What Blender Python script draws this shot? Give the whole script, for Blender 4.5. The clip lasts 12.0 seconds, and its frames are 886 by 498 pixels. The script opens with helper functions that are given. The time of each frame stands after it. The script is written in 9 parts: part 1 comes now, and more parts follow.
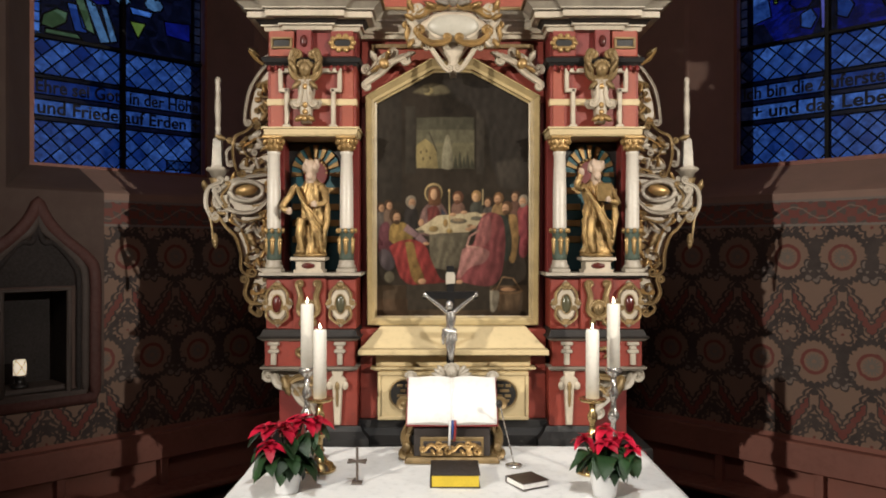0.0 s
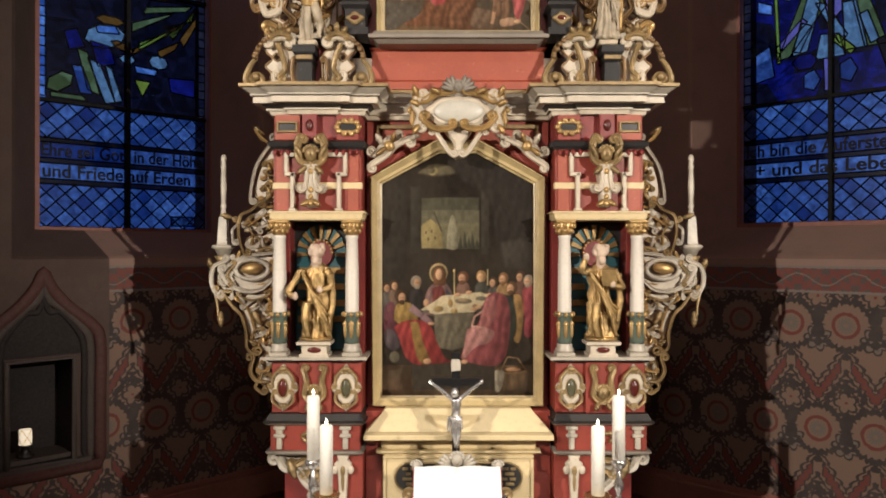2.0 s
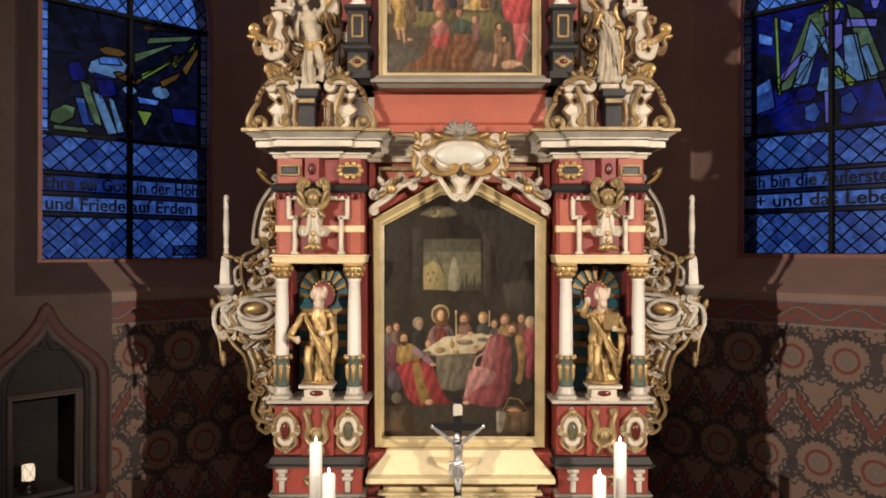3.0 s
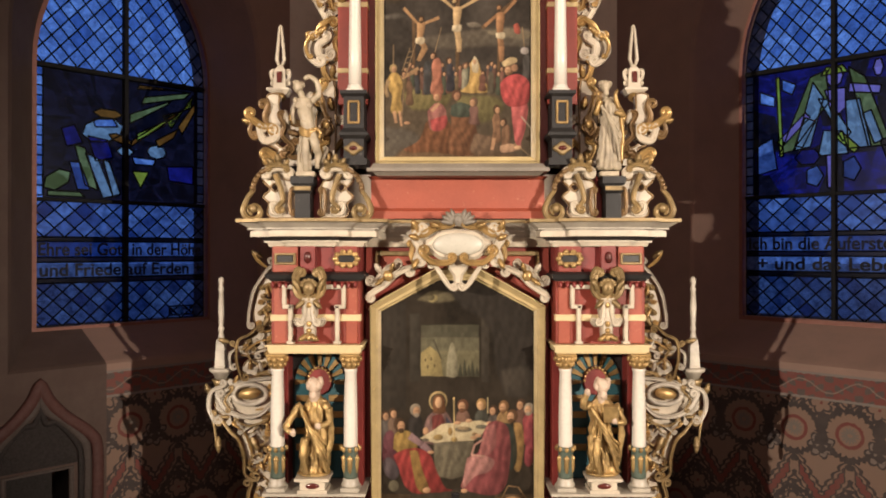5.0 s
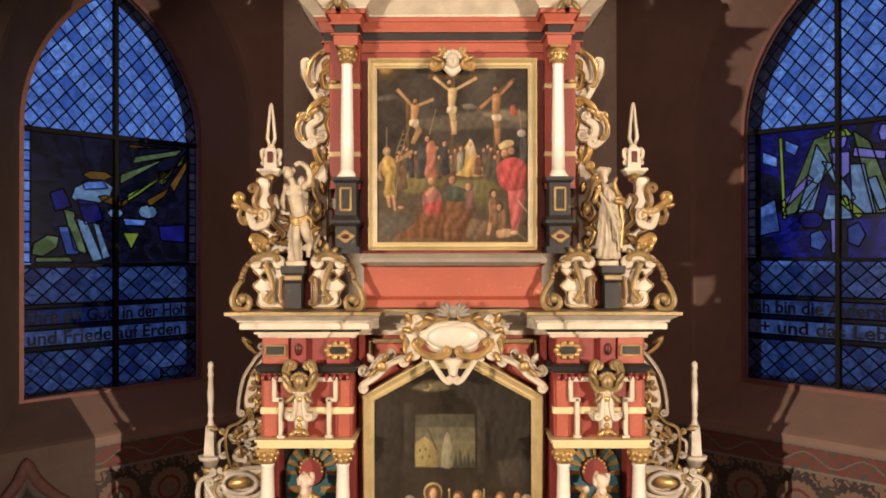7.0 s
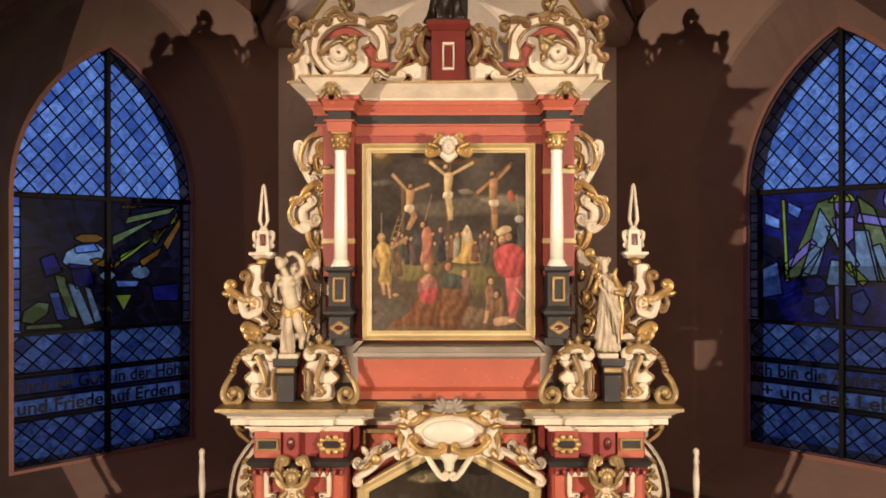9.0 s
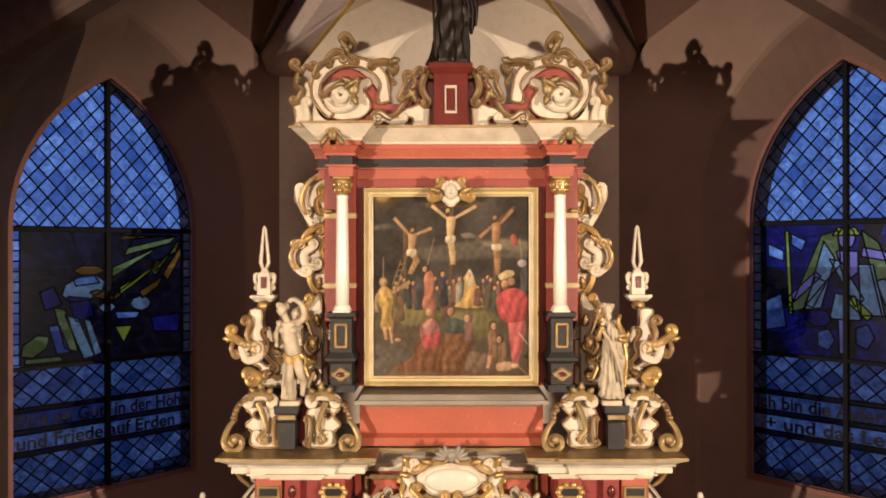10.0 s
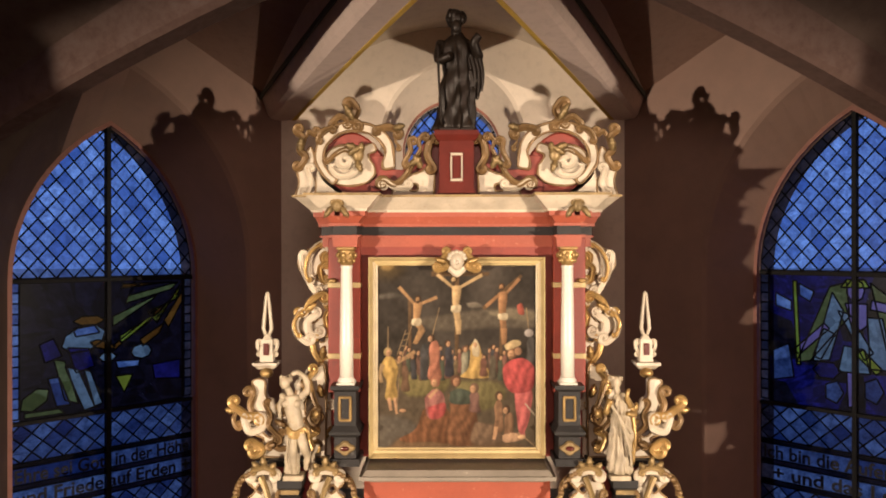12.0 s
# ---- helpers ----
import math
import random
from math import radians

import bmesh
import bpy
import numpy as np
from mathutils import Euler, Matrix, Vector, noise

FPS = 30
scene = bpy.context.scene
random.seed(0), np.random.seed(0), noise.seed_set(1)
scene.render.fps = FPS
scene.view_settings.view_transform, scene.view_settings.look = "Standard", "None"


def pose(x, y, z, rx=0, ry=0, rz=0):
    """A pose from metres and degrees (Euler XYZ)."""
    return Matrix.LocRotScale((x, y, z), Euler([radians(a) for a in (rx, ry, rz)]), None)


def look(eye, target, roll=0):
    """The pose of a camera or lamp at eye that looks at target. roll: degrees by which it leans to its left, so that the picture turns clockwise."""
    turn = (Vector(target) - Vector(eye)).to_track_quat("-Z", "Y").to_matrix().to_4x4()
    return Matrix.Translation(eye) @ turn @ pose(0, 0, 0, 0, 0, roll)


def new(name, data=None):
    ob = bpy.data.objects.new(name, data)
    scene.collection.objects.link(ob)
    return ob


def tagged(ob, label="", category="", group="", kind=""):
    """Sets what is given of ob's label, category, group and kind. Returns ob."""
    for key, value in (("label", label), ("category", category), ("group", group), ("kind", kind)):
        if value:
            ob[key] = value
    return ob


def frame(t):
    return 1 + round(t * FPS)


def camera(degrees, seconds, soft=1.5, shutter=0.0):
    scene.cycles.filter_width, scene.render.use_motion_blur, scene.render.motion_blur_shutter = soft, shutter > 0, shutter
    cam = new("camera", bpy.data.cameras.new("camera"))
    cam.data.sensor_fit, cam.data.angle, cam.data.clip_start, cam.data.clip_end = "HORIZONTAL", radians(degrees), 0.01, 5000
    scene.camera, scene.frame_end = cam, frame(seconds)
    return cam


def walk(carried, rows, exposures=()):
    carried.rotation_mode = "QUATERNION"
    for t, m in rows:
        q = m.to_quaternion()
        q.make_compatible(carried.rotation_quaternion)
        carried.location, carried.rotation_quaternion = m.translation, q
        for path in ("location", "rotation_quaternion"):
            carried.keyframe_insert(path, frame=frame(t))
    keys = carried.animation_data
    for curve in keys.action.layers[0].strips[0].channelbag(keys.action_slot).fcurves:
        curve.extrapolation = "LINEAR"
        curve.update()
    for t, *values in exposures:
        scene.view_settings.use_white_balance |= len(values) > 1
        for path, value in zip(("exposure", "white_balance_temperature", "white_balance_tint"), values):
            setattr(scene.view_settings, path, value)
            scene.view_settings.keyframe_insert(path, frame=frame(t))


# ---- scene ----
cam = camera(62.2, 12.0, soft=1.85)
METRES, EYE, TILT, LEAN, TURN = 3.0, 2.0, 0.0, 0.0, 0.0
AXIS = -0.06  # the camera's first place beside the altar's axis of symmetry
ROWS = [
    (0.0, 0.0, 0.0, 0.0, 0.0, -0.0, 0.0),
    (0.5, -0.0012, 0.0085, 0.0356, 0.01, 0.0, -0.0),
    (1.0, -0.0039, 0.0072, 0.0783, 0.02, 0.02, 0.0),
    (1.5, -0.0064, 0.0016, 0.1209, 0.04, 0.04, 0.0),
    (2.0, -0.009, -0.0044, 0.1628, 0.05, 0.07, -0.0),
    (2.5, -0.011, -0.0087, 0.2047, 0.07, 0.09, -0.01),
    (3.0, -0.0123, -0.01, 0.2472, 0.07, 0.11, -0.02),
    (5.0, -0.0058, 0.0103, 0.4209, 0.14, 0.16, 0.02),
    (5.5, -0.0035, 0.0202, 0.4639, 0.15, 0.16, 0.03),
    (6.0, -0.0013, 0.0305, 0.5073, 0.15, 0.16, 0.04),
    (6.5, 0.0017, 0.0403, 0.551, 0.16, 0.15, 0.05),
    (7.0, 0.0051, 0.0487, 0.5948, 0.16, 0.15, 0.07),
    (9.0, 0.0135, 0.0802, 0.7677, 0.18, 0.07, 0.09),
    (9.5, 0.0115, 0.0858, 0.8104, 0.19, 0.08, 0.09),
    (10.0, 0.0093, 0.0908, 0.8533, 0.19, 0.06, 0.09),
    (10.5, 0.0057, 0.0955, 0.8966, 0.19, 0.05, 0.08),
    (11.0, 0.0022, 0.1002, 0.9296, 0.2, 0.05, 0.08),
    (11.5, 0.0001, 0.1058, 0.9552, 0.2, 0.04, 0.08),
    (12.0, -0.0009, 0.1118, 0.9855, 0.2, 0.02, 0.07),
]
EXPOSURES = [(0.0, -0.36, 5450, 1.0), (1.0, -0.27, 5500, 2.0), (2.5, -0.04, 5620, 4.0), (5.0, 0.09, 6000, 7.0), (7.0, 0.18, 6450, 10.0), (9.5, 0.24, 6600, 10.5), (12.0, 0.31, 6550, 9.5)]
walk(cam, [(t, pose(AXIS, 0, EYE, TILT, LEAN, TURN) @ pose(METRES * x, METRES * y, METRES * z, 90 + pitch, roll, yaw)) for t, x, y, z, yaw, pitch, roll in ROWS], EXPOSURES)

# ---- light: nave spotlights, an added table lamp and fill, and the dusk sky outside ----
world = bpy.data.worlds.new("dusk")
scene.world = world
world.use_nodes = True
world.node_tree.nodes["Background"].inputs[0].default_value = (0.115, 0.222, 0.70, 1)
world.node_tree.nodes["Background"].inputs[1].default_value = 1.05


def spot(x, y, z, target, watts, colour, size=44, blend=1.0, radius=0.05):
    lamp = bpy.data.lights.new("unseen_nave_spot", "SPOT")
    lamp.energy, lamp.color, lamp.spot_size, lamp.spot_blend, lamp.shadow_soft_size = watts, colour, radians(size), blend, radius
    new("unseen_nave_spot", lamp).matrix_world = look((x, y, z), target)


WARM = (1.0, 0.80, 0.62)
spot(5.0, -2.0, 4.15, (1.15, 4.5, 3.45), 3400, WARM, 48, 0.72)
spot(-5.0, -2.0, 4.15, (-0.45, 4.5, 3.02), 3000, WARM, 58, 0.65)
spot(0.3, 0.3, 6.5, (0.0, 3.62, 0.9), 1150, (1.0, 0.86, 0.72), 25, 0.6, 0.08)  # added lamp, unseen, that brightens the tablecloth
# unseen fill lamp, added to lift the shaded walls and vault
nave = bpy.data.lights.new("nave_fill", "POINT")
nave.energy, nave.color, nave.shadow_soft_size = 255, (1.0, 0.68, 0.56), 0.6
new("nave_fill", nave).location = (0, -1.2, 6.5)


# ---- materials ----
class Sum:
    """Arithmetic on shader values, written as formulas."""

    def __init__(self, tree, socket):
        self.tree, self.socket = tree, socket

    def op(self, kind, *others, clamp=False):
        node = self.tree.nodes.new("ShaderNodeMath")
        node.operation, node.use_clamp = kind, clamp
        for i, value in enumerate((self, *others)):
            if isinstance(value, Sum):
                self.tree.links.new(value.socket, node.inputs[i])
            else:
                node.inputs[i].default_value = value
        return Sum(self.tree, node.outputs[0])

    def __add__(self, o): return self.op("ADD", o)
    def __sub__(self, o): return self.op("SUBTRACT", o)
    def __mul__(self, o): return self.op("MULTIPLY", o)
    def __truediv__(self, o): return self.op("DIVIDE", o)
    def abs(self): return self.op("ABSOLUTE")
    def sin(self): return self.op("SINE")
    def sqrt(self): return self.op("SQRT")
    def floor(self): return self.op("FLOOR")
    def fract(self): return self.op("FRACT")
    def above(self, edge, soft=0.004): return ((self - edge) / soft + 0.5).op("MULTIPLY", 1.0, clamp=True)
    def below(self, edge, soft=0.004): return ((self * -1.0 + edge) / soft + 0.5).op("MULTIPLY", 1.0, clamp=True)
    def max(self, o): return self.op("MAXIMUM", o)
    def min(self, o): return self.op("MINIMUM", o)


def fresh(name):
    mat = bpy.data.materials.new(name)
    mat.use_nodes = True
    tree = mat.node_tree
    return mat, tree, tree.nodes["Principled BSDF"]


def noise_node(tree, scale, detail=4.0, rough=0.6, vector=None):
    node = tree.nodes.new("ShaderNodeTexNoise")
    node.inputs["Scale"].default_value, node.inputs["Detail"].default_value, node.inputs["Roughness"].default_value = scale, detail, rough
    if vector is None:
        vector = tree.nodes.new("ShaderNodeTexCoord").outputs["Object"]
    tree.links.new(vector, node.inputs["Vector"])
    return node.outputs["Fac"]


def ramp(tree, fac, stops):
    node = tree.nodes.new("ShaderNodeValToRGB")
    while len(node.color_ramp.elements) < len(stops):
        node.color_ramp.elements.new(0.5)
    for e, (at, c) in zip(node.color_ramp.elements, stops):
        e.position, e.color = at, (*c, 1)
    tree.links.new(fac, node.inputs[0])
    return node.outputs[0]


def mix(tree, fac, a, b):
    node = tree.nodes.new("ShaderNodeMix")
    node.data_type = "RGBA"
    for value, socket in ((fac, node.inputs[0]), (a, node.inputs[6]), (b, node.inputs[7])):
        if isinstance(value, Sum):
            value = value.socket
        if isinstance(value, bpy.types.NodeSocket):
            tree.links.new(value, socket)
        else:
            socket.default_value = value if isinstance(value, float) else (*value, 1)
    return node.outputs[2]


def bump(tree, bsdf, height, strength=0.3, distance=0.004):
    node = tree.nodes.new("ShaderNodeBump")
    node.inputs["Strength"].default_value, node.inputs["Distance"].default_value = strength, distance
    tree.links.new(height, node.inputs["Height"])
    tree.links.new(node.outputs[0], bsdf.inputs["Normal"])


def paint(name, colour, dark=0.6, rough=0.5, metal=0.0, grain=14.0, fleck=None, relief=0.25, spread=0.22, shine=0.5):
    """Old paint, gilding, wood or plaster: two scales of mottling, worn flecks and a fine relief."""
    mat, tree, b = fresh(name)
    low = tuple(c * dark for c in colour)
    broad = noise_node(tree, grain * 0.35, 3)
    fine = noise_node(tree, grain * 4, 5, 0.7)
    c = ramp(tree, broad, ((0.5 - spread, low), (0.5 + spread, colour)))
    c = mix(tree, Sum(tree, fine).above(0.62, 0.25) * 0.35, c, tuple(x * 0.55 for x in colour))
    if fleck:
        c = mix(tree, Sum(tree, noise_node(tree, grain * 1.6, 6, 0.75)).above(0.64, 0.05) * 0.8, c, fleck)
    tree.links.new(c, b.inputs["Base Color"])
    r = ramp(tree, fine, ((0.3, (rough * 0.8,) * 3), (0.7, (min(1, rough * 1.25),) * 3)))
    tree.links.new(r, b.inputs["Roughness"])
    b.inputs["Metallic"].default_value = metal
    b.inputs["Specular IOR Level"].default_value = shine
    bump(tree, b, fine, relief)
    return mat


RED = paint("red_altar_paint", (0.235, 0.038, 0.023), 0.7, 0.45, fleck=(0.11, 0.028, 0.02))
DARK_RED = paint("dark_red_altar_paint", (0.20, 0.03, 0.025), 0.7, 0.4)
PINK = paint("salmon_altar_paint", (0.315, 0.070, 0.036), 0.78, 0.5, fleck=(0.42, 0.17, 0.10))
WHITE = paint("cream_white_carving_paint", (0.555, 0.48, 0.365), 0.66, 0.42, fleck=(0.32, 0.22, 0.12), grain=22)
SILVER = paint("greyish_silvered_carving", (0.45, 0.40, 0.32), 0.6, 0.4, fleck=(0.22, 0.16, 0.09), grain=26)
GOLD = paint("gilded_carving", (0.52, 0.34, 0.13), 0.42, 0.36, 0.5, fleck=(0.20, 0.11, 0.05), grain=24)
OLD_GOLD = paint("worn_gilding", (0.33, 0.23, 0.10), 0.45, 0.42, 0.35, fleck=(0.42, 0.33, 0.2), grain=30)
BROWN_GILT = paint("brown_worn_gilding", (0.24, 0.145, 0.06), 0.45, 0.42, 0.25, fleck=(0.40, 0.29, 0.15), grain=30)
STONE_GREY = paint("blackish_marbled_wood", (0.026, 0.024, 0.023), 0.5, 0.45, fleck=(0.085, 0.078, 0.07), grain=9, shine=0.3)
# near-black: the ledge's own dark paint, and painted shade under the cornice
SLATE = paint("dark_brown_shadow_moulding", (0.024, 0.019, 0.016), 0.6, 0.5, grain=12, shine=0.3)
LEDGE = paint("greyish_brown_ledge_paint", (0.22, 0.19, 0.15), 0.7, 0.45, fleck=(0.36, 0.32, 0.26), grain=14)
STATUE_GILT = paint("worn_gilt_statue", (0.62, 0.42, 0.17), 0.26, 0.34, 0.65, fleck=(0.50, 0.40, 0.28), grain=34, relief=0.7)
FACE = paint("pale_carved_face", (0.55, 0.42, 0.31), 0.7, 0.5, grain=30)
BLACK = paint("black_lacquered_wood", (0.022, 0.02, 0.018), 0.5, 0.35)
CREAM = paint("cream_panel_paint", (0.58, 0.46, 0.25), 0.86, 0.45, grain=6)
OCHRE = paint("pale_ochre_gilt_frame", (0.50, 0.385, 0.185), 0.66, 0.36, 0.0, fleck=(0.60, 0.42, 0.16), grain=16)
TEAL = paint("teal_niche_paint", (0.03, 0.11, 0.13), 0.6, 0.5)
SLEEVE = paint("green_column_sleeve", (0.10, 0.13, 0.10), 0.6, 0.4)
BRONZE = paint("dark_bronze_carving", (0.018, 0.012, 0.008), 0.5, 0.4, 0.2, fleck=(0.05, 0.03, 0.018), grain=30, shine=0.3)
SHAFT = paint("white_marbled_column", (0.63, 0.58, 0.50), 0.9, 0.3, grain=8)
RUBY = paint("dark_red_jasper", (0.10, 0.02, 0.015), 0.4, 0.2)
OLIVE = paint("olive_jasper", (0.09, 0.085, 0.05), 0.5, 0.2)
SKIN_STONE = paint("pale_carved_wood", (0.46, 0.38, 0.26), 0.5, 0.45, fleck=(0.26, 0.17, 0.08), grain=30, relief=0.5)


# ---- shapes ----
def mesh_of(name, bm, smooth=False):
    bmesh.ops.recalc_face_normals(bm, faces=bm.faces)
    data = bpy.data.meshes.new(name)
    for f in bm.faces:
        f.smooth = smooth or f.smooth
    bm.to_mesh(data)
    bm.free()
    return data


def home(ob):
    """Where the thing that ob belongs to stands."""
    while ob.parent:
        ob = ob.parent
    return ob.location


def part(name, bm, material, parent, label="", smooth=False):
    """Links a bmesh, drawn in the place's coordinates, as one mesh under a thing or a part."""
    bmesh.ops.translate(bm, verts=bm.verts, vec=-Vector(home(parent)))
    ob = new(name, mesh_of(name, bm, smooth))
    ob.data.materials.append(material)
    ob.parent = parent
    return tagged(ob, label)


def shards(name, bm, material, parent, label=""):
    """Links every loose piece of a bmesh as a part of its own."""
    bm.verts.ensure_lookup_table()
    seen, made = set(), []
    for v in bm.verts:
        if v in seen:
            continue
        stack, island = [v], []
        seen.add(v)
        while stack:
            w = stack.pop()
            island.append(w)
            for e in w.link_edges:
                o = e.other_vert(w)
                if o not in seen:
                    seen.add(o)
                    stack.append(o)
        one, at = bmesh.new(), {}
        for w in island:
            at[w] = one.verts.new(w.co)
        for f in {f for w in island for f in w.link_faces}:
            one.faces.new([at[w] for w in f.verts]).smooth = f.smooth
        made.append(part(name, one, material, parent, label))
    bm.free()
    return made


def thing(name, x, y, z, label, category, group="", kind=""):
    ob = new(name)
    ob.empty_display_size = 0.05
    ob.location = (x, y, z)
    return tagged(ob, label, category, group, kind)


def solid(name, bm, material, label, category, group="", kind="", smooth=False, at=(0, 0, 0)):
    """A thing of one mesh."""
    bmesh.ops.translate(bm, verts=bm.verts, vec=-Vector(at))
    ob = new(name, mesh_of(name, bm, smooth))
    ob.location = at
    ob.data.materials.append(material)
    return tagged(ob, label, category, group, kind)


def box(bm, x0, x1, y0, y1, z0, z1, bevel=0.004):
    m = Matrix.Translation(((x0 + x1) / 2, (y0 + y1) / 2, (z0 + z1) / 2)) @ Matrix.Diagonal((abs(x1 - x0), abs(y1 - y0), abs(z1 - z0), 1))
    vs = bmesh.ops.create_cube(bm, size=1, matrix=m)["verts"]
    if bevel:
        es = {e for v in vs for e in v.link_edges}
        bmesh.ops.bevel(bm, geom=list(es), offset=bevel, segments=1, affect="EDGES")
    return bm


def frustum(bm, x0, x1, y0, y1, z0, z1, p0, p1):
    """A moulding step: a box whose front and sides stand out by p0 below and p1 above."""
    vs = []
    for z, p in ((z0, p0), (z1, p1)):
        vs += [bm.verts.new(c) for c in ((x0 - p, y0 - p, z), (x1 + p, y0 - p, z), (x1 + p, y1, z), (x0 - p, y1, z))]
    for q in ((3, 2, 1, 0), (4, 5, 6, 7), (0, 1, 5, 4), (1, 2, 6, 5), (2, 3, 7, 6), (3, 0, 4, 7)):
        bm.faces.new([vs[i] for i in q])
    return bm


def moulding(bm, x0, x1, y0, y1, steps):
    """A moulded block in one piece: rows of z0, z1, p0, p1, where p is how far it stands out below and above."""
    rings = []
    for z0, z1, p0, p1 in steps:
        for z, p in ((z0, p0), (z1, p1)):
            rings.append([bm.verts.new(c) for c in ((x0 - p, y0 - p, z), (x1 + p, y0 - p, z), (x1 + p, y1, z), (x0 - p, y1, z))])
    for a, b in zip(rings, rings[1:]):
        for i in range(4):
            bm.faces.new((a[i - 1], a[i], b[i], b[i - 1]))
    bm.faces.new(rings[0][::-1]), bm.faces.new(rings[-1])
    bmesh.ops.remove_doubles(bm, verts=bm.verts, dist=0.0002)
    return bm


def lathe(bm, x, y, rows, seg=20, squash=1.0):
    """Turned work: rows of z, radius."""
    rings = []
    for z, r in rows:
        rings.append([bm.verts.new((x + r * math.cos(2 * math.pi * i / seg), y + squash * r * math.sin(2 * math.pi * i / seg), z)) for i in range(seg)])
    for a, b in zip(rings, rings[1:]):
        for i in range(seg):
            f = bm.faces.new((a[i], a[(i + 1) % seg], b[(i + 1) % seg], b[i]))
            f.smooth = True
    bm.faces.new(rings[0][::-1]), bm.faces.new(rings[-1])
    return bm


def ball(bm, x, y, z, rx, ry, rz, seg=14, rings=9, turn=0.0):
    m = Matrix.Translation((x, y, z)) @ Matrix.Rotation(turn, 4, "Y") @ Matrix.Diagonal((rx, ry, rz, 1))
    for v in bmesh.ops.create_uvsphere(bm, u_segments=seg, v_segments=rings, radius=1, matrix=m)["verts"]:
        for f in v.link_faces:
            f.smooth = True
    return bm


def glide(points, n=8):
    """A smooth line through points."""
    pts = [Vector(p) for p in points]
    out = []
    for i in range(len(pts) - 1):
        a, b, c, d = pts[max(i - 1, 0)], pts[i], pts[i + 1], pts[min(i + 2, len(pts) - 1)]
        for k in range(n):
            t = k / n
            out.append(0.5 * (2 * b + (c - a) * t + (2 * a - 5 * b + 4 * c - d) * t * t + (3 * b - a - 3 * c + d) * t ** 3))
    return out + [pts[-1]]


CHANNEL = ((-1.25, 0.7), (-1.30, -0.35), (-0.95, -0.85), (-0.55, -0.62), (0.0, -0.30), (0.55, -0.62), (0.95, -0.85), (1.30, -0.35), (1.25, 0.7))


def tube(bm, pts, radii, depth=1.0, seg=8, side=None, profile=None):
    """A swept limb through 3D points with a radius at each; depth stretches it across the facade."""
    n, rings = len(pts), []
    for i, p in enumerate(pts):
        t = (pts[min(i + 1, n - 1)] - pts[max(i - 1, 0)])
        t = t.normalized() if t.length > 1e-9 else Vector((0, 0, 1))
        s = side or Vector((0, 1, 0))
        a = t.cross(s)
        a = a.normalized() if a.length > 1e-6 else Vector((1, 0, 0))
        b = a.cross(t).normalized()
        r = radii[i]
        if profile:
            rings.append([bm.verts.new(p + a * (r * u) + b * (r * depth * v)) for u, v in profile])
            continue
        rings.append([bm.verts.new(p + a * (r * math.cos(2 * math.pi * k / seg)) + b * (r * depth * math.sin(2 * math.pi * k / seg))) for k in range(seg)])
    seg = len(rings[0])
    for u, v in zip(rings, rings[1:]):
        for k in range(seg):
            bm.faces.new((u[k], u[(k + 1) % seg], v[(k + 1) % seg], v[k])).smooth = not profile
    bm.faces.new(rings[0][::-1]), bm.faces.new(rings[-1])
    return bm


def curl(start, way, radius, hand, turns=1.25, n=20):
    """The spiral that goes on from a line's end, rolling to one hand."""
    away = Vector((-way[1], way[0])) * hand
    middle = start + away * radius
    a0 = math.atan2(-away[1], -away[0])
    out = []
    for i in range(1, n + 1):
        k = i / n
        r = radius * (1 - 0.78 * k)
        a = a0 + hand * turns * 2 * math.pi * k
        out.append(middle + Vector((math.cos(a), math.sin(a))) * r)
    return out


def scroll(bm, y, points, r, first=None, last=None, depth=1.1, taper=(0.6, 1.0, 0.6), seg=8):
    """A carved scroll in the facade plane at depth y: a line of (x, z) points whose ends roll up; first and last are (radius, hand)."""
    line = [Vector((p[0], p[1])) for p in glide([(a, b, 0) for a, b in points])]
    if last:
        line = line + curl(line[-1], (line[-1] - line[-2]).normalized(), *last)
    if first:
        line = curl(line[0], (line[0] - line[1]).normalized(), *first)[::-1] + line
    n = len(line)
    radii = []
    for i in range(n):
        k = i / (n - 1)
        radii.append(r * (taper[0] + (taper[1] - taper[0]) * 2 * k if k < 0.5 else taper[1] + (taper[2] - taper[1]) * (2 * k - 1)))
    return tube(bm, [Vector((p[0], y, p[1])) for p in line], radii, depth, seg, None, CHANNEL)


def grown(outline, d):
    """An outline (counter-clockwise) pushed outwards by d."""
    n, out = len(outline), []
    for i in range(n):
        a, b, c = Vector(outline[i - 1]), Vector(outline[i]), Vector(outline[(i + 1) % n])
        e, f = (b - a), (c - b)
        m = Vector((e[1], -e[0])).normalized() + Vector((f[1], -f[0])).normalized()
        m = m.normalized() if m.length > 1e-6 else Vector((0, 0))
        out.append((b[0] + m[0] * d, b[1] + m[1] * d))
    return out


def plate(bm, outline, y0, y1, round_=0.01):
    """A board with the outline (x, z), from y0 (front) to y1 (back), its front edge rounded off."""
    area = sum(a[0] * b[1] - b[0] * a[1] for a, b in zip(outline, outline[1:] + outline[:1]))
    o = list(outline) if area > 0 else list(outline)[::-1]
    rings = [[bm.verts.new((x, y, z)) for x, z in pts] for y, pts in ((y1, o), (y0 + round_, o), (y0, grown(o, -round_)))]
    for a, b in zip(rings, rings[1:]):
        for i in range(len(o)):
            bm.faces.new((a[i], a[(i + 1) % len(o)], b[(i + 1) % len(o)], b[i]))
    bm.faces.new(rings[0][::-1]), bm.faces.new(rings[-1])
    return bm


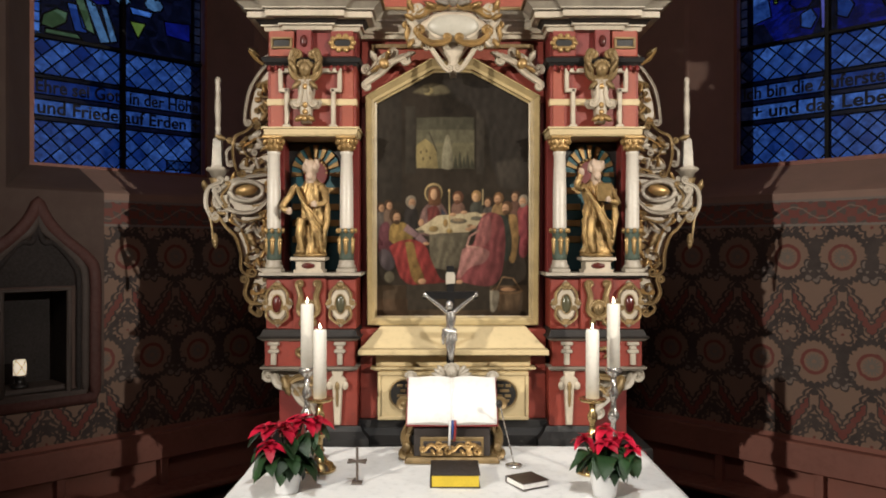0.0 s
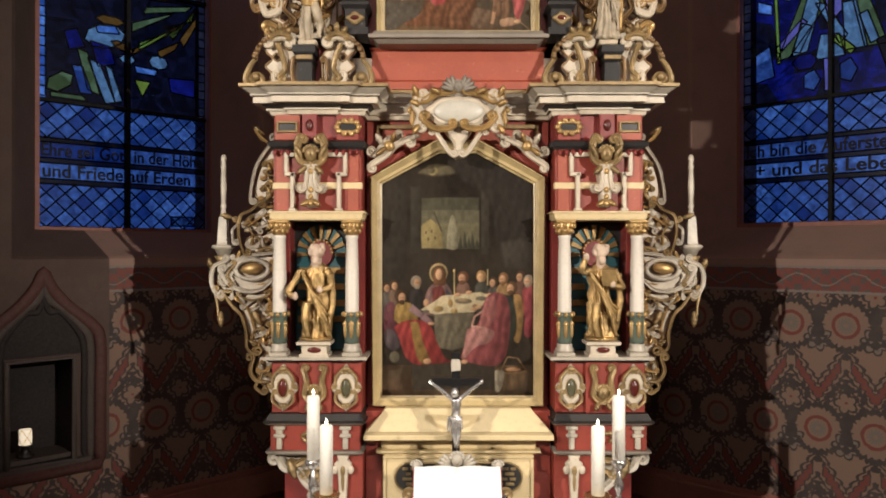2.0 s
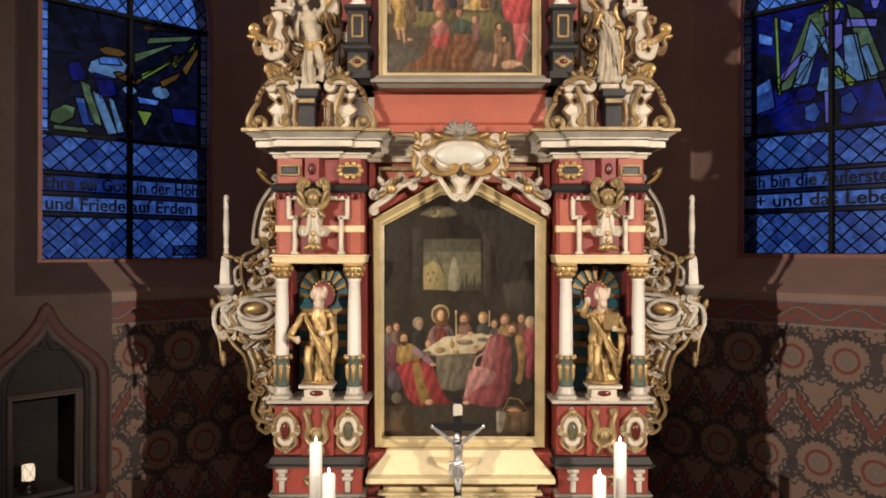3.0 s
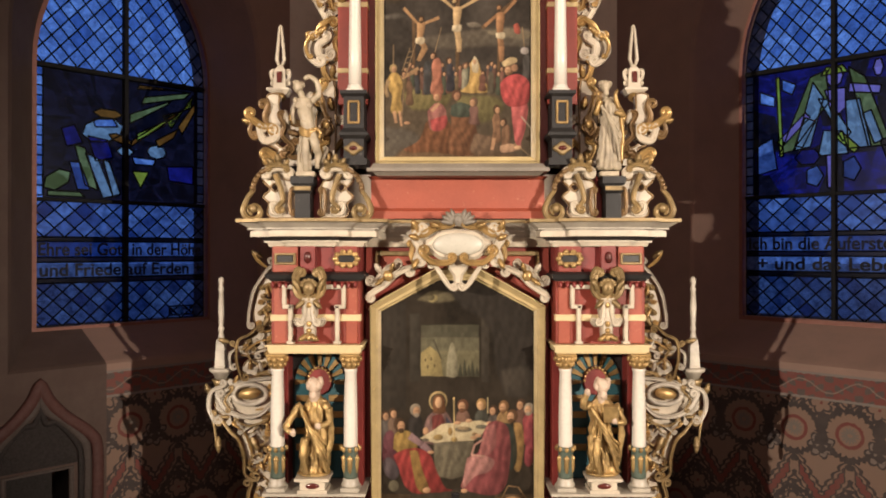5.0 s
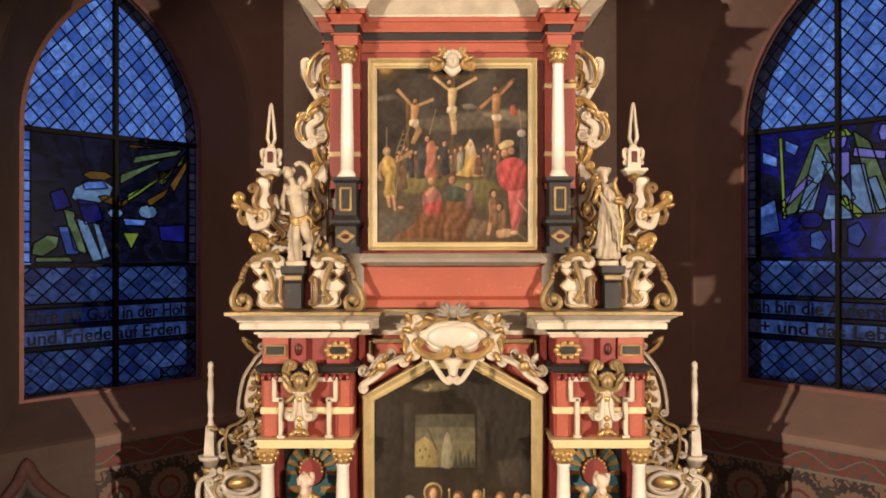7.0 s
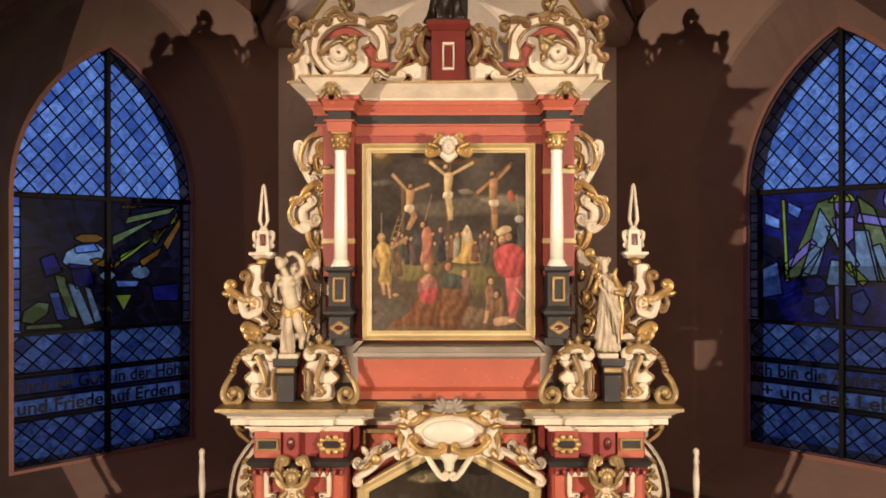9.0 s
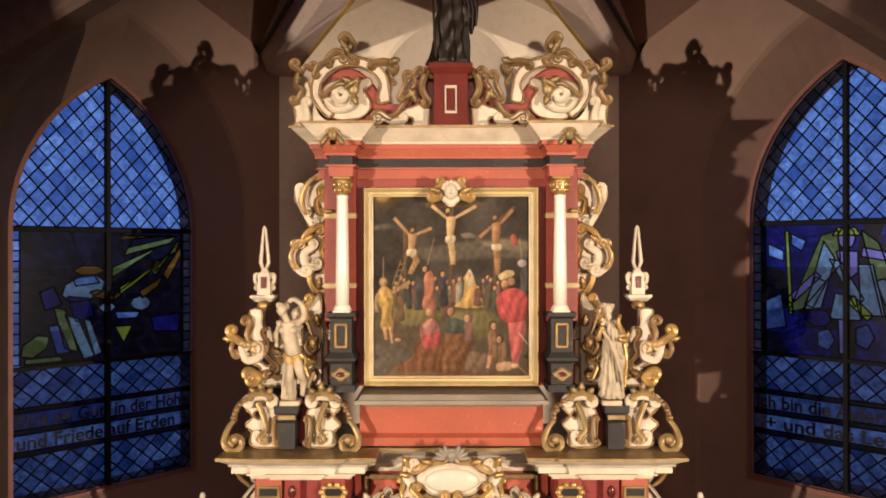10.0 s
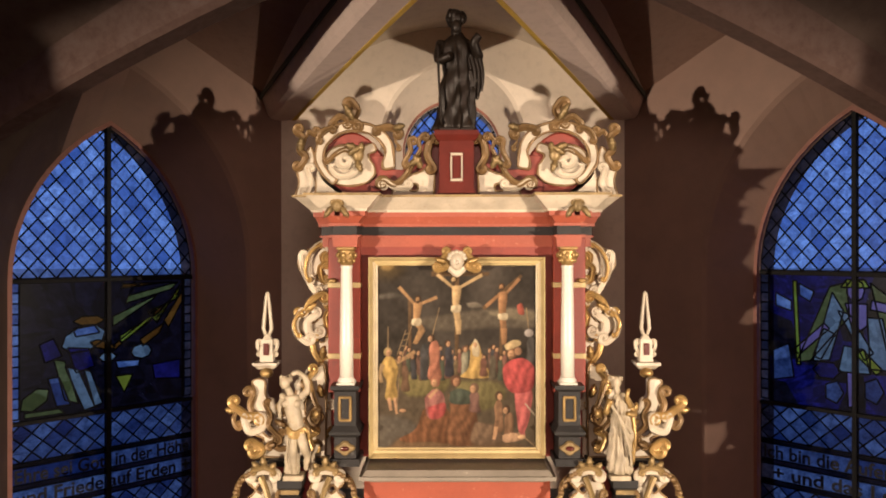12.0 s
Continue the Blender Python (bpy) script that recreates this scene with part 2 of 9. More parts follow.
def oval(x, z, rx, rz, n=24, lobes=0, wave=0.0):
    return [(x + rx * (1 + wave * math.cos(lobes * a)) * math.cos(a), z + rz * (1 + wave * math.cos(lobes * a)) * math.sin(a)) for a in (2 * math.pi * i / n for i in range(n))]


def leaf(bm, x, y, z, angle, length, width, lobes=3, lift=0.02):
    """An acanthus leaf: a lobed outline round a raised and curling midrib. angle: 0 points right, 90 up."""
    a = radians(angle)
    way, across = Vector((math.cos(a), 0, math.sin(a))), Vector((-math.sin(a), 0, math.cos(a)))
    base, n = Vector((x, y, z)), lobes * 6
    left, mid, right, back = [], [], [], []
    for i in range(n + 1):
        k = i / n
        w = width * math.sin(math.pi * min(1, k * 0.92 + 0.08)) ** 0.7 * (0.74 + 0.26 * abs(math.sin(math.pi * lobes * k)))
        out = Vector((0, -lift * (math.sin(math.pi * k) + 1.4 * k * k), 0))
        p = base + way * (length * k)
        mid.append(bm.verts.new(p + out + Vector((0, -0.006, 0))))
        left.append(bm.verts.new(p + across * w + out * 0.6))
        right.append(bm.verts.new(p - across * w + out * 0.6))
        back.append(bm.verts.new(p + out * 0.5 + Vector((0, 0.008, 0))))
    for i in range(n):
        for u, v in ((left, mid), (mid, right), (right, back), (back, left)):
            bm.faces.new((u[i], u[i + 1], v[i + 1], v[i])).smooth = True
    return bm


def pointed(half, z0, spring, apex, n=12, x=0.0):
    """The outline of a pointed arch opening, counter-clockwise."""
    rise = apex - spring
    r = (half * half + rise * rise) / (2 * half)
    top = math.atan2(rise, r - half)
    right = [(x + half - r + r * math.cos(top * i / n), spring + r * math.sin(top * i / n)) for i in range(n + 1)]
    left = [(2 * x - a, b) for a, b in right[-2::-1]]
    return [(x - half, z0), (x + half, z0)] + right + left


def pieces():
    return bmesh.new()


# ---- the apse: walls of an octagon, splayed window openings, ribbed vault ----
SIDE, BACK, FLANK = 1.47, 6.63, 3.55
KEY = Vector((0, 3.7, 6.74))
PLASTER = paint("brown_grey_wall_plaster", (0.295, 0.185, 0.142), 0.82, 0.85, grain=3.0, fleck=(0.24, 0.17, 0.13), relief=0.35)
# pale plaster, lightened further to make up for weak spotlight up there
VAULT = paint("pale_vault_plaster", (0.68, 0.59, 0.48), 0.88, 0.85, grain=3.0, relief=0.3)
# chancel cells: missing light put in as a darker plaster colour
DIM = paint("unlit_brown_vault_plaster", (0.075, 0.048, 0.037), 0.8, 0.85, grain=3.0)
TERRACOTTA = paint("terracotta_painted_ledge", (0.22, 0.085, 0.06), 0.75, 0.6, grain=5)


def stencilled(name, plain_from=-9.0, plain_to=-9.0):
    """Wall plaster with a stencilled damask: rows of ringed medallions, petals, red chevrons and small flowers, under a scroll frieze."""
    mat, tree, b = fresh(name)
    xyz = tree.nodes.new("ShaderNodeSeparateXYZ")
    warp = tree.nodes.new("ShaderNodeTexCoord").outputs["Object"]
    tree.links.new(warp, xyz.inputs[0])
    x0, z0 = Sum(tree, xyz.outputs[0]), Sum(tree, xyz.outputs[2])
    wob = (Sum(tree, noise_node(tree, 22.0, 2)) - 0.5) * 0.022
    x, z = x0 + wob, z0 + wob
    W, H = 0.38, 0.77

    def lattice(dx, dz):
        row = ((z - dz) / H).floor()
        shift = (row * 0.5).fract() * W
        u = (((x - dx + shift) / W + 0.5).fract() - 0.5) * W
        v = (((z - dz) / H).fract() - 0.5) * H
        return u, v

    def polar(u, v):
        return (u * u + v * v).sqrt(), v.op("ARCTAN2", u)

    u, v = lattice(0.05, 1.94 - H / 2)
    r, a = polar(u, v)
    petals = r - ((a * 11.0).sin().abs() * 0.016)
    ring = (r - 0.084).abs().below(0.012)
    flower_in = (r - (a * 7.0).sin().abs() * 0.03).below(0.030) * r.above(0.016)
    medallion = petals.below(0.142)
    # red chevrons, thorny stems and five-petalled flowers between the rows
    u2, v2 = lattice(0.05 + W / 2, 1.94 - H / 2)
    r2, a2 = polar(u2, v2 - 0.21)
    r4, a4 = polar(u2, v2 + 0.10)
    petal5 = r2 - (a2 * 2.5).sin().abs() * 0.028
    clump = r4 - (a4 * 3.5).sin().abs() * 0.03
    thorn = (v2 * 62.0).sin().abs() * 0.022
    stem = (u2.abs() - thorn).below(0.013) * v2.above(-0.16)
    stem2 = (u.abs() - thorn).below(0.013) * v.below(-0.16) * v.above(-0.25)
    tooth = (v * 70.0).sin().abs() * 0.025
    up = ((u.abs() * 1.5 - (v - 0.25)).abs() - tooth).below(0.022) * v.above(0.22) * u.abs().below(0.15)
    down = ((u2.abs() * 1.5 - (v2 + 0.52)).abs() - tooth).below(0.022) * v2.below(-0.15) * u2.abs().below(0.15)
    edge = ((u.abs() * 1.5 - (v - 0.25)).abs() - tooth).below(0.042) * v.above(0.20) * u.abs().below(0.16)
    edge2 = ((u2.abs() * 1.5 - (v2 + 0.52)).abs() - tooth).below(0.042) * v2.below(-0.13) * u2.abs().below(0.16)
    spiky = (petals - 0.156 - (a * 16.0).sin().abs() * 0.014).abs().below(0.020)
    halo = (petal5 - 0.088 - (a2 * 9.0).sin().abs() * 0.02).abs().below(0.021)
    core = (petal5 - 0.05).abs().below(0.010)
    side = (u.abs() * 1.5 - (v - 0.25)).abs()
    side2 = (u2.abs() * 1.5 - (v2 + 0.52)).abs()
    scallop = (v * 48.0).sin().abs() * 0.035
    lobe = ((side - 0.075 - scallop).abs().below(0.017) * v.above(0.12)).max((side2 - 0.075 - scallop).abs().below(0.017) * v2.below(-0.08))
    lobe = lobe.max((side - 0.15 - scallop).abs().below(0.013) * v.above(0.12))
    off = (medallion * -1.0 + 1.0)
    beige, dark, red = (0.175, 0.111, 0.077), (0.034, 0.024, 0.021), (0.125, 0.030, 0.022)
    c = mix(tree, (clump.below(0.06)), beige, (0.15, 0.115, 0.095))
    c = mix(tree, (clump - 0.065).abs().below(0.008), c, dark)
    c = mix(tree, stem.max(stem2).max(lobe) * off, c, dark)
    c = mix(tree, spiky.max(halo) * off.max(spiky), c, dark)
    c = mix(tree, edge.max(edge2) * off, c, dark)
    c = mix(tree, up.max(down) * off, c, red)
    c = mix(tree, core, c, dark)
    c = mix(tree, petal5.below(0.042), c, beige)
    c = mix(tree, r2.below(0.010), c, red)
    c = mix(tree, ring, c, red)
    c = mix(tree, flower_in, c, (0.13, 0.105, 0.085))
    # frieze of red scrolls
    fz = z - 2.27
    wave = (x * 16.0).sin() * 0.045
    vine = (fz - wave).abs().below(0.005)
    blot = ((x * 48.0).sin() * (fz * 60.0 + (x * 16.0).sin() * 2.0).sin()).above(0.15, 0.1)
    f = mix(tree, blot, (0.14, 0.04, 0.03), (0.075, 0.055, 0.048))
    f = mix(tree, vine, f, (0.17, 0.125, 0.095))
    f = mix(tree, fz.abs().above(0.082), f, (0.17, 0.145, 0.125))
    c = mix(tree, z0.above(2.17), c, f)
    plain = mix(tree, noise_node(tree, 1.3, 3), (0.21, 0.128, 0.098), (0.275, 0.176, 0.136))
    c = mix(tree, z0.above(2.37), c, plain)
    # plain bay round the niche, coloured dark for the weak light there
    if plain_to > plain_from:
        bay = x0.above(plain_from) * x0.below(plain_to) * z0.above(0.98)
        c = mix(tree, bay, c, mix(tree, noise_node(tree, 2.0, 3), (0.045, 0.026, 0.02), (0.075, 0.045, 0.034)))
    c = mix(tree, z0.below(0.60), c, (0.22, 0.085, 0.06))
    wear = Sum(tree, noise_node(tree, 3.5, 5, 0.7)).above(0.58, 0.3) * 0.3
    c = mix(tree, wear, c, (0.13, 0.095, 0.075))
    tree.links.new(c, b.inputs["Base Color"])
    b.inputs["Roughness"].default_value = 0.8
    bump(tree, b, noise_node(tree, 40.0, 4), 0.25)
    return mat


def walled(name, m, half, outline_top, opening, inner, material, holes=(), depth=0.56):
    """A wall from its own left to right, front at its y = 0, with a splayed window opening and perhaps square holes."""
    bm = pieces()
    loops = [[(-half, 0.0), (half, 0.0)] + outline_top, opening] + [list(h) for h in holes]
    for loop in loops:
        vs = [bm.verts.new((x, 0, z)) for x, z in loop]
        for i in range(len(vs)):
            bm.edges.new((vs[i - 1], vs[i]))
    bmesh.ops.triangle_fill(bm, use_beauty=True, use_dissolve=False, edges=bm.edges[:])
    thick = 0.80
    rings = [[bm.verts.new((x, y, z)) for x, z in loop] for y, loop in ((0, opening), (0.03, grown(opening, -0.03)), (depth, inner), (thick, inner))]
    for a, b in zip(rings, rings[1:]):
        for i in range(len(a)):
            bm.faces.new((a[i - 1], a[i], b[i], b[i - 1]))
    outer = [bm.verts.new((x * (1 + 0.35 / half), thick, z)) for x, z in loops[0]]
    edges = [bm.edges.new((outer[i - 1], outer[i])) for i in range(len(outer))]
    rim = [bm.verts.new((x, 0, z)) for x, z in loops[0]]
    for i in range(len(outer)):
        bm.faces.new((rim[i - 1], rim[i], outer[i], outer[i - 1]))
    last = rings[-1]
    edges += [bm.edges.get((last[i - 1], last[i])) for i in range(len(last))]
    bmesh.ops.triangle_fill(bm, use_beauty=True, use_dissolve=False, edges=edges)
    bmesh.ops.remove_doubles(bm, verts=bm.verts, dist=0.0005)
    ob = new(name, mesh_of(name, bm))
    ob.data.materials.append(material)
    ob.matrix_world = m
    return tagged(ob, "brown plaster apse wall with stencilled damask pattern", "wall", kind="structure")


LEFT_M = pose(-(SIDE + FLANK) / 2, BACK - (FLANK - SIDE) / 2, 0, 0, 0, 45)
RIGHT_M = pose((SIDE + FLANK) / 2, BACK - (FLANK - SIDE) / 2, 0, 0, 0, -45)
BACK_M = pose(0, BACK, 0)
WIN = (0.70, 2.67, 4.72, 5.94)


def wall_top(z_left, z_right, apex, half=SIDE, n=10):
    """The wall's upper edge from right to left: a pointed wall arch."""
    pts = []
    for i in range(2 * n + 1):
        k = i / n - 1
        low = z_left + (z_right - z_left) * (1 - (k + 1) / 2)
        pts.append((-half * k, low + (apex - low) * (1 - abs(k) ** 1.9)))
    return pts


LOW, HIGH = 5.2, 6.2
TOP_LEFT, TOP_RIGHT, TOP_BACK = wall_top(LOW, HIGH, 6.75), wall_top(HIGH, LOW, 6.75), wall_top(HIGH, HIGH, 6.86)
glass_loop = pointed(*WIN, x=0.2)
splay = pointed(0.98, 2.42, 4.80, 6.33, x=0.2)
NICHE = [(-0.80, 0.98), (-0.385, 0.98), (-0.385, 1.70), (-0.80, 1.70)]
GLASS_LEFT, GLASS_RIGHT = (0.050, 0.03, 0.0), (-0.030, -0.05, 0.045)  # where each pane field sits in its wall


def moved(loop, by):
    return [(x + by[0], z + by[2]) for x, z in loop]


wall_left = walled("wall_northwest", LEFT_M, SIDE, TOP_LEFT, splay, moved(glass_loop, GLASS_LEFT), stencilled("stencilled_wall_with_dimmed_plain_bay", -1.6, -0.125), [NICHE], 0.56 + GLASS_LEFT[1])
wall_right = walled("wall_northeast", RIGHT_M, SIDE, TOP_RIGHT, splay, moved(glass_loop, GLASS_RIGHT), stencilled("stencilled_wall"), (), 0.56 + GLASS_RIGHT[1])
back_glass, back_splay = pointed(0.44, 3.2, 5.86, 6.31), pointed(0.62, 2.9, 5.9, 6.58)
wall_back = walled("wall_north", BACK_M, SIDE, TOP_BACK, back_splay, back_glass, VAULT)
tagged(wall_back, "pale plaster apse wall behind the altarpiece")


def side_wall(name, s):
    bm = box(pieces(), s * FLANK, s * (FLANK + 0.5), 1.0, 4.55, 0, 5.2, 0)
    solid(name, bm, PLASTER, "plain brown plaster chancel wall", "wall", kind="structure")


side_wall("wall_west", -1), side_wall("wall_east", 1)


def shell(name, x0, x1, y0, y1, z0, z1, material, label):
    solid(name, box(pieces(), x0, x1, y0, y1, z0, z1, 0), material, label, "wall", kind="structure")


shell("wall_nave_west", -7.4, -7.0, -9, 1.4, 0, 9, PLASTER, "plain plaster nave wall")
shell("wall_nave_east", 7.0, 7.4, -9, 1.4, 0, 9, PLASTER, "plain plaster nave wall")
shell("wall_south", -7.4, 7.4, -9.4, -9, 0, 9, PLASTER, "plain plaster wall behind the nave")
shell("wall_chancel_west", -7.4, -3.55, 1.0, 1.4, 0, 9, PLASTER, "plain plaster wall beside the chancel arch")
shell("wall_chancel_east", 3.55, 7.4, 1.0, 1.4, 0, 9, PLASTER, "plain plaster wall beside the chancel arch")
shell("wall_chancel_arch", -3.55, 3.55, 0.98, 1.4, 6.9, 9, PLASTER, "plain plaster wall over the chancel arch")
FLOOR = paint("dark_stone_floor", (0.10, 0.08, 0.065), 0.7, 0.5, grain=4)
solid("floor", box(pieces(), -8, 8, -9.5, 9, -0.2, 0, 0), FLOOR, "dark stone church floor", "floor", kind="structure")
# added ground outside, its grey set so panes dull when seen from above
OUTER_GROUND = paint("pale_outer_ground", (0.50, 0.50, 0.50), 0.8, 0.9, grain=2)
solid("ground", box(pieces(), -200, 200, -200, 200, -0.5, -0.25, 0), OUTER_GROUND, "added pale ground outside that dulls panes seen from above", "ground", kind="structure")
solid("ceiling_nave", box(pieces(), -7.4, 7.4, -9.4, 1.4, 9, 9.2, 0), PLASTER, "plain plaster nave ceiling", "ceiling", kind="structure")


def vault_cell(name, m, top, material, label, bulge=0.12):
    """A vault cell from a wall's arched top to the keystone."""
    bm, rings, n = pieces(), [], 10
    for x, z in top:
        foot = m @ Vector((x, 0, z))
        rings.append([bm.verts.new(foot.lerp(KEY, k / n) + Vector((0, 0, bulge * math.sin(math.pi * k / n)))) for k in range(n + 1)])
    for a, b in zip(rings, rings[1:]):
        for k in range(n):
            bm.faces.new((a[k], b[k], b[k + 1], a[k + 1])).smooth = True
    bmesh.ops.remove_doubles(bm, verts=bm.verts, dist=0.0005)
    solid(name, bm, material, label, "ceiling", kind="structure")


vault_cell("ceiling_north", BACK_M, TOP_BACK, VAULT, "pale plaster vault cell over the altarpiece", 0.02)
vault_cell("ceiling_northwest", LEFT_M, TOP_LEFT, PLASTER, "brown plaster vault cell between ribs")
vault_cell("ceiling_northeast", RIGHT_M, TOP_RIGHT, PLASTER, "brown plaster vault cell between ribs")
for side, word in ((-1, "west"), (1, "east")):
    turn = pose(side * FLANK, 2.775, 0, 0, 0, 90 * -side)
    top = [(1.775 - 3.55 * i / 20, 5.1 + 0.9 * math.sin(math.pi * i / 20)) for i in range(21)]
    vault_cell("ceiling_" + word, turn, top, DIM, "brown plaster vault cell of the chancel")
bm = pieces()
front = [bm.verts.new((-3.6 + 0.36 * i, 1.0, 6.9)) for i in range(21)]
tip = bm.verts.new(KEY)
for a, b in zip(front, front[1:]):
    bm.faces.new((a, b, tip))
for s in (-1, 1):
    bm.faces.new([bm.verts.new(c) for c in ((s * 3.6, 1.0, 6.9), (s * 3.56, 1.0, 5.1), tuple(KEY))])
solid("ceiling_south", bm, PLASTER, "brown plaster vault cell next to the chancel arch", "ceiling", kind="structure")

# flank ribs: rib plaster darkened in the colour, as if no light reached them
SHADED_RIB = paint("shaded_mauve_rib_plaster", (0.085, 0.048, 0.037), 0.85, 0.8, grain=4)
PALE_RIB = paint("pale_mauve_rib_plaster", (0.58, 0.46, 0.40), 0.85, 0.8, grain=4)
YELLOW_LINE = paint("yellow_painted_rib_edge", (0.55, 0.36, 0.06), 0.8, 0.7)
GREEN_LINE = paint("dark_green_painted_rib_edge", (0.04, 0.06, 0.045), 0.8, 0.7)


def rib(x, y, z0, rise, sag, wide, deep, material, s, yellow):
    """A vault rib from a corner to the keystone, with painted edges."""
    foot = Vector((x * s, y, 0))
    line = []
    for i in range(15):
        k = i / 14
        p = foot.lerp(Vector((0, KEY.y, 0)), k)
        line.append(Vector((p.x, p.y, z0 + rise * k - sag * k * k)))
    across = Vector((-(line[-1] - line[0]).y, (line[-1] - line[0]).x, 0)).normalized() * wide / 2
    top = thing("vault_rib", x * s, y, z0, "plastered vault rib with painted edges", "vault rib", "ribs of the apse vault", "structure")

    def strip(corners, mat, name):
        bm, rings = pieces(), []
        for p in line:
            rings.append([bm.verts.new(p + across * a + Vector((0, 0, b))) for a, b in corners])
        for u, v in zip(rings, rings[1:]):
            for k in range(len(corners)):
                bm.faces.new((u[k - 1], u[k], v[k], v[k - 1]))
        bm.faces.new(rings[0]), bm.faces.new(rings[-1][::-1])
        part(name, bm, mat, top)

    strip(((-1, 0.25), (-1, 0.03), (-0.7, -deep + 0.03), (-0.5, -deep), (0.5, -deep), (0.7, -deep + 0.03), (1, 0.03), (1, 0.25)), material, "rib_body")
    near, far = (1, -1) if s < 0 else (-1, 1)
    edge = far if yellow else near
    strip(((edge * 1.03, 0.05), (edge * 1.03, 0.005), (edge * 1.09, 0.005), (edge * 1.09, 0.05)), GREEN_LINE, "green_line")
    if yellow:
        strip(((near * 0.62, -deep - 0.004), (near * 0.44, -deep - 0.004), (near * 0.44, -deep + 0.02), (near * 0.62, -deep + 0.02)), YELLOW_LINE, "yellow_line")


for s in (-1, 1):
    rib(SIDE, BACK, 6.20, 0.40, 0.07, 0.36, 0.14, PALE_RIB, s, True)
    rib(FLANK, 4.55, 5.23, 2.12, 0.62, 0.26, 0.24, SHADED_RIB, s, False)


# ---- leaded windows ----
def pane_glass(name, low, high, deep=0.5):
    """Coloured leaded glass that lets the dusk through, each pane in a shade of its own."""
    mat, tree, b = fresh(name)
    info = tree.nodes.new("ShaderNodeObjectInfo").outputs["Random"]
    shade = mix(tree, info, low, high)
    cloud = Sum(tree, noise_node(tree, 15.0, 5, 0.75)).above(0.5, 0.32)
    shade = mix(tree, cloud * deep, shade, tuple(c * 0.35 for c in low))
    clear = tree.nodes.new("ShaderNodeBsdfTransparent")
    tree.links.new(shade, clear.inputs[0])
    gloss = tree.nodes.new("ShaderNodeBsdfGlossy")
    gloss.inputs["Roughness"].default_value = 0.25
    both = tree.nodes.new("ShaderNodeMixShader")
    both.inputs[0].default_value = 0.012
    tree.links.new(clear.outputs[0], both.inputs[1]), tree.links.new(gloss.outputs[0], both.inputs[2])
    tree.links.new(both.outputs[0], tree.nodes["Material Output"].inputs[0])
    return mat


BLUE = pane_glass("blue_leaded_glass", (0.22, 0.31, 0.44), (0.98, 1.0, 0.88), 0.70)
DEEP = pane_glass("deep_blue_leaded_glass", (0.06, 0.09, 0.18), (0.50, 0.52, 0.52), 0.85)
NIGHT = pane_glass("dark_pictorial_glass", (0.01, 0.008, 0.008), (0.05, 0.03, 0.035), 0.8)
INK = pane_glass("dark_violet_pictorial_glass", (0.02, 0.015, 0.06), (0.06, 0.04, 0.22), 0.8)
PALE = pane_glass("pale_pictorial_glass", (0.5, 0.48, 0.3), (0.9, 0.85, 0.5), 0.6)
VIOLET = pane_glass("violet_pictorial_glass", (0.75, 0.35, 0.40), (1.0, 0.5, 0.6), 0.4)
LEMON = pane_glass("yellow_pictorial_glass", (0.9, 0.55, 0.02), (1.0, 0.9, 0.06), 0.4)
GRASS = pane_glass("olive_pictorial_glass", (0.3, 0.25, 0.03), (0.7, 0.55, 0.1), 0.6)
AMBER = pane_glass("amber_pictorial_glass", (0.5, 0.12, 0.01), (0.9, 0.25, 0.02), 0.6)
LEAD = paint("lead_came", (0.007, 0.007, 0.008), 0.7, 0.7, shine=0.15)
LETTER = paint("black_glass_paint", (0.003, 0.003, 0.004), 0.8, 0.9)


def clipped(poly, hull):
    """The part of a polygon inside a convex, counter-clockwise outline."""
    out = list(poly)
    for a, b in zip(hull, hull[1:] + hull[:1]):
        ins, out = out, []
        def inside(p): return (b[0] - a[0]) * (p[1] - a[1]) - (b[1] - a[1]) * (p[0] - a[0])
        for p, q in zip(ins, ins[1:] + ins[:1]):
            dp, dq = inside(p), inside(q)
            if dp >= 0:
                out.append(p)
            if dp * dq < 0:
                k = dp / (dp - dq)
                out.append((p[0] + (q[0] - p[0]) * k, p[1] + (q[1] - p[1]) * k))
        if len(out) < 3:
            return []
    return out


def area(poly):
    return 0.5 * sum(a[0] * b[1] - b[0] * a[1] for a, b in zip(poly, poly[1:] + poly[:1]))


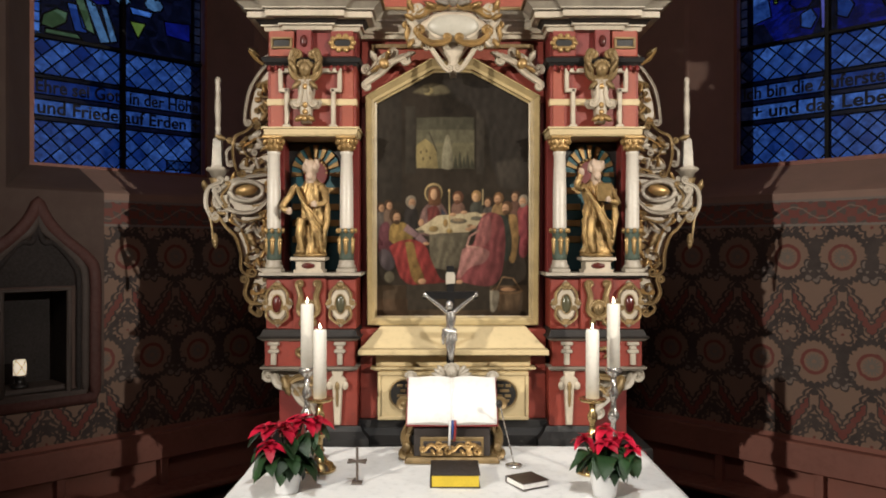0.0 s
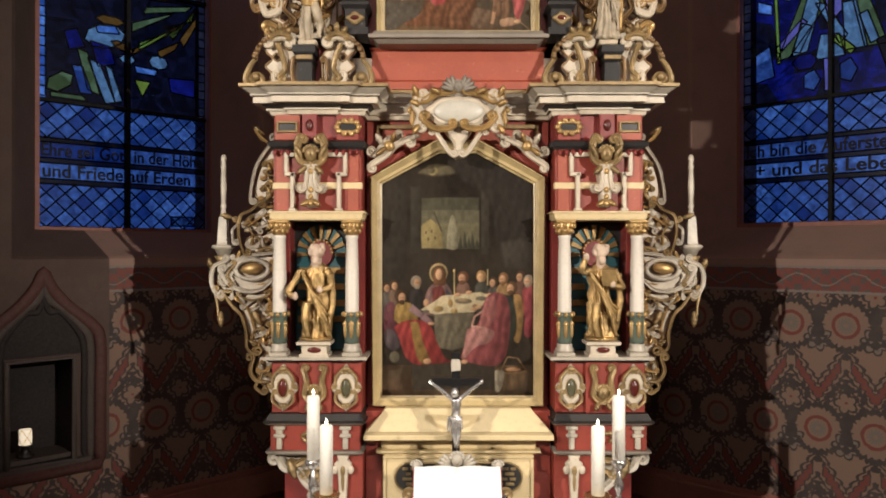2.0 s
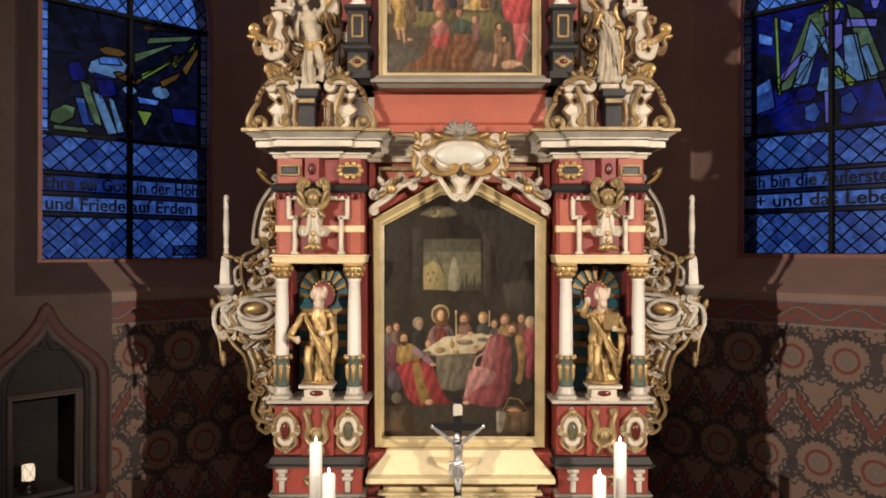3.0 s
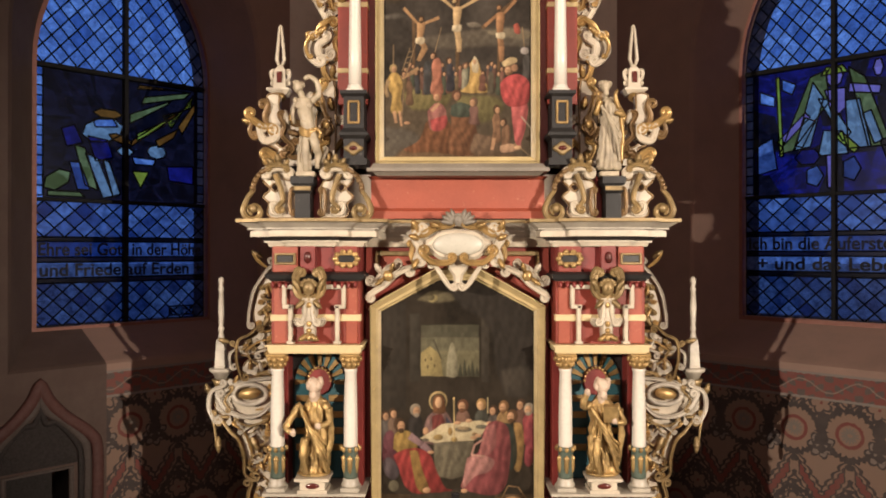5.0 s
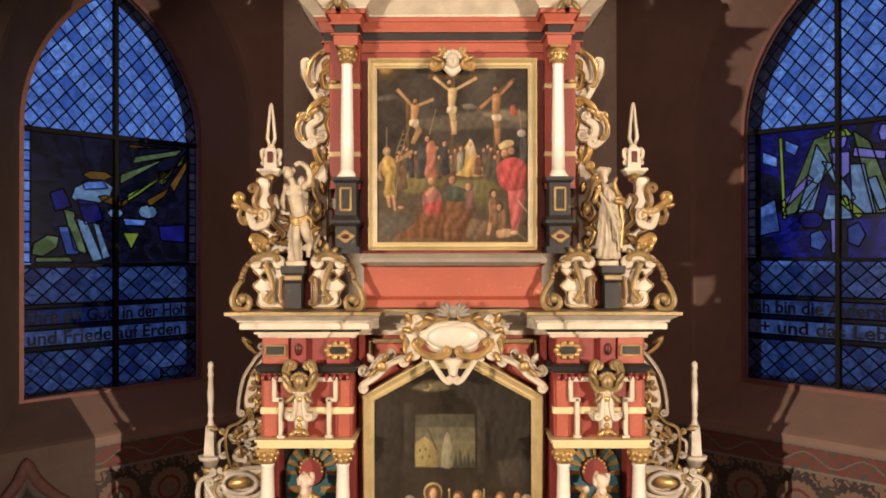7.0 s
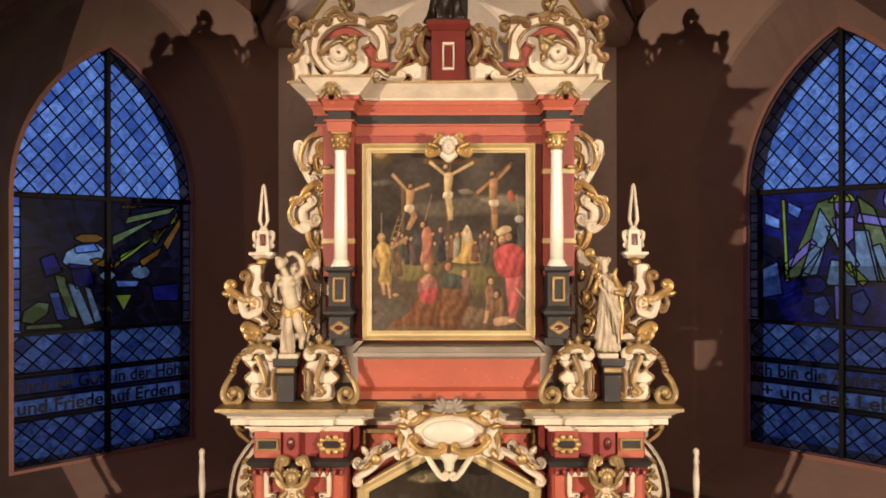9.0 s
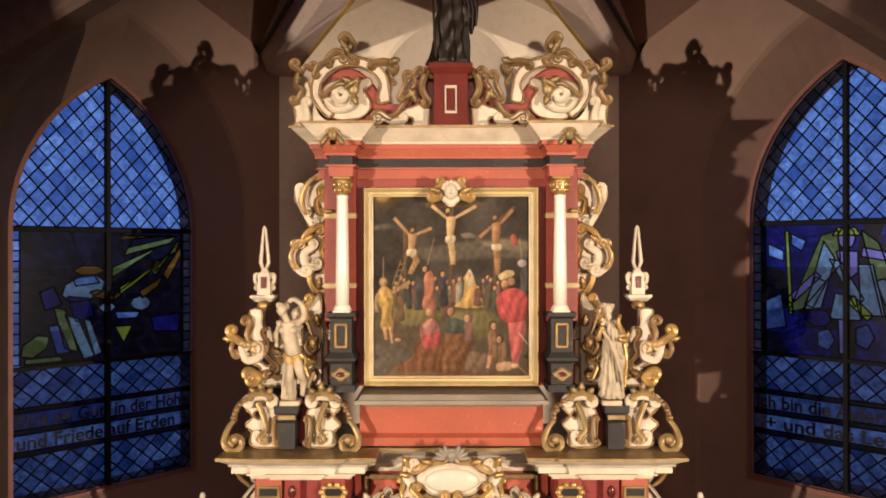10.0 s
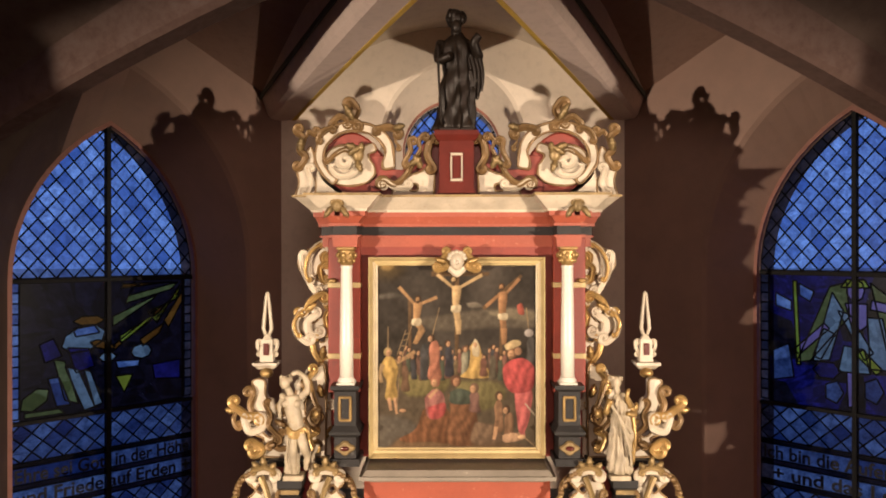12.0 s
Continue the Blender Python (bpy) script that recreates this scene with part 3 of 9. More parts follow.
class Window:
    """A pointed leaded window, drawn in its wall's own coordinates."""

    def __init__(self, name, m, loop, label, x, lead=True):
        self.top = thing(name, 0, 0, 0, label, "window", kind="structure")
        self.top.matrix_world = m
        self.loop, self.x = loop, x
        self.leads = pieces()
        self.y = 0.56 + 0.02

    def link(self, name, bm, mat, label=""):
        ob = new(name, mesh_of(name, bm))
        ob.data.materials.append(mat)
        ob.parent = self.top
        return tagged(ob, label)

    def pane(self, poly, mat, gap=0.004, proud=0.0, name="pane", lead=True):
        poly = clipped(poly, self.loop)
        if len(poly) < 3 or abs(area(poly)) < (0.0003 if lead else 0.000004):
            return
        if area(poly) < 0:
            poly = poly[::-1]
        inner = grown(poly, -gap)
        if area(inner) < (0.0001 if lead else 0.0):
            return
        bm = pieces()
        y = self.y - proud
        bm.faces.new([bm.verts.new((a, y, b)) for a, b in inner])
        ob = self.link(name, bm, mat)
        ob.visible_shadow = False
        for a, b in zip(poly, poly[1:] + poly[:1]) if lead else ():
            self.came(a, b, y)

    def came(self, a, b, y=None, w=0.0065):
        y = self.y if y is None else y
        tube(self.leads, [Vector((a[0], y, a[1])), Vector((b[0], y, b[1]))], [w, w], 1.0, 4)

    def diamonds(self, x0, x1, z0, z1, w, h, mat):
        hull = [(x0, z0), (x1, z0), (x1, z1), (x0, z1)]
        nx, nz = int((x1 - x0) / w) + 2, int((z1 - z0) / h) + 2
        for i in range(-1, 2 * nx + 1):
            for j in range(-1, nz + 1):
                cx, cz = x0 + i * w / 2, z0 + (j + 0.5 * (i % 2)) * h
                p = clipped([(cx - w / 2, cz), (cx, cz - h / 2), (cx + w / 2, cz), (cx, cz + h / 2)], hull)
                if p:
                    self.pane(p, mat)

    def bars(self, verticals, horizontals):
        bm = pieces()
        for x, z0, z1, w in verticals:
            box(bm, x - w / 2, x + w / 2, self.y - 0.035, self.y + 0.03, z0, z1, 0.004)
        self.link("mullion", bm, LEAD, "dark iron mullion")
        for z, x0, x1, w in horizontals:
            self.link("glazing_bar", box(pieces(), x0, x1, self.y - 0.03, self.y + 0.03, z - w / 2, z + w / 2, 0.004), LEAD)

    def surround(self):
        bm, n = pieces(), len(self.loop)
        rings = [[bm.verts.new((x, y, z)) for x, z in lp] for y, lp in ((self.y - 0.02, grown(self.loop, 0.004)), (self.y - 0.08, grown(self.loop, 0.0)), (self.y - 0.08, grown(self.loop, 0.055)), (self.y - 0.01, grown(self.loop, 0.06)))]
        for a, b in zip(rings, rings[1:]):
            for i in range(n):
                bm.faces.new((a[i - 1], a[i], b[i], b[i - 1]))
        self.link("window_frame", bm, TERRACOTTA, "brownish moulded stone frame")

    def text(self, words, x0, x1, z, height):
        curve = bpy.data.curves.new("lettering", "FONT")
        curve.body, curve.size, curve.extrude, curve.offset = words, height, 0.001, 0.0028
        ob = new("lettering", curve)
        bpy.context.view_layer.update()
        data = bpy.data.meshes.new_from_object(ob)
        bpy.data.objects.remove(ob)
        xs = [v.co.x for v in data.vertices]
        k = (x1 - x0) / (max(xs) - min(xs))
        data.transform(Matrix.Translation((x0 - min(xs) * k, self.y - 0.012, z)) @ Matrix.Diagonal((k, 1, 1, 1)) @ Matrix.Rotation(radians(90), 4, "X"))
        data.materials.append(LETTER)
        made = new("lettering", data)
        made.parent = self.top
        tagged(made, "black lettering painted on blue glass")

    def done(self):
        self.link("lead_cames", self.leads, LEAD, "dark lead strips between the panes")


def inscribed(w, lines):
    """The blue strips with a two-line inscription."""
    a, b = w.x - 0.70, w.x + 0.70
    for i, (words, x0, x1) in enumerate(lines):
        z = 3.235 - 0.165 * i
        for x in (a, w.x):
            w.pane([(x, z - 0.02), (x + 0.70, z - 0.02), (x + 0.70, z + 0.105), (x, z + 0.105)], DEEP)
        w.text(words, x0, x1, z - 0.004, 0.142)
        w.pane([(a, z - 0.06), (b, z - 0.06), (b, z - 0.02), (a, z - 0.02)], NIGHT)
    w.pane([(a, 3.34), (b, 3.34), (b, 3.375), (a, 3.375)], NIGHT)


def large_window(name, m, label, lines):
    w = Window(name, m, glass_loop, label, 0.2)
    a, b = w.x - 0.70, w.x + 0.70
    w.diamonds(a, b, 4.74, 6.0, 0.128, 0.150, BLUE)
    w.diamonds(a, b, 3.375, 3.66, 0.150, 0.142, DEEP)
    w.diamonds(a, b, 2.67, 3.01, 0.140, 0.135, DEEP)
    inscribed(w, lines)
    w.bars([(w.x, 2.67, 5.94, 0.035)], [(4.72, a, b, 0.035), (3.67, a, b, 0.03)])
    w.surround()
    # blue border strips of the picture field
    for s in (-1, 1):
        for j in range(13):
            z = 3.70 + j * 0.078
            w.pane([(w.x + s * 0.70, z), (w.x + s * 0.635, z), (w.x + s * 0.635, z + 0.078), (w.x + s * 0.70, z + 0.078)], BLUE)
    return w


def blob(x, z, rx, rz, n=7, turn=0.0):
    out = []
    for i in range(n):
        t = 2 * math.pi * i / n
        p, q = rx * math.cos(t), rz * math.sin(t)
        out.append((x + p * math.cos(turn) - q * math.sin(turn), z + p * math.sin(turn) + q * math.cos(turn)))
    return out


def quilt(x0, x1, z0, z1, nx, nz, mat, seed):
    """Irregular dark panes that fill a picture field."""
    rng = random.Random(seed)
    grid = [[(x0 + (x1 - x0) * i / nx + (rng.uniform(-0.3, 0.3) * (x1 - x0) / nx if 0 < i < nx else 0), z0 + (z1 - z0) * j / nz + (rng.uniform(-0.3, 0.3) * (z1 - z0) / nz if 0 < j < nz else 0)) for j in range(nz + 1)] for i in range(nx + 1)]
    return [([grid[i][j], grid[i + 1][j], grid[i + 1][j + 1], grid[i][j + 1]], rng.choice(mat)) for i in range(nx) for j in range(nz)]


def outside(poly, hole):
    """What is left of a polygon round a convex, counter-clockwise hole."""
    left, rest = [], list(poly)
    for a, b in zip(hole, hole[1:] + hole[:1]):
        if len(rest) < 3:
            break
        nx, nz = b[1] - a[1], a[0] - b[0]
        far = [(a[0] + (b[0] - a[0]) * k + nx * f, a[1] + (b[1] - a[1]) * k + nz * f) for k, f in ((60, 0), (-60, 0), (-60, 60), (60, 60))]
        far = far if area(far) > 0 else far[::-1]
        cut = clipped(rest, far)
        if len(cut) > 2 and abs(area(cut)) > 0.000002:
            left.append(cut)
        near = [(a[0] + (b[0] - a[0]) * k + nx * f, a[1] + (b[1] - a[1]) * k + nz * f) for k, f in ((60, 0), (-60, 0), (-60, -60), (60, -60))]
        rest = clipped(rest, near if area(near) > 0 else near[::-1])
    return left


def pictured(w, figures, ground):
    """Fits figure panes, later ones foremost, into a ground of dark panes."""
    placed = []
    for poly, mat in [(p if area(p) > 0 else p[::-1], m) for p, m in figures[::-1]] + ground:
        bits = [poly]
        for hole in placed:
            bits = [c for b in bits for c in outside(b, hole)]
        for b in bits:
            w.pane(b, mat, 0.0, 0.0, "picture_pane", False)
        if (poly, mat) not in ground:
            placed.append(poly)
            for a, b in zip(poly, poly[1:] + poly[:1]):
                w.came(a, b)


west = large_window("window_1", LEFT_M @ Matrix.Translation(GLASS_LEFT), "pointed blue leaded window with a kneeling shape and rays", [("Ehre sei Gott in der Höhe", -0.47, 0.87), ("und Friede auf Erden +", -0.46, 0.88)])
ground = quilt(-0.435, 0.835, 3.685, 4.705, 7, 6, [NIGHT], 3)
pictured(west, [
    (blob(0.02, 4.26, 0.17, 0.10, 8, 0.3), PALE), ([(-0.10, 4.20), (0.06, 4.18), (0.10, 4.04), (-0.04, 4.00)], INK),
    ([(-0.12, 4.06), (-0.02, 4.02), (0.10, 3.72), (0.02, 3.70)], PALE), ([(0.02, 4.02), (0.07, 4.00), (0.16, 3.74), (0.10, 3.72)], PALE),
    (blob(-0.33, 3.83, 0.12, 0.07, 6, 0.6), GRASS), ([(-0.20, 4.12), (-0.12, 4.10), (-0.02, 3.76), (-0.12, 3.80)], GRASS),
    (blob(0.47, 4.12, 0.085, 0.06, 8), PALE), ([(0.26, 4.06), (0.46, 4.05), (0.44, 4.00), (0.28, 4.00)], BLUE), (blob(0.16, 4.20, 0.10, 0.035, 6, -0.3), AMBER),
    ([(0.80, 4.66), (0.78, 4.54), (0.52, 4.44), (0.60, 4.34)], LEMON), ([(0.78, 4.68), (0.72, 4.62), (0.34, 4.52), (0.36, 4.58)], GRASS),
    ([(0.70, 4.52), (0.62, 4.44), (0.24, 4.14), (0.26, 4.20)], AMBER), ([(0.60, 4.58), (0.56, 4.54), (0.24, 4.34), (0.24, 4.42)], GRASS),
    ([(0.82, 4.60), (0.82, 4.52), (0.70, 4.30), (0.66, 4.36)], AMBER), ([(0.74, 4.68), (0.66, 4.68), (0.30, 4.64), (0.32, 4.68)], AMBER),
    ([(0.58, 4.42), (0.54, 4.36), (0.30, 4.20), (0.30, 4.26)], LEMON), ([(0.66, 4.34), (0.62, 4.26), (0.48, 4.16), (0.46, 4.22)], AMBER),
    ([(-0.06, 4.34), (0.10, 4.36), (0.14, 4.30), (-0.04, 4.28)], BLUE), (blob(0.20, 4.10, 0.07, 0.04, 6), PALE), ([(-0.30, 4.24), (-0.20, 4.28), (-0.14, 4.14), (-0.26, 4.10)], INK),
    ([(-0.40, 3.74), (-0.16, 3.74), (-0.12, 3.70), (-0.40, 3.70)], GRASS), ([(-0.24, 3.98), (-0.16, 3.98), (-0.08, 3.76), (-0.18, 3.76)], DEEP),
    ([(0.56, 4.00), (0.80, 4.02), (0.80, 3.86), (0.58, 3.88)], INK), ([(0.26, 3.94), (0.40, 3.94), (0.33, 3.80)], LEMON), (blob(0.06, 4.40, 0.12, 0.04, 6), AMBER),
], ground)
west.pane([(0.58, 2.70), (0.80, 2.70), (0.80, 2.78), (0.58, 2.78)], BLUE, 0.004, 0.006)
west.done()

east = large_window("window_2", RIGHT_M @ Matrix.Translation(GLASS_RIGHT), "pointed blue leaded window with a standing draped shape", [("Ich bin die Auferstehung", -0.47, 0.87), ("+ und das Leben +", -0.40, 0.84)])
ground = quilt(-0.435, 0.835, 3.685, 4.705, 7, 6, [NIGHT, INK, INK], 5)
pictured(east, [
    ([(0.02, 4.62), (0.14, 4.66), (0.16, 4.40), (-0.12, 4.04), (-0.22, 4.02)], GRASS), ([(0.04, 4.58), (0.12, 4.44), (0.02, 4.06), (-0.10, 4.04)], PALE),
    ([(0.30, 4.66), (0.42, 4.56), (0.60, 4.02), (0.44, 4.02)], GRASS), ([(0.28, 4.40), (0.38, 4.40), (0.46, 4.02), (0.30, 4.02)], PALE),
    ([(0.08, 4.44), (0.16, 4.42), (0.32, 4.14), (0.26, 4.08)], PALE), ([(0.12, 4.18), (0.26, 4.16), (0.30, 3.98), (0.08, 3.98)], PALE),
    (blob(0.20, 4.60, 0.062, 0.085, 9), VIOLET), ([(0.13, 4.50), (0.28, 4.50), (0.28, 4.34), (0.19, 4.26)], VIOLET),
    ([(0.30, 4.46), (0.52, 4.42), (0.53, 4.48), (0.31, 4.53)], VIOLET), (blob(0.51, 4.62, 0.035, 0.07, 6), VIOLET),
    ([(0.14, 3.98), (0.22, 3.98), (0.21, 3.72), (0.15, 3.72)], VIOLET), ([(-0.02, 4.34), (0.02, 4.30), (-0.20, 4.08), (-0.24, 4.12)], VIOLET),
    ([(-0.25, 4.66), (-0.22, 4.66), (-0.19, 4.00), (-0.22, 4.00)], LEMON), ([(-0.20, 4.64), (-0.09, 4.58), (-0.12, 4.50), (-0.20, 4.55)], BLUE),
    ([(-0.38, 4.56), (-0.26, 4.50), (-0.26, 4.42), (-0.38, 4.46)], BLUE), (blob(0.0, 3.98, 0.10, 0.07, 6), INK),
    ([(0.52, 4.06), (0.66, 4.10), (0.80, 3.86), (0.60, 3.80)], NIGHT), ([(-0.40, 4.10), (-0.28, 4.16), (-0.24, 3.90), (-0.40, 3.86)], DEEP), ([(0.60, 4.50), (0.80, 4.44), (0.80, 4.28), (0.62, 4.34)], DEEP),
    ([(0.14, 4.68), (0.26, 4.68), (0.30, 4.62), (0.10, 4.62)], LEMON), ([(0.40, 4.28), (0.46, 4.30), (0.54, 4.06), (0.48, 4.04)], PALE), ([(-0.02, 4.30), (0.06, 4.26), (-0.04, 4.06), (-0.10, 4.08)], PALE),
    ([(0.20, 4.12), (0.25, 4.16), (0.38, 4.02), (0.34, 3.98)], LEMON), (blob(0.32, 3.86, 0.07, 0.10, 5), DEEP), (blob(0.05, 3.82, 0.07, 0.09, 5), DEEP),
], ground)
east.done()

north = Window("window_3", BACK_M, back_glass, "round-topped blue leaded window behind the altarpiece", 0.0)
north.diamonds(-0.44, 0.44, 3.2, 6.4, 0.12, 0.14, BLUE)
north.bars([(0, 3.2, 6.31, 0.035)], [])
north.surround(), north.done()


# ---- the altarpiece ----
altar = thing("altarpiece", 0, 4.6, 0.86, "tall carved red, white and gilt baroque altarpiece behind the table", "altarpiece")


def bay(s):
    """One side of the lower storey; s = -1 or 1."""
    def ends(a, b): return (a, b) if s < 0 else (-b, -a)
    def block(name, a, b, y0, y1, z0, z1, mat, label="", bevel=0.004):
        return part(name, box(pieces(), *ends(a, b), y0, y1, z0, z1, bevel), mat, altar, label)
    def steps(name, a, b, y0, y1, rows, mat, label=""):
        return part(name, moulding(pieces(), *ends(a, b), y0, y1, rows), mat, altar, label)

    steps("plinth", -0.80, -0.56, 4.31, 4.9, [(0.85, 0.90, 0.07, 0.07), (0.90, 0.935, 0.07, 0.03), (0.935, 0.965, 0.03, 0.015)], STONE_GREY, "dark grey moulded plinth")
    block("lower_pedestal", -0.80, -0.56, 4.30, 4.9, 0.965, 1.295, RED)
    block("lower_return", -1.05, -0.80, 4.44, 4.9, 0.86, 1.295, DARK_RED)
    steps("ledge", -1.10, -0.575, 4.28, 4.9, [(1.292, 1.304, 0.008, 0.018), (1.304, 1.315, 0.022, 0.022)], LEDGE, "greyish silvered ledge")
    block("band", -1.10, -0.575, 4.28, 4.9, 1.315, 1.466, RED)
    steps("ledge", -1.10, -0.575, 4.28, 4.9, [(1.466, 1.481, 0.012, 0.032)], LEDGE, "greyish silvered ledge")
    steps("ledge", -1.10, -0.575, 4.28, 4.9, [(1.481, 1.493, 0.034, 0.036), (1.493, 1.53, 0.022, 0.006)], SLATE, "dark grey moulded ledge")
    block("pedestal", -1.10, -0.57, 4.32, 4.9, 1.53, 1.828, RED)
    block("pedestal_centre", -0.935, -0.745, 4.298, 4.4, 1.53, 1.828, RED)
    steps("ledge", -1.10, -0.57, 4.30, 4.9, [(1.828, 1.845, 0.005, 0.03)], STONE_GREY, "dark grey moulded ledge")
    steps("ledge", -1.10, -0.57, 4.30, 4.9, [(1.845, 1.862, 0.033, 0.033)], SILVER)
    # niche
    block("niche_back", -1.02, -0.67, 4.56, 4.9, 1.862, 2.66, BLACK)
    block("niche_cheek", -1.10, -1.015, 4.42, 4.9, 1.862, 2.66, DARK_RED)
    block("niche_cheek", -0.675, -0.565, 4.42, 4.9, 1.862, 2.66, DARK_RED)
    x = s * 0.845
    part("niche_panel", plate(pieces(), [(x - 0.155, 1.87), (x + 0.155, 1.87)] + [(x + 0.155 * math.cos(math.pi * i / 12), 2.46 + 0.19 * math.sin(math.pi * i / 12)) for i in range(13)], 4.545, 4.56, 0.003), TEAL, altar, "teal painted niche ground")
    for i in range(9):
        a = math.pi * i / 8
        c, d = math.cos(a), math.sin(a)
        r0, r1, w0, w1 = 0.085, 0.152, 0.009, 0.017
        px, pz = -d, c
        part("ray", plate(pieces(), [(x + c * r0 + px * w0, 2.46 + d * r0 * 1.2 + pz * w0), (x + c * r0 - px * w0, 2.46 + d * r0 * 1.2 - pz * w0), (x + c * r1 - px * w1, 2.46 + d * r1 * 1.2 - pz * w1), (x + c * r1 + px * w1, 2.46 + d * r1 * 1.2 + pz * w1)], 4.533, 4.55, 0.003), GOLD, altar, "gilt ray")
    part("halo", plate(pieces(), oval(x, 2.47, 0.078, 0.088, 24), 4.525, 4.55, 0.006), DARK_RED, altar, "dark red halo disc with gilt studs")
    for i in range(11):
        a = math.pi * (i / 10)
        part("stud", ball(pieces(), x + 0.070 * math.cos(a), 4.522, 2.47 + 0.080 * math.sin(a), 0.010, 0.008, 0.010, 8, 6), GOLD, altar)
    for e in (-1, 1):
        for z in (2.06, 2.16, 2.26, 2.36):
            part("ray", box(pieces(), x + e * 0.10 - 0.045, x + e * 0.10 + 0.045, 4.533, 4.55, z - 0.02, z + 0.02, 0.003), GOLD, altar, "gilt ray")
    for c in (-1.06, -0.63):
        column = part("column", lathe(pieces(), s * -c if s > 0 else c, 4.345, [(2.115, 0.041), (2.13, 0.0405), (2.35, 0.0395), (2.555, 0.034), (2.565, 0.040), (2.575, 0.036)]), SHAFT, altar, "white column shaft", True)
        cx = abs(c) * s
        part("column_base", lathe(box(pieces(), cx - 0.055, cx + 0.055, 4.29, 4.40, 1.862, 1.885), cx, 4.345, [(1.885, 0.052), (1.90, 0.055), (1.912, 0.045), (1.925, 0.047), (1.935, 0.041)]), SILVER, column)
        part("column_sleeve", lathe(pieces(), cx, 4.345, [(1.935, 0.040), (1.95, 0.043), (2.09, 0.043), (2.10, 0.050), (2.115, 0.048), (2.12, 0.041)]), SLEEVE, column, "green sleeve with gilt relief")
        bm = pieces()
        for k in range(8):
            a = 2 * math.pi * k / 8
            ball(bm, cx + 0.052 * math.cos(a), 4.345 + 0.052 * math.sin(a), 2.108, 0.012, 0.012, 0.016, 8, 6)
        for a in (-150, -90, -30):
            q = radians(a)
            ball(bm, cx + 0.042 * math.cos(q), 4.345 + 0.042 * math.sin(q), 2.02, 0.014, 0.010, 0.055, 8, 8)
            ball(bm, cx + 0.042 * math.cos(q), 4.345 + 0.042 * math.sin(q), 2.05, 0.018, 0.010, 0.018, 8, 6)
        shards("sleeve_relief", bm, GOLD, column, "gilt relief")
        bm = lathe(pieces(), cx, 4.345, [(2.572, 0.036), (2.60, 0.042), (2.64, 0.054), (2.648, 0.050)], 16)
        for k in range(8):
            a = 2 * math.pi * (k + 0.5) / 8
            for z, r, g in ((2.60, 0.044, 0.013), (2.632, 0.055, 0.015)):
                ball(bm, cx + r * math.cos(a + z), 4.345 + r * math.sin(a + z), z, g, g, g * 1.2, 8, 6)
        box(bm, cx - 0.058, cx + 0.058, 4.287, 4.403, 2.648, 2.664)
        part("capital", bm, GOLD, column, "gilt leafy capital")
    steps("architrave", -1.10, -0.575, 4.315, 4.9, [(2.664, 2.672, 0.0, 0.004), (2.672, 2.706, 0.008, 0.012), (2.706, 2.716, 0.022, 0.022)], CREAM, "cream painted architrave")
    block("frieze", -1.10, -0.575, 4.36, 4.9, 2.716, 3.10, RED)
    block("frieze_panel", -1.085, -1.00, 4.352, 4.4, 2.72, 3.09, PINK)
    block("frieze_panel", -0.66, -0.59, 4.352, 4.4, 2.72, 3.09, PINK)
    block("frieze_stripe", -1.105, -0.57, 4.349, 4.4, 2.85, 2.89, CREAM, "cream painted stripe")
    # stepped white frame on the frieze
    for e in (-1, 1):
        f = lambda d0, d1: sorted((x + e * d0, x + e * d1))
        bm = box(pieces(), *f(0.125, 0.150), 4.325, 4.36, 2.725, 2.945)
        box(bm, *f(0.115, 0.160), 4.32, 4.36, 2.718, 2.735), box(bm, *f(0.12, 0.185), 4.325, 4.36, 2.925, 2.948)
        box(bm, *f(0.162, 0.187), 4.327, 4.36, 2.945, 3.06), box(bm, *f(0.06, 0.187), 4.325, 4.36, 3.04, 3.065)
        part("stepped_frame", bm, WHITE, altar, "white stepped frame moulding")
    steps("ledge", -1.10, -0.575, 4.345, 4.9, [(3.085, 3.10, 0.0, 0.012), (3.10, 3.125, 0.02, 0.03), (3.125, 3.14, 0.03, 0.0)], STONE_GREY, "dark grey moulded ledge")
    block("attic_block", -1.10, -0.575, 4.37, 4.9, 3.14, 3.292, DARK_RED)
    block("attic_block_face", -1.09, -0.94, 4.345, 4.4, 3.14, 3.292, PINK)
    block("attic_block_face", -0.725, -0.59, 4.345, 4.4, 3.14, 3.292, RED)
    block("attic_console", -0.925, -0.835, 4.325, 4.4, 3.13, 3.30, DARK_RED)
    part("jasper_boss", ball(pieces(), s * 0.88, 4.322, 3.225, 0.022, 0.016, 0.036), RUBY, altar, "oval dark red jasper boss")
    for a, g in ((-1.015, OLD_GOLD), (-0.655, GOLD)):
        cx = abs(a) * s
        bm = pieces()
        for zz in (3.19, 3.245):
            box(bm, cx - 0.062, cx + 0.062, 4.33, 4.36, zz - 0.007, zz + 0.007)
        for e in (-1, 1):
            box(bm, cx + e * 0.056 - 0.007, cx + e * 0.056 + 0.007, 4.33, 4.36, 3.19, 3.245)
        if g is GOLD:
            for k in range(10):
                q = 2 * math.pi * k / 10
                ball(bm, cx + 0.066 * math.cos(q), 4.337, 3.217 + 0.042 * math.sin(q), 0.018, 0.012, 0.016, 8, 6)
        part("attic_frame", bm, g, altar, "gilt frame with dark inlay")
        part("inlay", box(pieces(), cx - 0.048, cx + 0.048, 4.338, 4.36, 3.196, 3.238, 0.003), BLACK, altar)
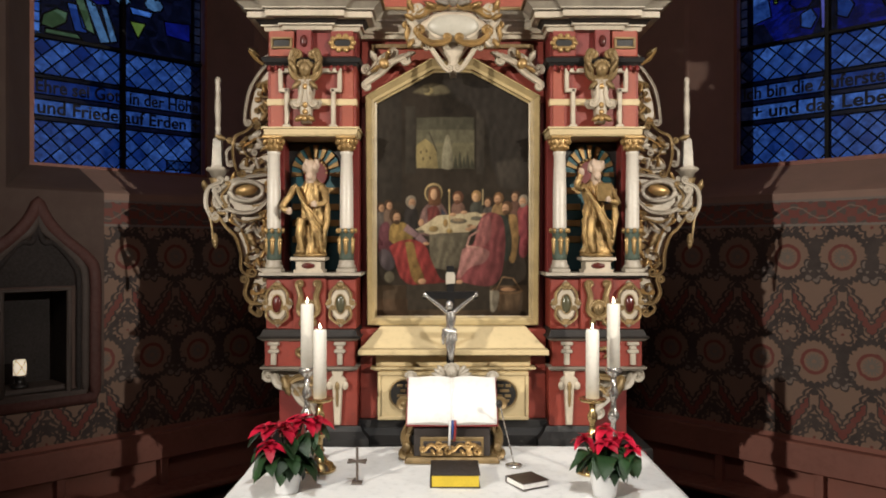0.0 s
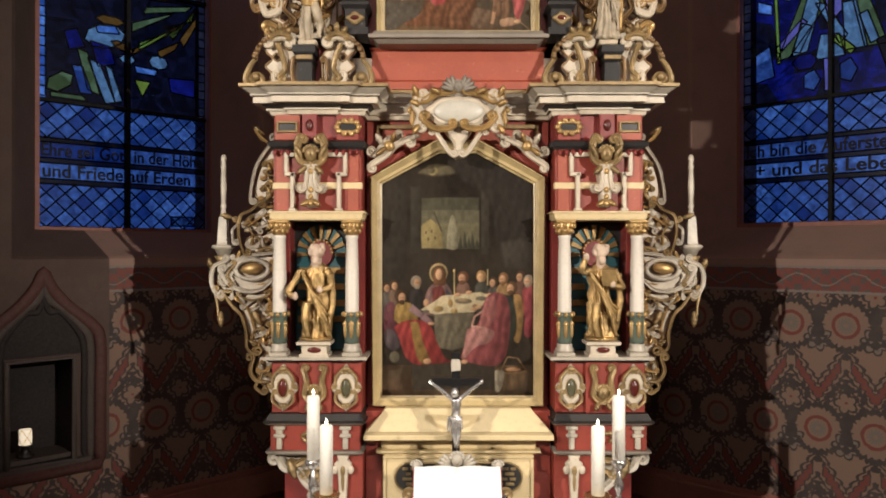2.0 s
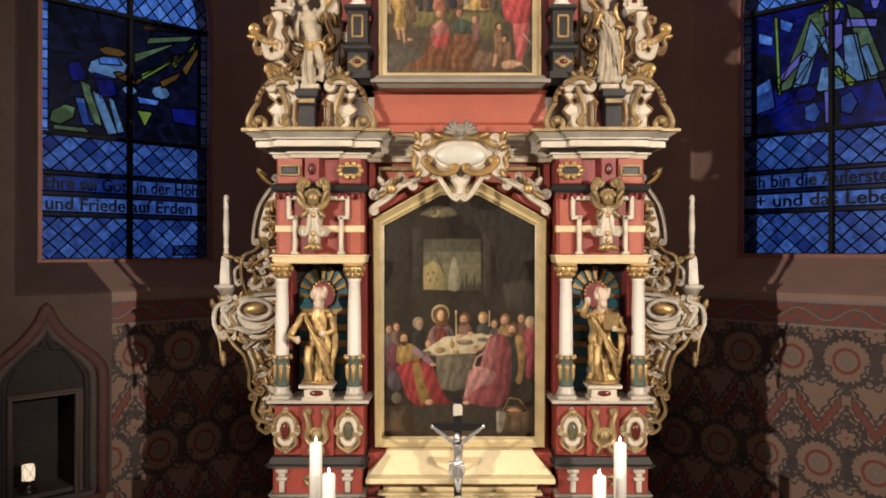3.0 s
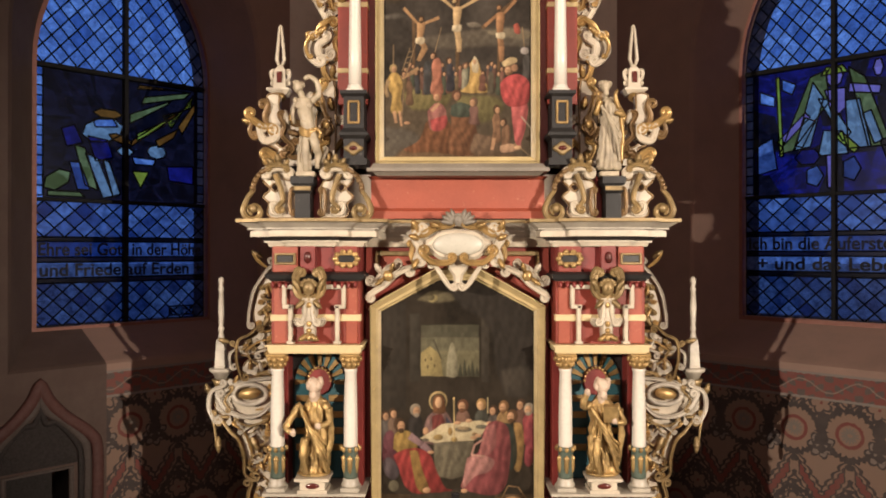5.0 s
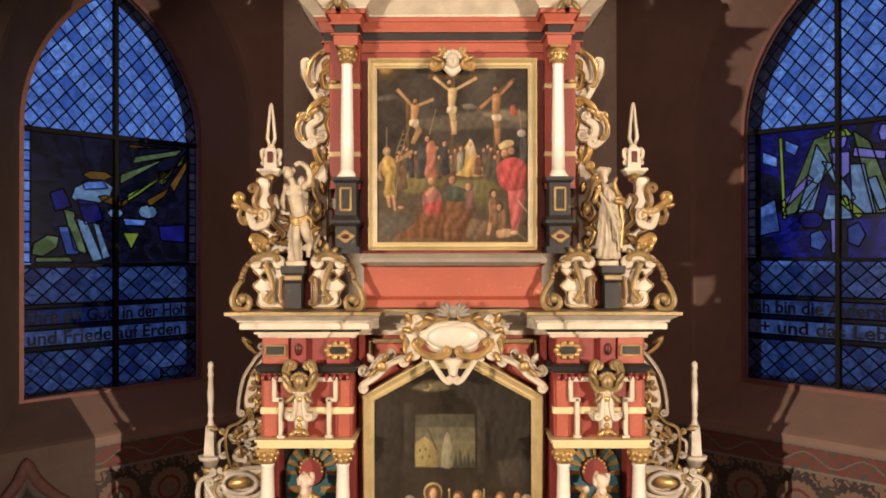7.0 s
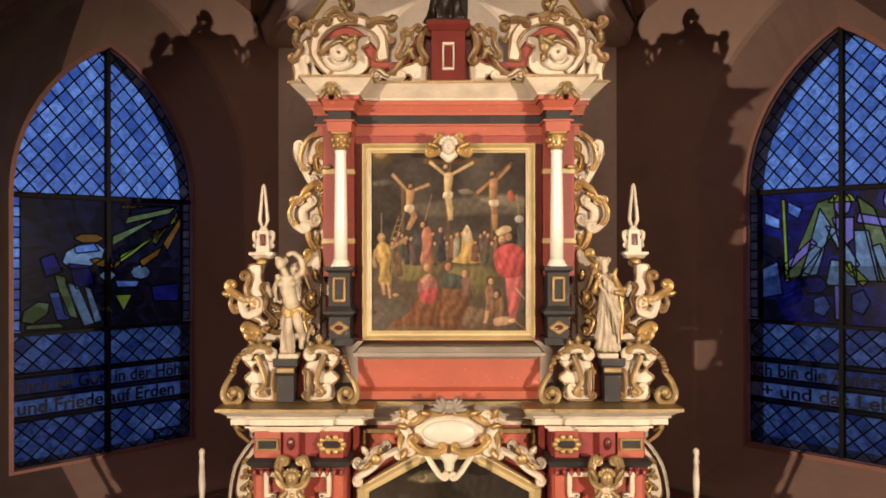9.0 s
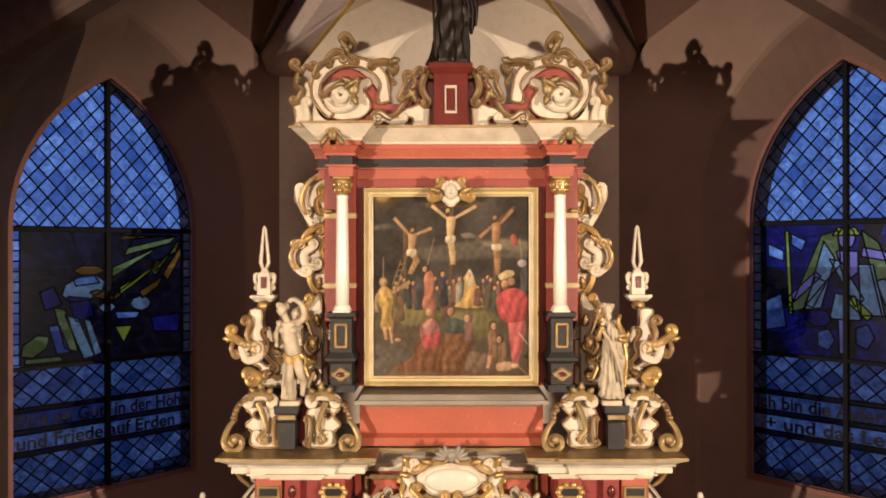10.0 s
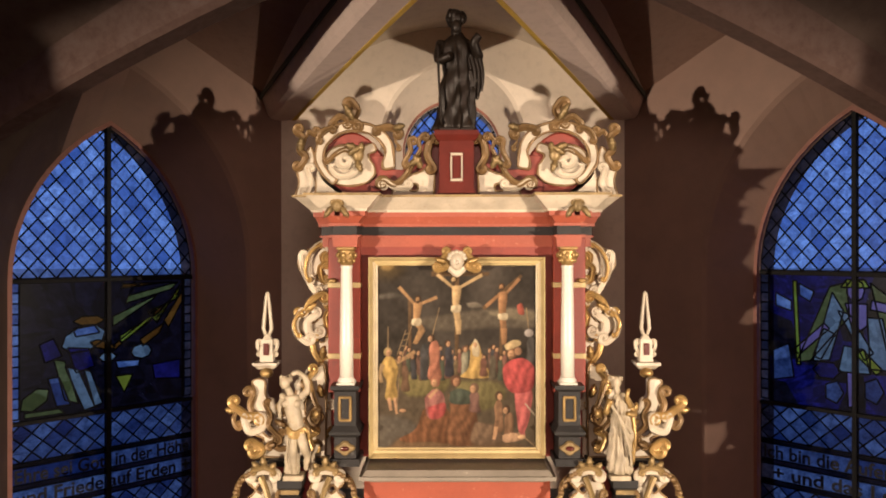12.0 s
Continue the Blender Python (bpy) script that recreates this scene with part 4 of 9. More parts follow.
    # cornice, breaking forward over the bay and again over its middle
    for a, b, y, up in ((-1.10, -0.57, 4.36, 0.0), (-0.99, -0.73, 4.335, 0.003)):
        steps("cornice", a, b, y, 4.95, [(3.288 + up, 3.312 + up, 0.012, 0.02), (3.312 + up, 3.322 + up, 0.035, 0.035)], WHITE, "white moulded cornice")
        # cove coloured near-black for the shadow between the white bands
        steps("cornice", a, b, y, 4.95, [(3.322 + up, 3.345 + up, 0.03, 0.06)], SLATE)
        steps("cornice", a, b, y, 4.95, [(3.345 + up, 3.378 + up, 0.098, 0.098)], WHITE)
        steps("cornice", a, b, y, 4.95, [(3.378 + up, 3.386 + up, 0.085, 0.085), (3.386 + up, 3.394 + up, 0.112, 0.112), (3.394 + up, 3.424 + up, 0.105, 0.15)], SILVER, "greyish moulded cornice")
        steps("cornice", a, b, y, 4.95, [(3.428 + up, 3.446 + up, 0.165, 0.165)], OLD_GOLD, "thin gilt edge")


bay(-1), bay(1)


def middle():
    """The middle of the lower storey: predella, sloping shelf, painting's ground and top."""
    def block(name, a, b, y0, y1, z0, z1, mat, label="", bevel=0.004):
        return part(name, box(pieces(), a, b, y0, y1, z0, z1, bevel), mat, altar, label)
    def steps(name, a, b, y0, y1, rows, mat, label=""):
        return part(name, moulding(pieces(), a, b, y0, y1, rows), mat, altar, label)
    block("core", -0.57, 0.57, 4.58, 4.9, 0.86, 3.40, DARK_RED)
    steps("plinth", -0.555, 0.555, 4.37, 4.9, [(0.85, 0.905, 0.05, 0.05), (0.905, 0.94, 0.05, 0.015), (0.94, 0.985, 0.01, 0.005)], STONE_GREY, "dark grey moulded plinth")
    block("predella_ground", -0.556, 0.556, 4.40, 4.6, 0.985, 1.52, RED)
    block("predella_panel", -0.446, 0.446, 4.345, 4.42, 0.99, 1.275, CREAM, "cream painted predella panel")
    bm = pieces()
    for z in (1.0, 1.262):
        box(bm, -0.446, 0.446, 4.333, 4.36, z - 0.01, z + 0.01)
    for x in (-0.436, 0.436):
        box(bm, x - 0.01, x + 0.01, 4.333, 4.36, 1.011, 1.251)
    part("predella_frame", bm, CREAM, altar)
    steps("predella_cornice", -0.45, 0.45, 4.35, 4.6, [(1.275, 1.292, 0.0, 0.03), (1.292, 1.304, 0.035, 0.035)], CREAM)
    block("shelf_bed", -0.46, 0.46, 4.36, 4.6, 1.304, 1.39, CREAM)
    bm = frustum(pieces(), -0.44, 0.44, 4.40, 4.6, 1.42, 1.535, 0.10, -0.004)
    part("sloping_shelf", bm, CREAM, altar, "cream sloping shelf under the painting")
    bm = box(pieces(), -0.55, 0.55, 4.22, 4.6, 1.388, 1.418)
    part("shelf_lip", bm, CREAM, altar)
    # ground over the painting
    block("upper_ground", -0.565, 0.565, 4.545, 4.6, 2.9, 3.29, RED)
    bm = pieces()
    box(bm, -0.50, 0.50, 4.515, 4.55, 3.235, 3.262)
    for x in (-0.49, 0.49):
        box(bm, x - 0.012, x + 0.012, 4.515, 4.55, 3.10, 3.235)
    part("ground_frame", bm, OLD_GOLD, altar, "thin gilt frame moulding")
    block("ground_inlay", -0.47, 0.47, 4.53, 4.55, 3.13, 3.232, PINK)
    steps("centre_cornice", -0.56, 0.56, 4.50, 4.95, [(3.288, 3.312, 0.0, 0.012), (3.312, 3.345, 0.03, 0.045)], WHITE, "white moulded cornice")
    steps("centre_cornice", -0.56, 0.56, 4.46, 4.95, [(3.345, 3.378, 0.0, 0.008), (3.378, 3.39, 0.02, 0.02), (3.39, 3.43, 0.02, 0.06)], SILVER, "greyish moulded cornice")
    steps("centre_cornice", -0.56, 0.56, 4.46, 4.95, [(3.43, 3.447, 0.07, 0.07)], OLD_GOLD, "thin gilt edge")


middle()


# altar red, darkened in the colour for the shadow on the statue pedestal
PEDESTAL = paint("shaded_red_paint", (0.12, 0.018, 0.012), 0.6, 0.5, shine=0.15)


def upper():
    """The upper storey with its attic base, columns and entablature."""
    def block(name, a, b, y0, y1, z0, z1, mat, label="", bevel=0.004):
        return part(name, box(pieces(), a, b, y0, y1, z0, z1, bevel), mat, altar, label)
    def steps(name, a, b, y0, y1, rows, mat, label=""):
        return part(name, moulding(pieces(), a, b, y0, y1, rows), mat, altar, label)
    block("attic_floor", -1.2, 1.2, 4.44, 4.95, 3.40, 3.455, STONE_GREY)
    steps("attic_base", -0.52, 0.52, 4.44, 4.9, [(3.456, 3.50, 0.03, 0.03), (3.50, 3.52, 0.03, 0.0), (3.52, 3.69, 0.0, 0.0), (3.69, 3.71, 0.0, 0.02)], PINK, "salmon red attic base")
    steps("frame_ledge", -0.44, 0.44, 4.33, 4.9, [(3.70, 3.722, 0.03, 0.06), (3.722, 3.742, 0.085, 0.085), (3.742, 3.77, 0.07, 0.05)], LEDGE, "grey moulded ledge under the upper painting")
    block("upper_back", -0.72, 0.72, 4.54, 4.9, 3.77, 5.10, RED)
    for s in (-1, 1):
        lo, hi = sorted((s * 0.545, s * 0.725))
        block("pilaster", lo, hi, 4.47, 4.56, 4.15, 5.02, RED)
        for z in (4.74, 4.34):
            block("pilaster_band", lo - 0.003, hi + 0.003, 4.465, 4.56, z, z + 0.03, OCHRE)
        l2, h2 = sorted((s * 0.555, s * 0.675))
        steps("column_pedestal", l2, h2, 4.36, 4.9, [(3.77, 3.81, 0.02, 0.02), (3.81, 3.925, 0.0, 0.0), (3.925, 3.945, 0.0, 0.025), (3.945, 3.96, 0.025, 0.025), (3.96, 3.99, 0.02, 0.0), (3.99, 4.175, 0.0, 0.0), (4.175, 4.19, 0.0, 0.018), (4.19, 4.21, 0.02, 0.02)], STONE_GREY, "dark grey column pedestal")
        bm = pieces()
        for z in (4.02, 4.145):
            box(bm, s * 0.615 - 0.034, s * 0.615 + 0.034, 4.349, 4.37, z - 0.007, z + 0.007)
        for e in (-1, 1):
            box(bm, s * 0.615 + e * 0.03 - 0.007, s * 0.615 + e * 0.03 + 0.007, 4.349, 4.37, 4.02, 4.145)
        part("pedestal_frame", bm, GOLD, altar, "gilt frame moulding")
        bm = plate(pieces(), oval(s * 0.615, 3.868, 0.05, 0.036, 20, 4, 0.15), 4.342, 4.37, 0.008)
        part("pedestal_cartouche", bm, OLD_GOLD, altar, "worn gilt cartouche")
        part("jasper_boss", ball(pieces(), s * 0.615, 4.342, 3.868, 0.026, 0.01, 0.014), RUBY, altar)
        column = part("column", lathe(pieces(), s * 0.613, 4.41, [(4.25, 0.038), (4.45, 0.0375), (4.85, 0.031), (4.86, 0.035), (4.868, 0.032)]), SHAFT, altar, "white column shaft", True)
        part("column_base", lathe(box(pieces(), s * 0.613 - 0.05, s * 0.613 + 0.05, 4.36, 4.46, 4.21, 4.222), s * 0.613, 4.41, [(4.222, 0.048), (4.232, 0.05), (4.242, 0.041), (4.25, 0.042)]), SHAFT, column)
        bm = lathe(pieces(), s * 0.613, 4.41, [(4.868, 0.032), (4.90, 0.038), (4.945, 0.048), (4.955, 0.044)], 16)
        for k in range(8):
            a = 2 * math.pi * (k + 0.5) / 8
            for z, r, g in ((4.895, 0.04, 0.012), (4.925, 0.049, 0.014)):
                ball(bm, s * 0.613 + r * math.cos(a + z), 4.41 + r * math.sin(a + z), z, g, g, g * 1.2, 8, 6)
        box(bm, s * 0.613 - 0.05, s * 0.613 + 0.05, 4.36, 4.46, 4.955, 4.97)
        part("capital", bm, GOLD, column, "gilt leafy capital")
        l3, h3 = sorted((s * 0.55, s * 0.68))
        steps("entablature_block", l3, h3, 4.37, 4.9, [(4.97, 5.025, 0.0, 0.006), (5.025, 5.035, 0.02, 0.02)], PINK, "salmon red entablature block")
        steps("entablature_block", l3, h3, 4.37, 4.9, [(5.035, 5.085, 0.0, 0.0)], STONE_GREY)
        steps("entablature_block", l3, h3, 4.37, 4.9, [(5.085, 5.10, 0.02, 0.02), (5.10, 5.14, 0.01, 0.035), (5.14, 5.165, 0.05, 0.05)], PINK)
        steps("top_cornice", l3, h3, 4.37, 4.9, [(5.165, 5.178, 0.06, 0.06), (5.178, 5.245, 0.065, 0.13)], WHITE, "white moulded top cornice")
        steps("top_cornice", l3, h3, 4.37, 4.9, [(5.245, 5.258, 0.14, 0.14)], OLD_GOLD)
    steps("entablature", -0.80, 0.80, 4.49, 4.9, [(4.97, 5.025, -0.035, -0.035), (5.025, 5.035, -0.02, -0.02)], PINK, "salmon red entablature")
    steps("entablature", -0.80, 0.80, 4.49, 4.9, [(5.035, 5.085, -0.03, -0.03)], STONE_GREY)
    steps("entablature", -0.80, 0.80, 4.49, 4.9, [(5.085, 5.10, -0.015, -0.015), (5.10, 5.14, -0.015, 0.0), (5.14, 5.165, 0.01, 0.01)], PINK)
    steps("top_cornice", -0.80, 0.80, 4.49, 4.9, [(5.165, 5.178, 0.02, 0.02), (5.178, 5.245, 0.025, 0.10)], WHITE, "white moulded top cornice")
    steps("top_cornice", -0.80, 0.80, 4.49, 4.9, [(5.245, 5.258, 0.11, 0.11)], OLD_GOLD)
    for s in (-1, 1):
        part("gable", plate(pieces(), [(s * d, z) for d, z in ((0.09, 5.258), (0.50, 5.258), (0.50, 5.50), (0.42, 5.50), (0.38, 5.42), (0.30, 5.42), (0.24, 5.50), (0.19, 5.58), (0.09, 5.60))], 4.60, 4.66, 0.004), RED, altar, "red painted gable board")
    steps("statue_pedestal", -0.105, 0.105, 4.47, 4.7, [(5.258, 5.29, 0.0, 0.0), (5.29, 5.57, -0.008, -0.008), (5.57, 5.60, 0.0, 0.02), (5.60, 5.625, 0.02, 0.02)], PEDESTAL, "red statue pedestal with its shade put in the colour")
    bm = pieces()
    box(bm, -0.035, 0.035, 4.463, 4.49, 5.34, 5.355), box(bm, -0.035, 0.035, 4.463, 4.49, 5.485, 5.50)
    box(bm, -0.035, -0.025, 4.463, 4.49, 5.355, 5.485), box(bm, 0.025, 0.035, 4.463, 4.49, 5.355, 5.485)
    part("pedestal_frame", bm, WHITE, altar)


upper()


# ---- the two paintings ----
CANVAS_DARK = paint("dark_brown_canvas", (0.022, 0.018, 0.012), 0.4, 0.5, grain=6.0, relief=0.1, shine=0.12)
CANVAS_SKY = paint("grey_brown_painted_sky", (0.036, 0.028, 0.021), 0.3, 0.5, grain=9.0, relief=0.1, shine=0.12, spread=0.15)


def framed(name, label, outline, y, wide, ground, frame_mat):
    """A painting in a profiled frame; outline: the canvas, counter-clockwise."""
    xs, zs = [p[0] for p in outline], [p[1] for p in outline]
    top = thing(name, (min(xs) + max(xs)) / 2, y, min(zs) - wide, label, "painting")
    part("canvas", plate(pieces(), grown(outline, 0.01), y, y + 0.02, 0.001), ground, top)
    bm, n = pieces(), len(outline)
    rings = [[bm.verts.new((x, yy, z)) for x, z in grown(outline, d)] for d, yy in ((0.0, y + 0.005), (0.0, y - 0.012), (0.012, y - 0.016), (0.016, y - 0.030), (0.035, y - 0.034), (wide - 0.016, y - 0.058), (wide - 0.008, y - 0.068), (wide, y - 0.064), (wide, y + 0.05))]
    for a, b in zip(rings, rings[1:]):
        for i in range(n):
            bm.faces.new((a[i - 1], a[i], b[i], b[i - 1]))
    part("frame", bm, frame_mat, top)
    return top


SUPPER = [(-0.467, 1.59), (0.467, 1.59), (0.467, 2.895), (0.115, 3.085), (-0.115, 3.085), (-0.467, 2.895)]
supper = framed("lower_painting", "dark old oil painting of a table scene in an ochre frame", SUPPER, 4.525, 0.075, CANVAS_DARK, OCHRE)
HILL = [(-0.447, 3.835), (0.447, 3.835), (0.447, 4.865), (-0.447, 4.865)]
hill = framed("upper_painting", "dark old oil painting of three crosses in an ochre frame", HILL, 4.50, 0.066, CANVAS_SKY, OCHRE)


# ---- carved ornament of the altarpiece ----
class Carver:
    """Draws carving on one side of the axis: d is the distance from it."""

    def __init__(self, s):
        self.s = s

    def roll(self, bm, y, pts, r, first=None, last=None, **more):
        f = (first[0], first[1] * self.s) if first else None
        g = (last[0], last[1] * self.s) if last else None
        return scroll(bm, y, [(self.s * d, z) for d, z in pts], r, f, g, **more)

    def board(self, bm, pts, y0, y1, round_=0.012):
        return plate(bm, [(self.s * d, z) for d, z in pts], y0, y1, round_)

    def leaf(self, bm, d, y, z, angle, length, width, lobes=3, lift=0.02):
        return leaf(bm, self.s * d, y, z, angle if self.s > 0 else 180 - angle, length, width, lobes, lift)

    def knob(self, bm, d, y, z, rx, ry, rz, turn=0.0):
        return ball(bm, self.s * d, y, z, rx, ry, rz, 12, 8, turn * self.s)

    def fret(self, bm, rim, outline, holes, y0, y1, edge=0.0065):
        """A pierced board with curved edges, and a rim of carved edging along its outline and holes."""
        loops, before = [], set(bm.verts)
        for pts in [outline] + list(holes):
            line = glide([(self.s * a, y0, b) for a, b in list(pts) + [pts[0]]], 5)[:-1]
            loops.append(line)
        for y in (y0, y1):
            edges = []
            for line in loops:
                vs = [bm.verts.new((p.x, y, p.z)) for p in line]
                edges += [bm.edges.new((vs[i - 1], vs[i])) for i in range(len(vs))]
            bmesh.ops.triangle_fill(bm, use_beauty=True, use_dissolve=False, edges=edges)
        for line in loops:
            a, b = [bm.verts.new((p.x, y0, p.z)) for p in line], [bm.verts.new((p.x, y1, p.z)) for p in line]
            for i in range(len(line)):
                bm.faces.new((a[i - 1], a[i], b[i], b[i - 1]))
            n = len(line)
            tube(rim, [Vector((p.x, y0 - 0.001, p.z)) for p in line + line[:1]], [edge * (0.75 + 0.45 * math.sin(9 * math.pi * i / n) ** 2) for i in range(n + 1)], 1.0, 6)
        bmesh.ops.remove_doubles(bm, verts=[v for v in bm.verts if v not in before], dist=0.00005)
        return bm

    def smooth_board(self, bm, pts, y0, y1, round_=0.012, n=4):
        line = glide([(a, b, 0) for a, b in pts + pts[:1]], n)[:-1]
        return self.board(bm, [(p[0], p[1]) for p in line], y0, y1, round_)


def face_mask(bm, x, y, z, r):
    """A plain carved boss under a tuft."""
    ball(bm, x, y, z, r * 0.8, r * 0.75, r)
    ball(bm, x, y - r * 0.7, z - r * 0.12, r * 0.2, r * 0.25, r * 0.28, 8, 6)
    for a in range(7):
        q = math.pi * (a / 6)
        ball(bm, x + r * 0.85 * math.cos(q), y - r * 0.1, z + r * 0.35 + r * 0.65 * math.sin(q), r * 0.3, r * 0.32, r * 0.28, 8, 6)
    return bm


def shield(x, y, z, w, h, stone):
    """A scrolled cartouche with an oval stone."""
    outline = []
    n = 40
    for i in range(n):
        a = 2 * math.pi * i / n
        k = 1 + 0.16 * math.cos(4 * a) + 0.08 * math.cos(8 * a)
        outline.append((x + w * k * math.cos(a), z + h * k * math.sin(a)))
    top = part("cartouche", plate(pieces(), outline, y - 0.022, y + 0.01, 0.012), WHITE, altar, "white scrolled cartouche")
    bm = pieces()
    for e in (-1, 1):
        scroll(bm, y - 0.024, [(x + e * w * 0.35, z + h * 0.95), (x + e * w * 0.85, z + h * 0.55), (x + e * w * 0.80, z + h * 0.1)], 0.0065, (0.015, e), (0.013, e))
        scroll(bm, y - 0.024, [(x + e * w * 0.80, z - h * 0.2), (x + e * w * 0.85, z - h * 0.65), (x + e * w * 0.3, z - h * 1.0)], 0.006, (0.013, e), (0.015, -e))
        ball(bm, x + e * w * 1.12, y - 0.01, z, 0.014, 0.014, 0.010, 8, 6)
    ball(bm, x, y - 0.02, z + h * 1.0, 0.026, 0.016, 0.018, 10, 6)
    shards("gilt_scroll", bm, OLD_GOLD, top, "worn gilt scroll")
    bm = pieces()
    line = [Vector((x + w * 0.42 * math.cos(2 * math.pi * i / 24), y - 0.026, z + h * 0.5 * math.sin(2 * math.pi * i / 24))) for i in range(25)]
    tube(bm, line, [0.004] * 25, 1.0, 6)
    part("jasper_rim", bm, OLD_GOLD, top)
    part("jasper_boss", ball(pieces(), x, y - 0.022, z, w * 0.38, 0.016, h * 0.46), stone, top, "oval dark jasper stone")


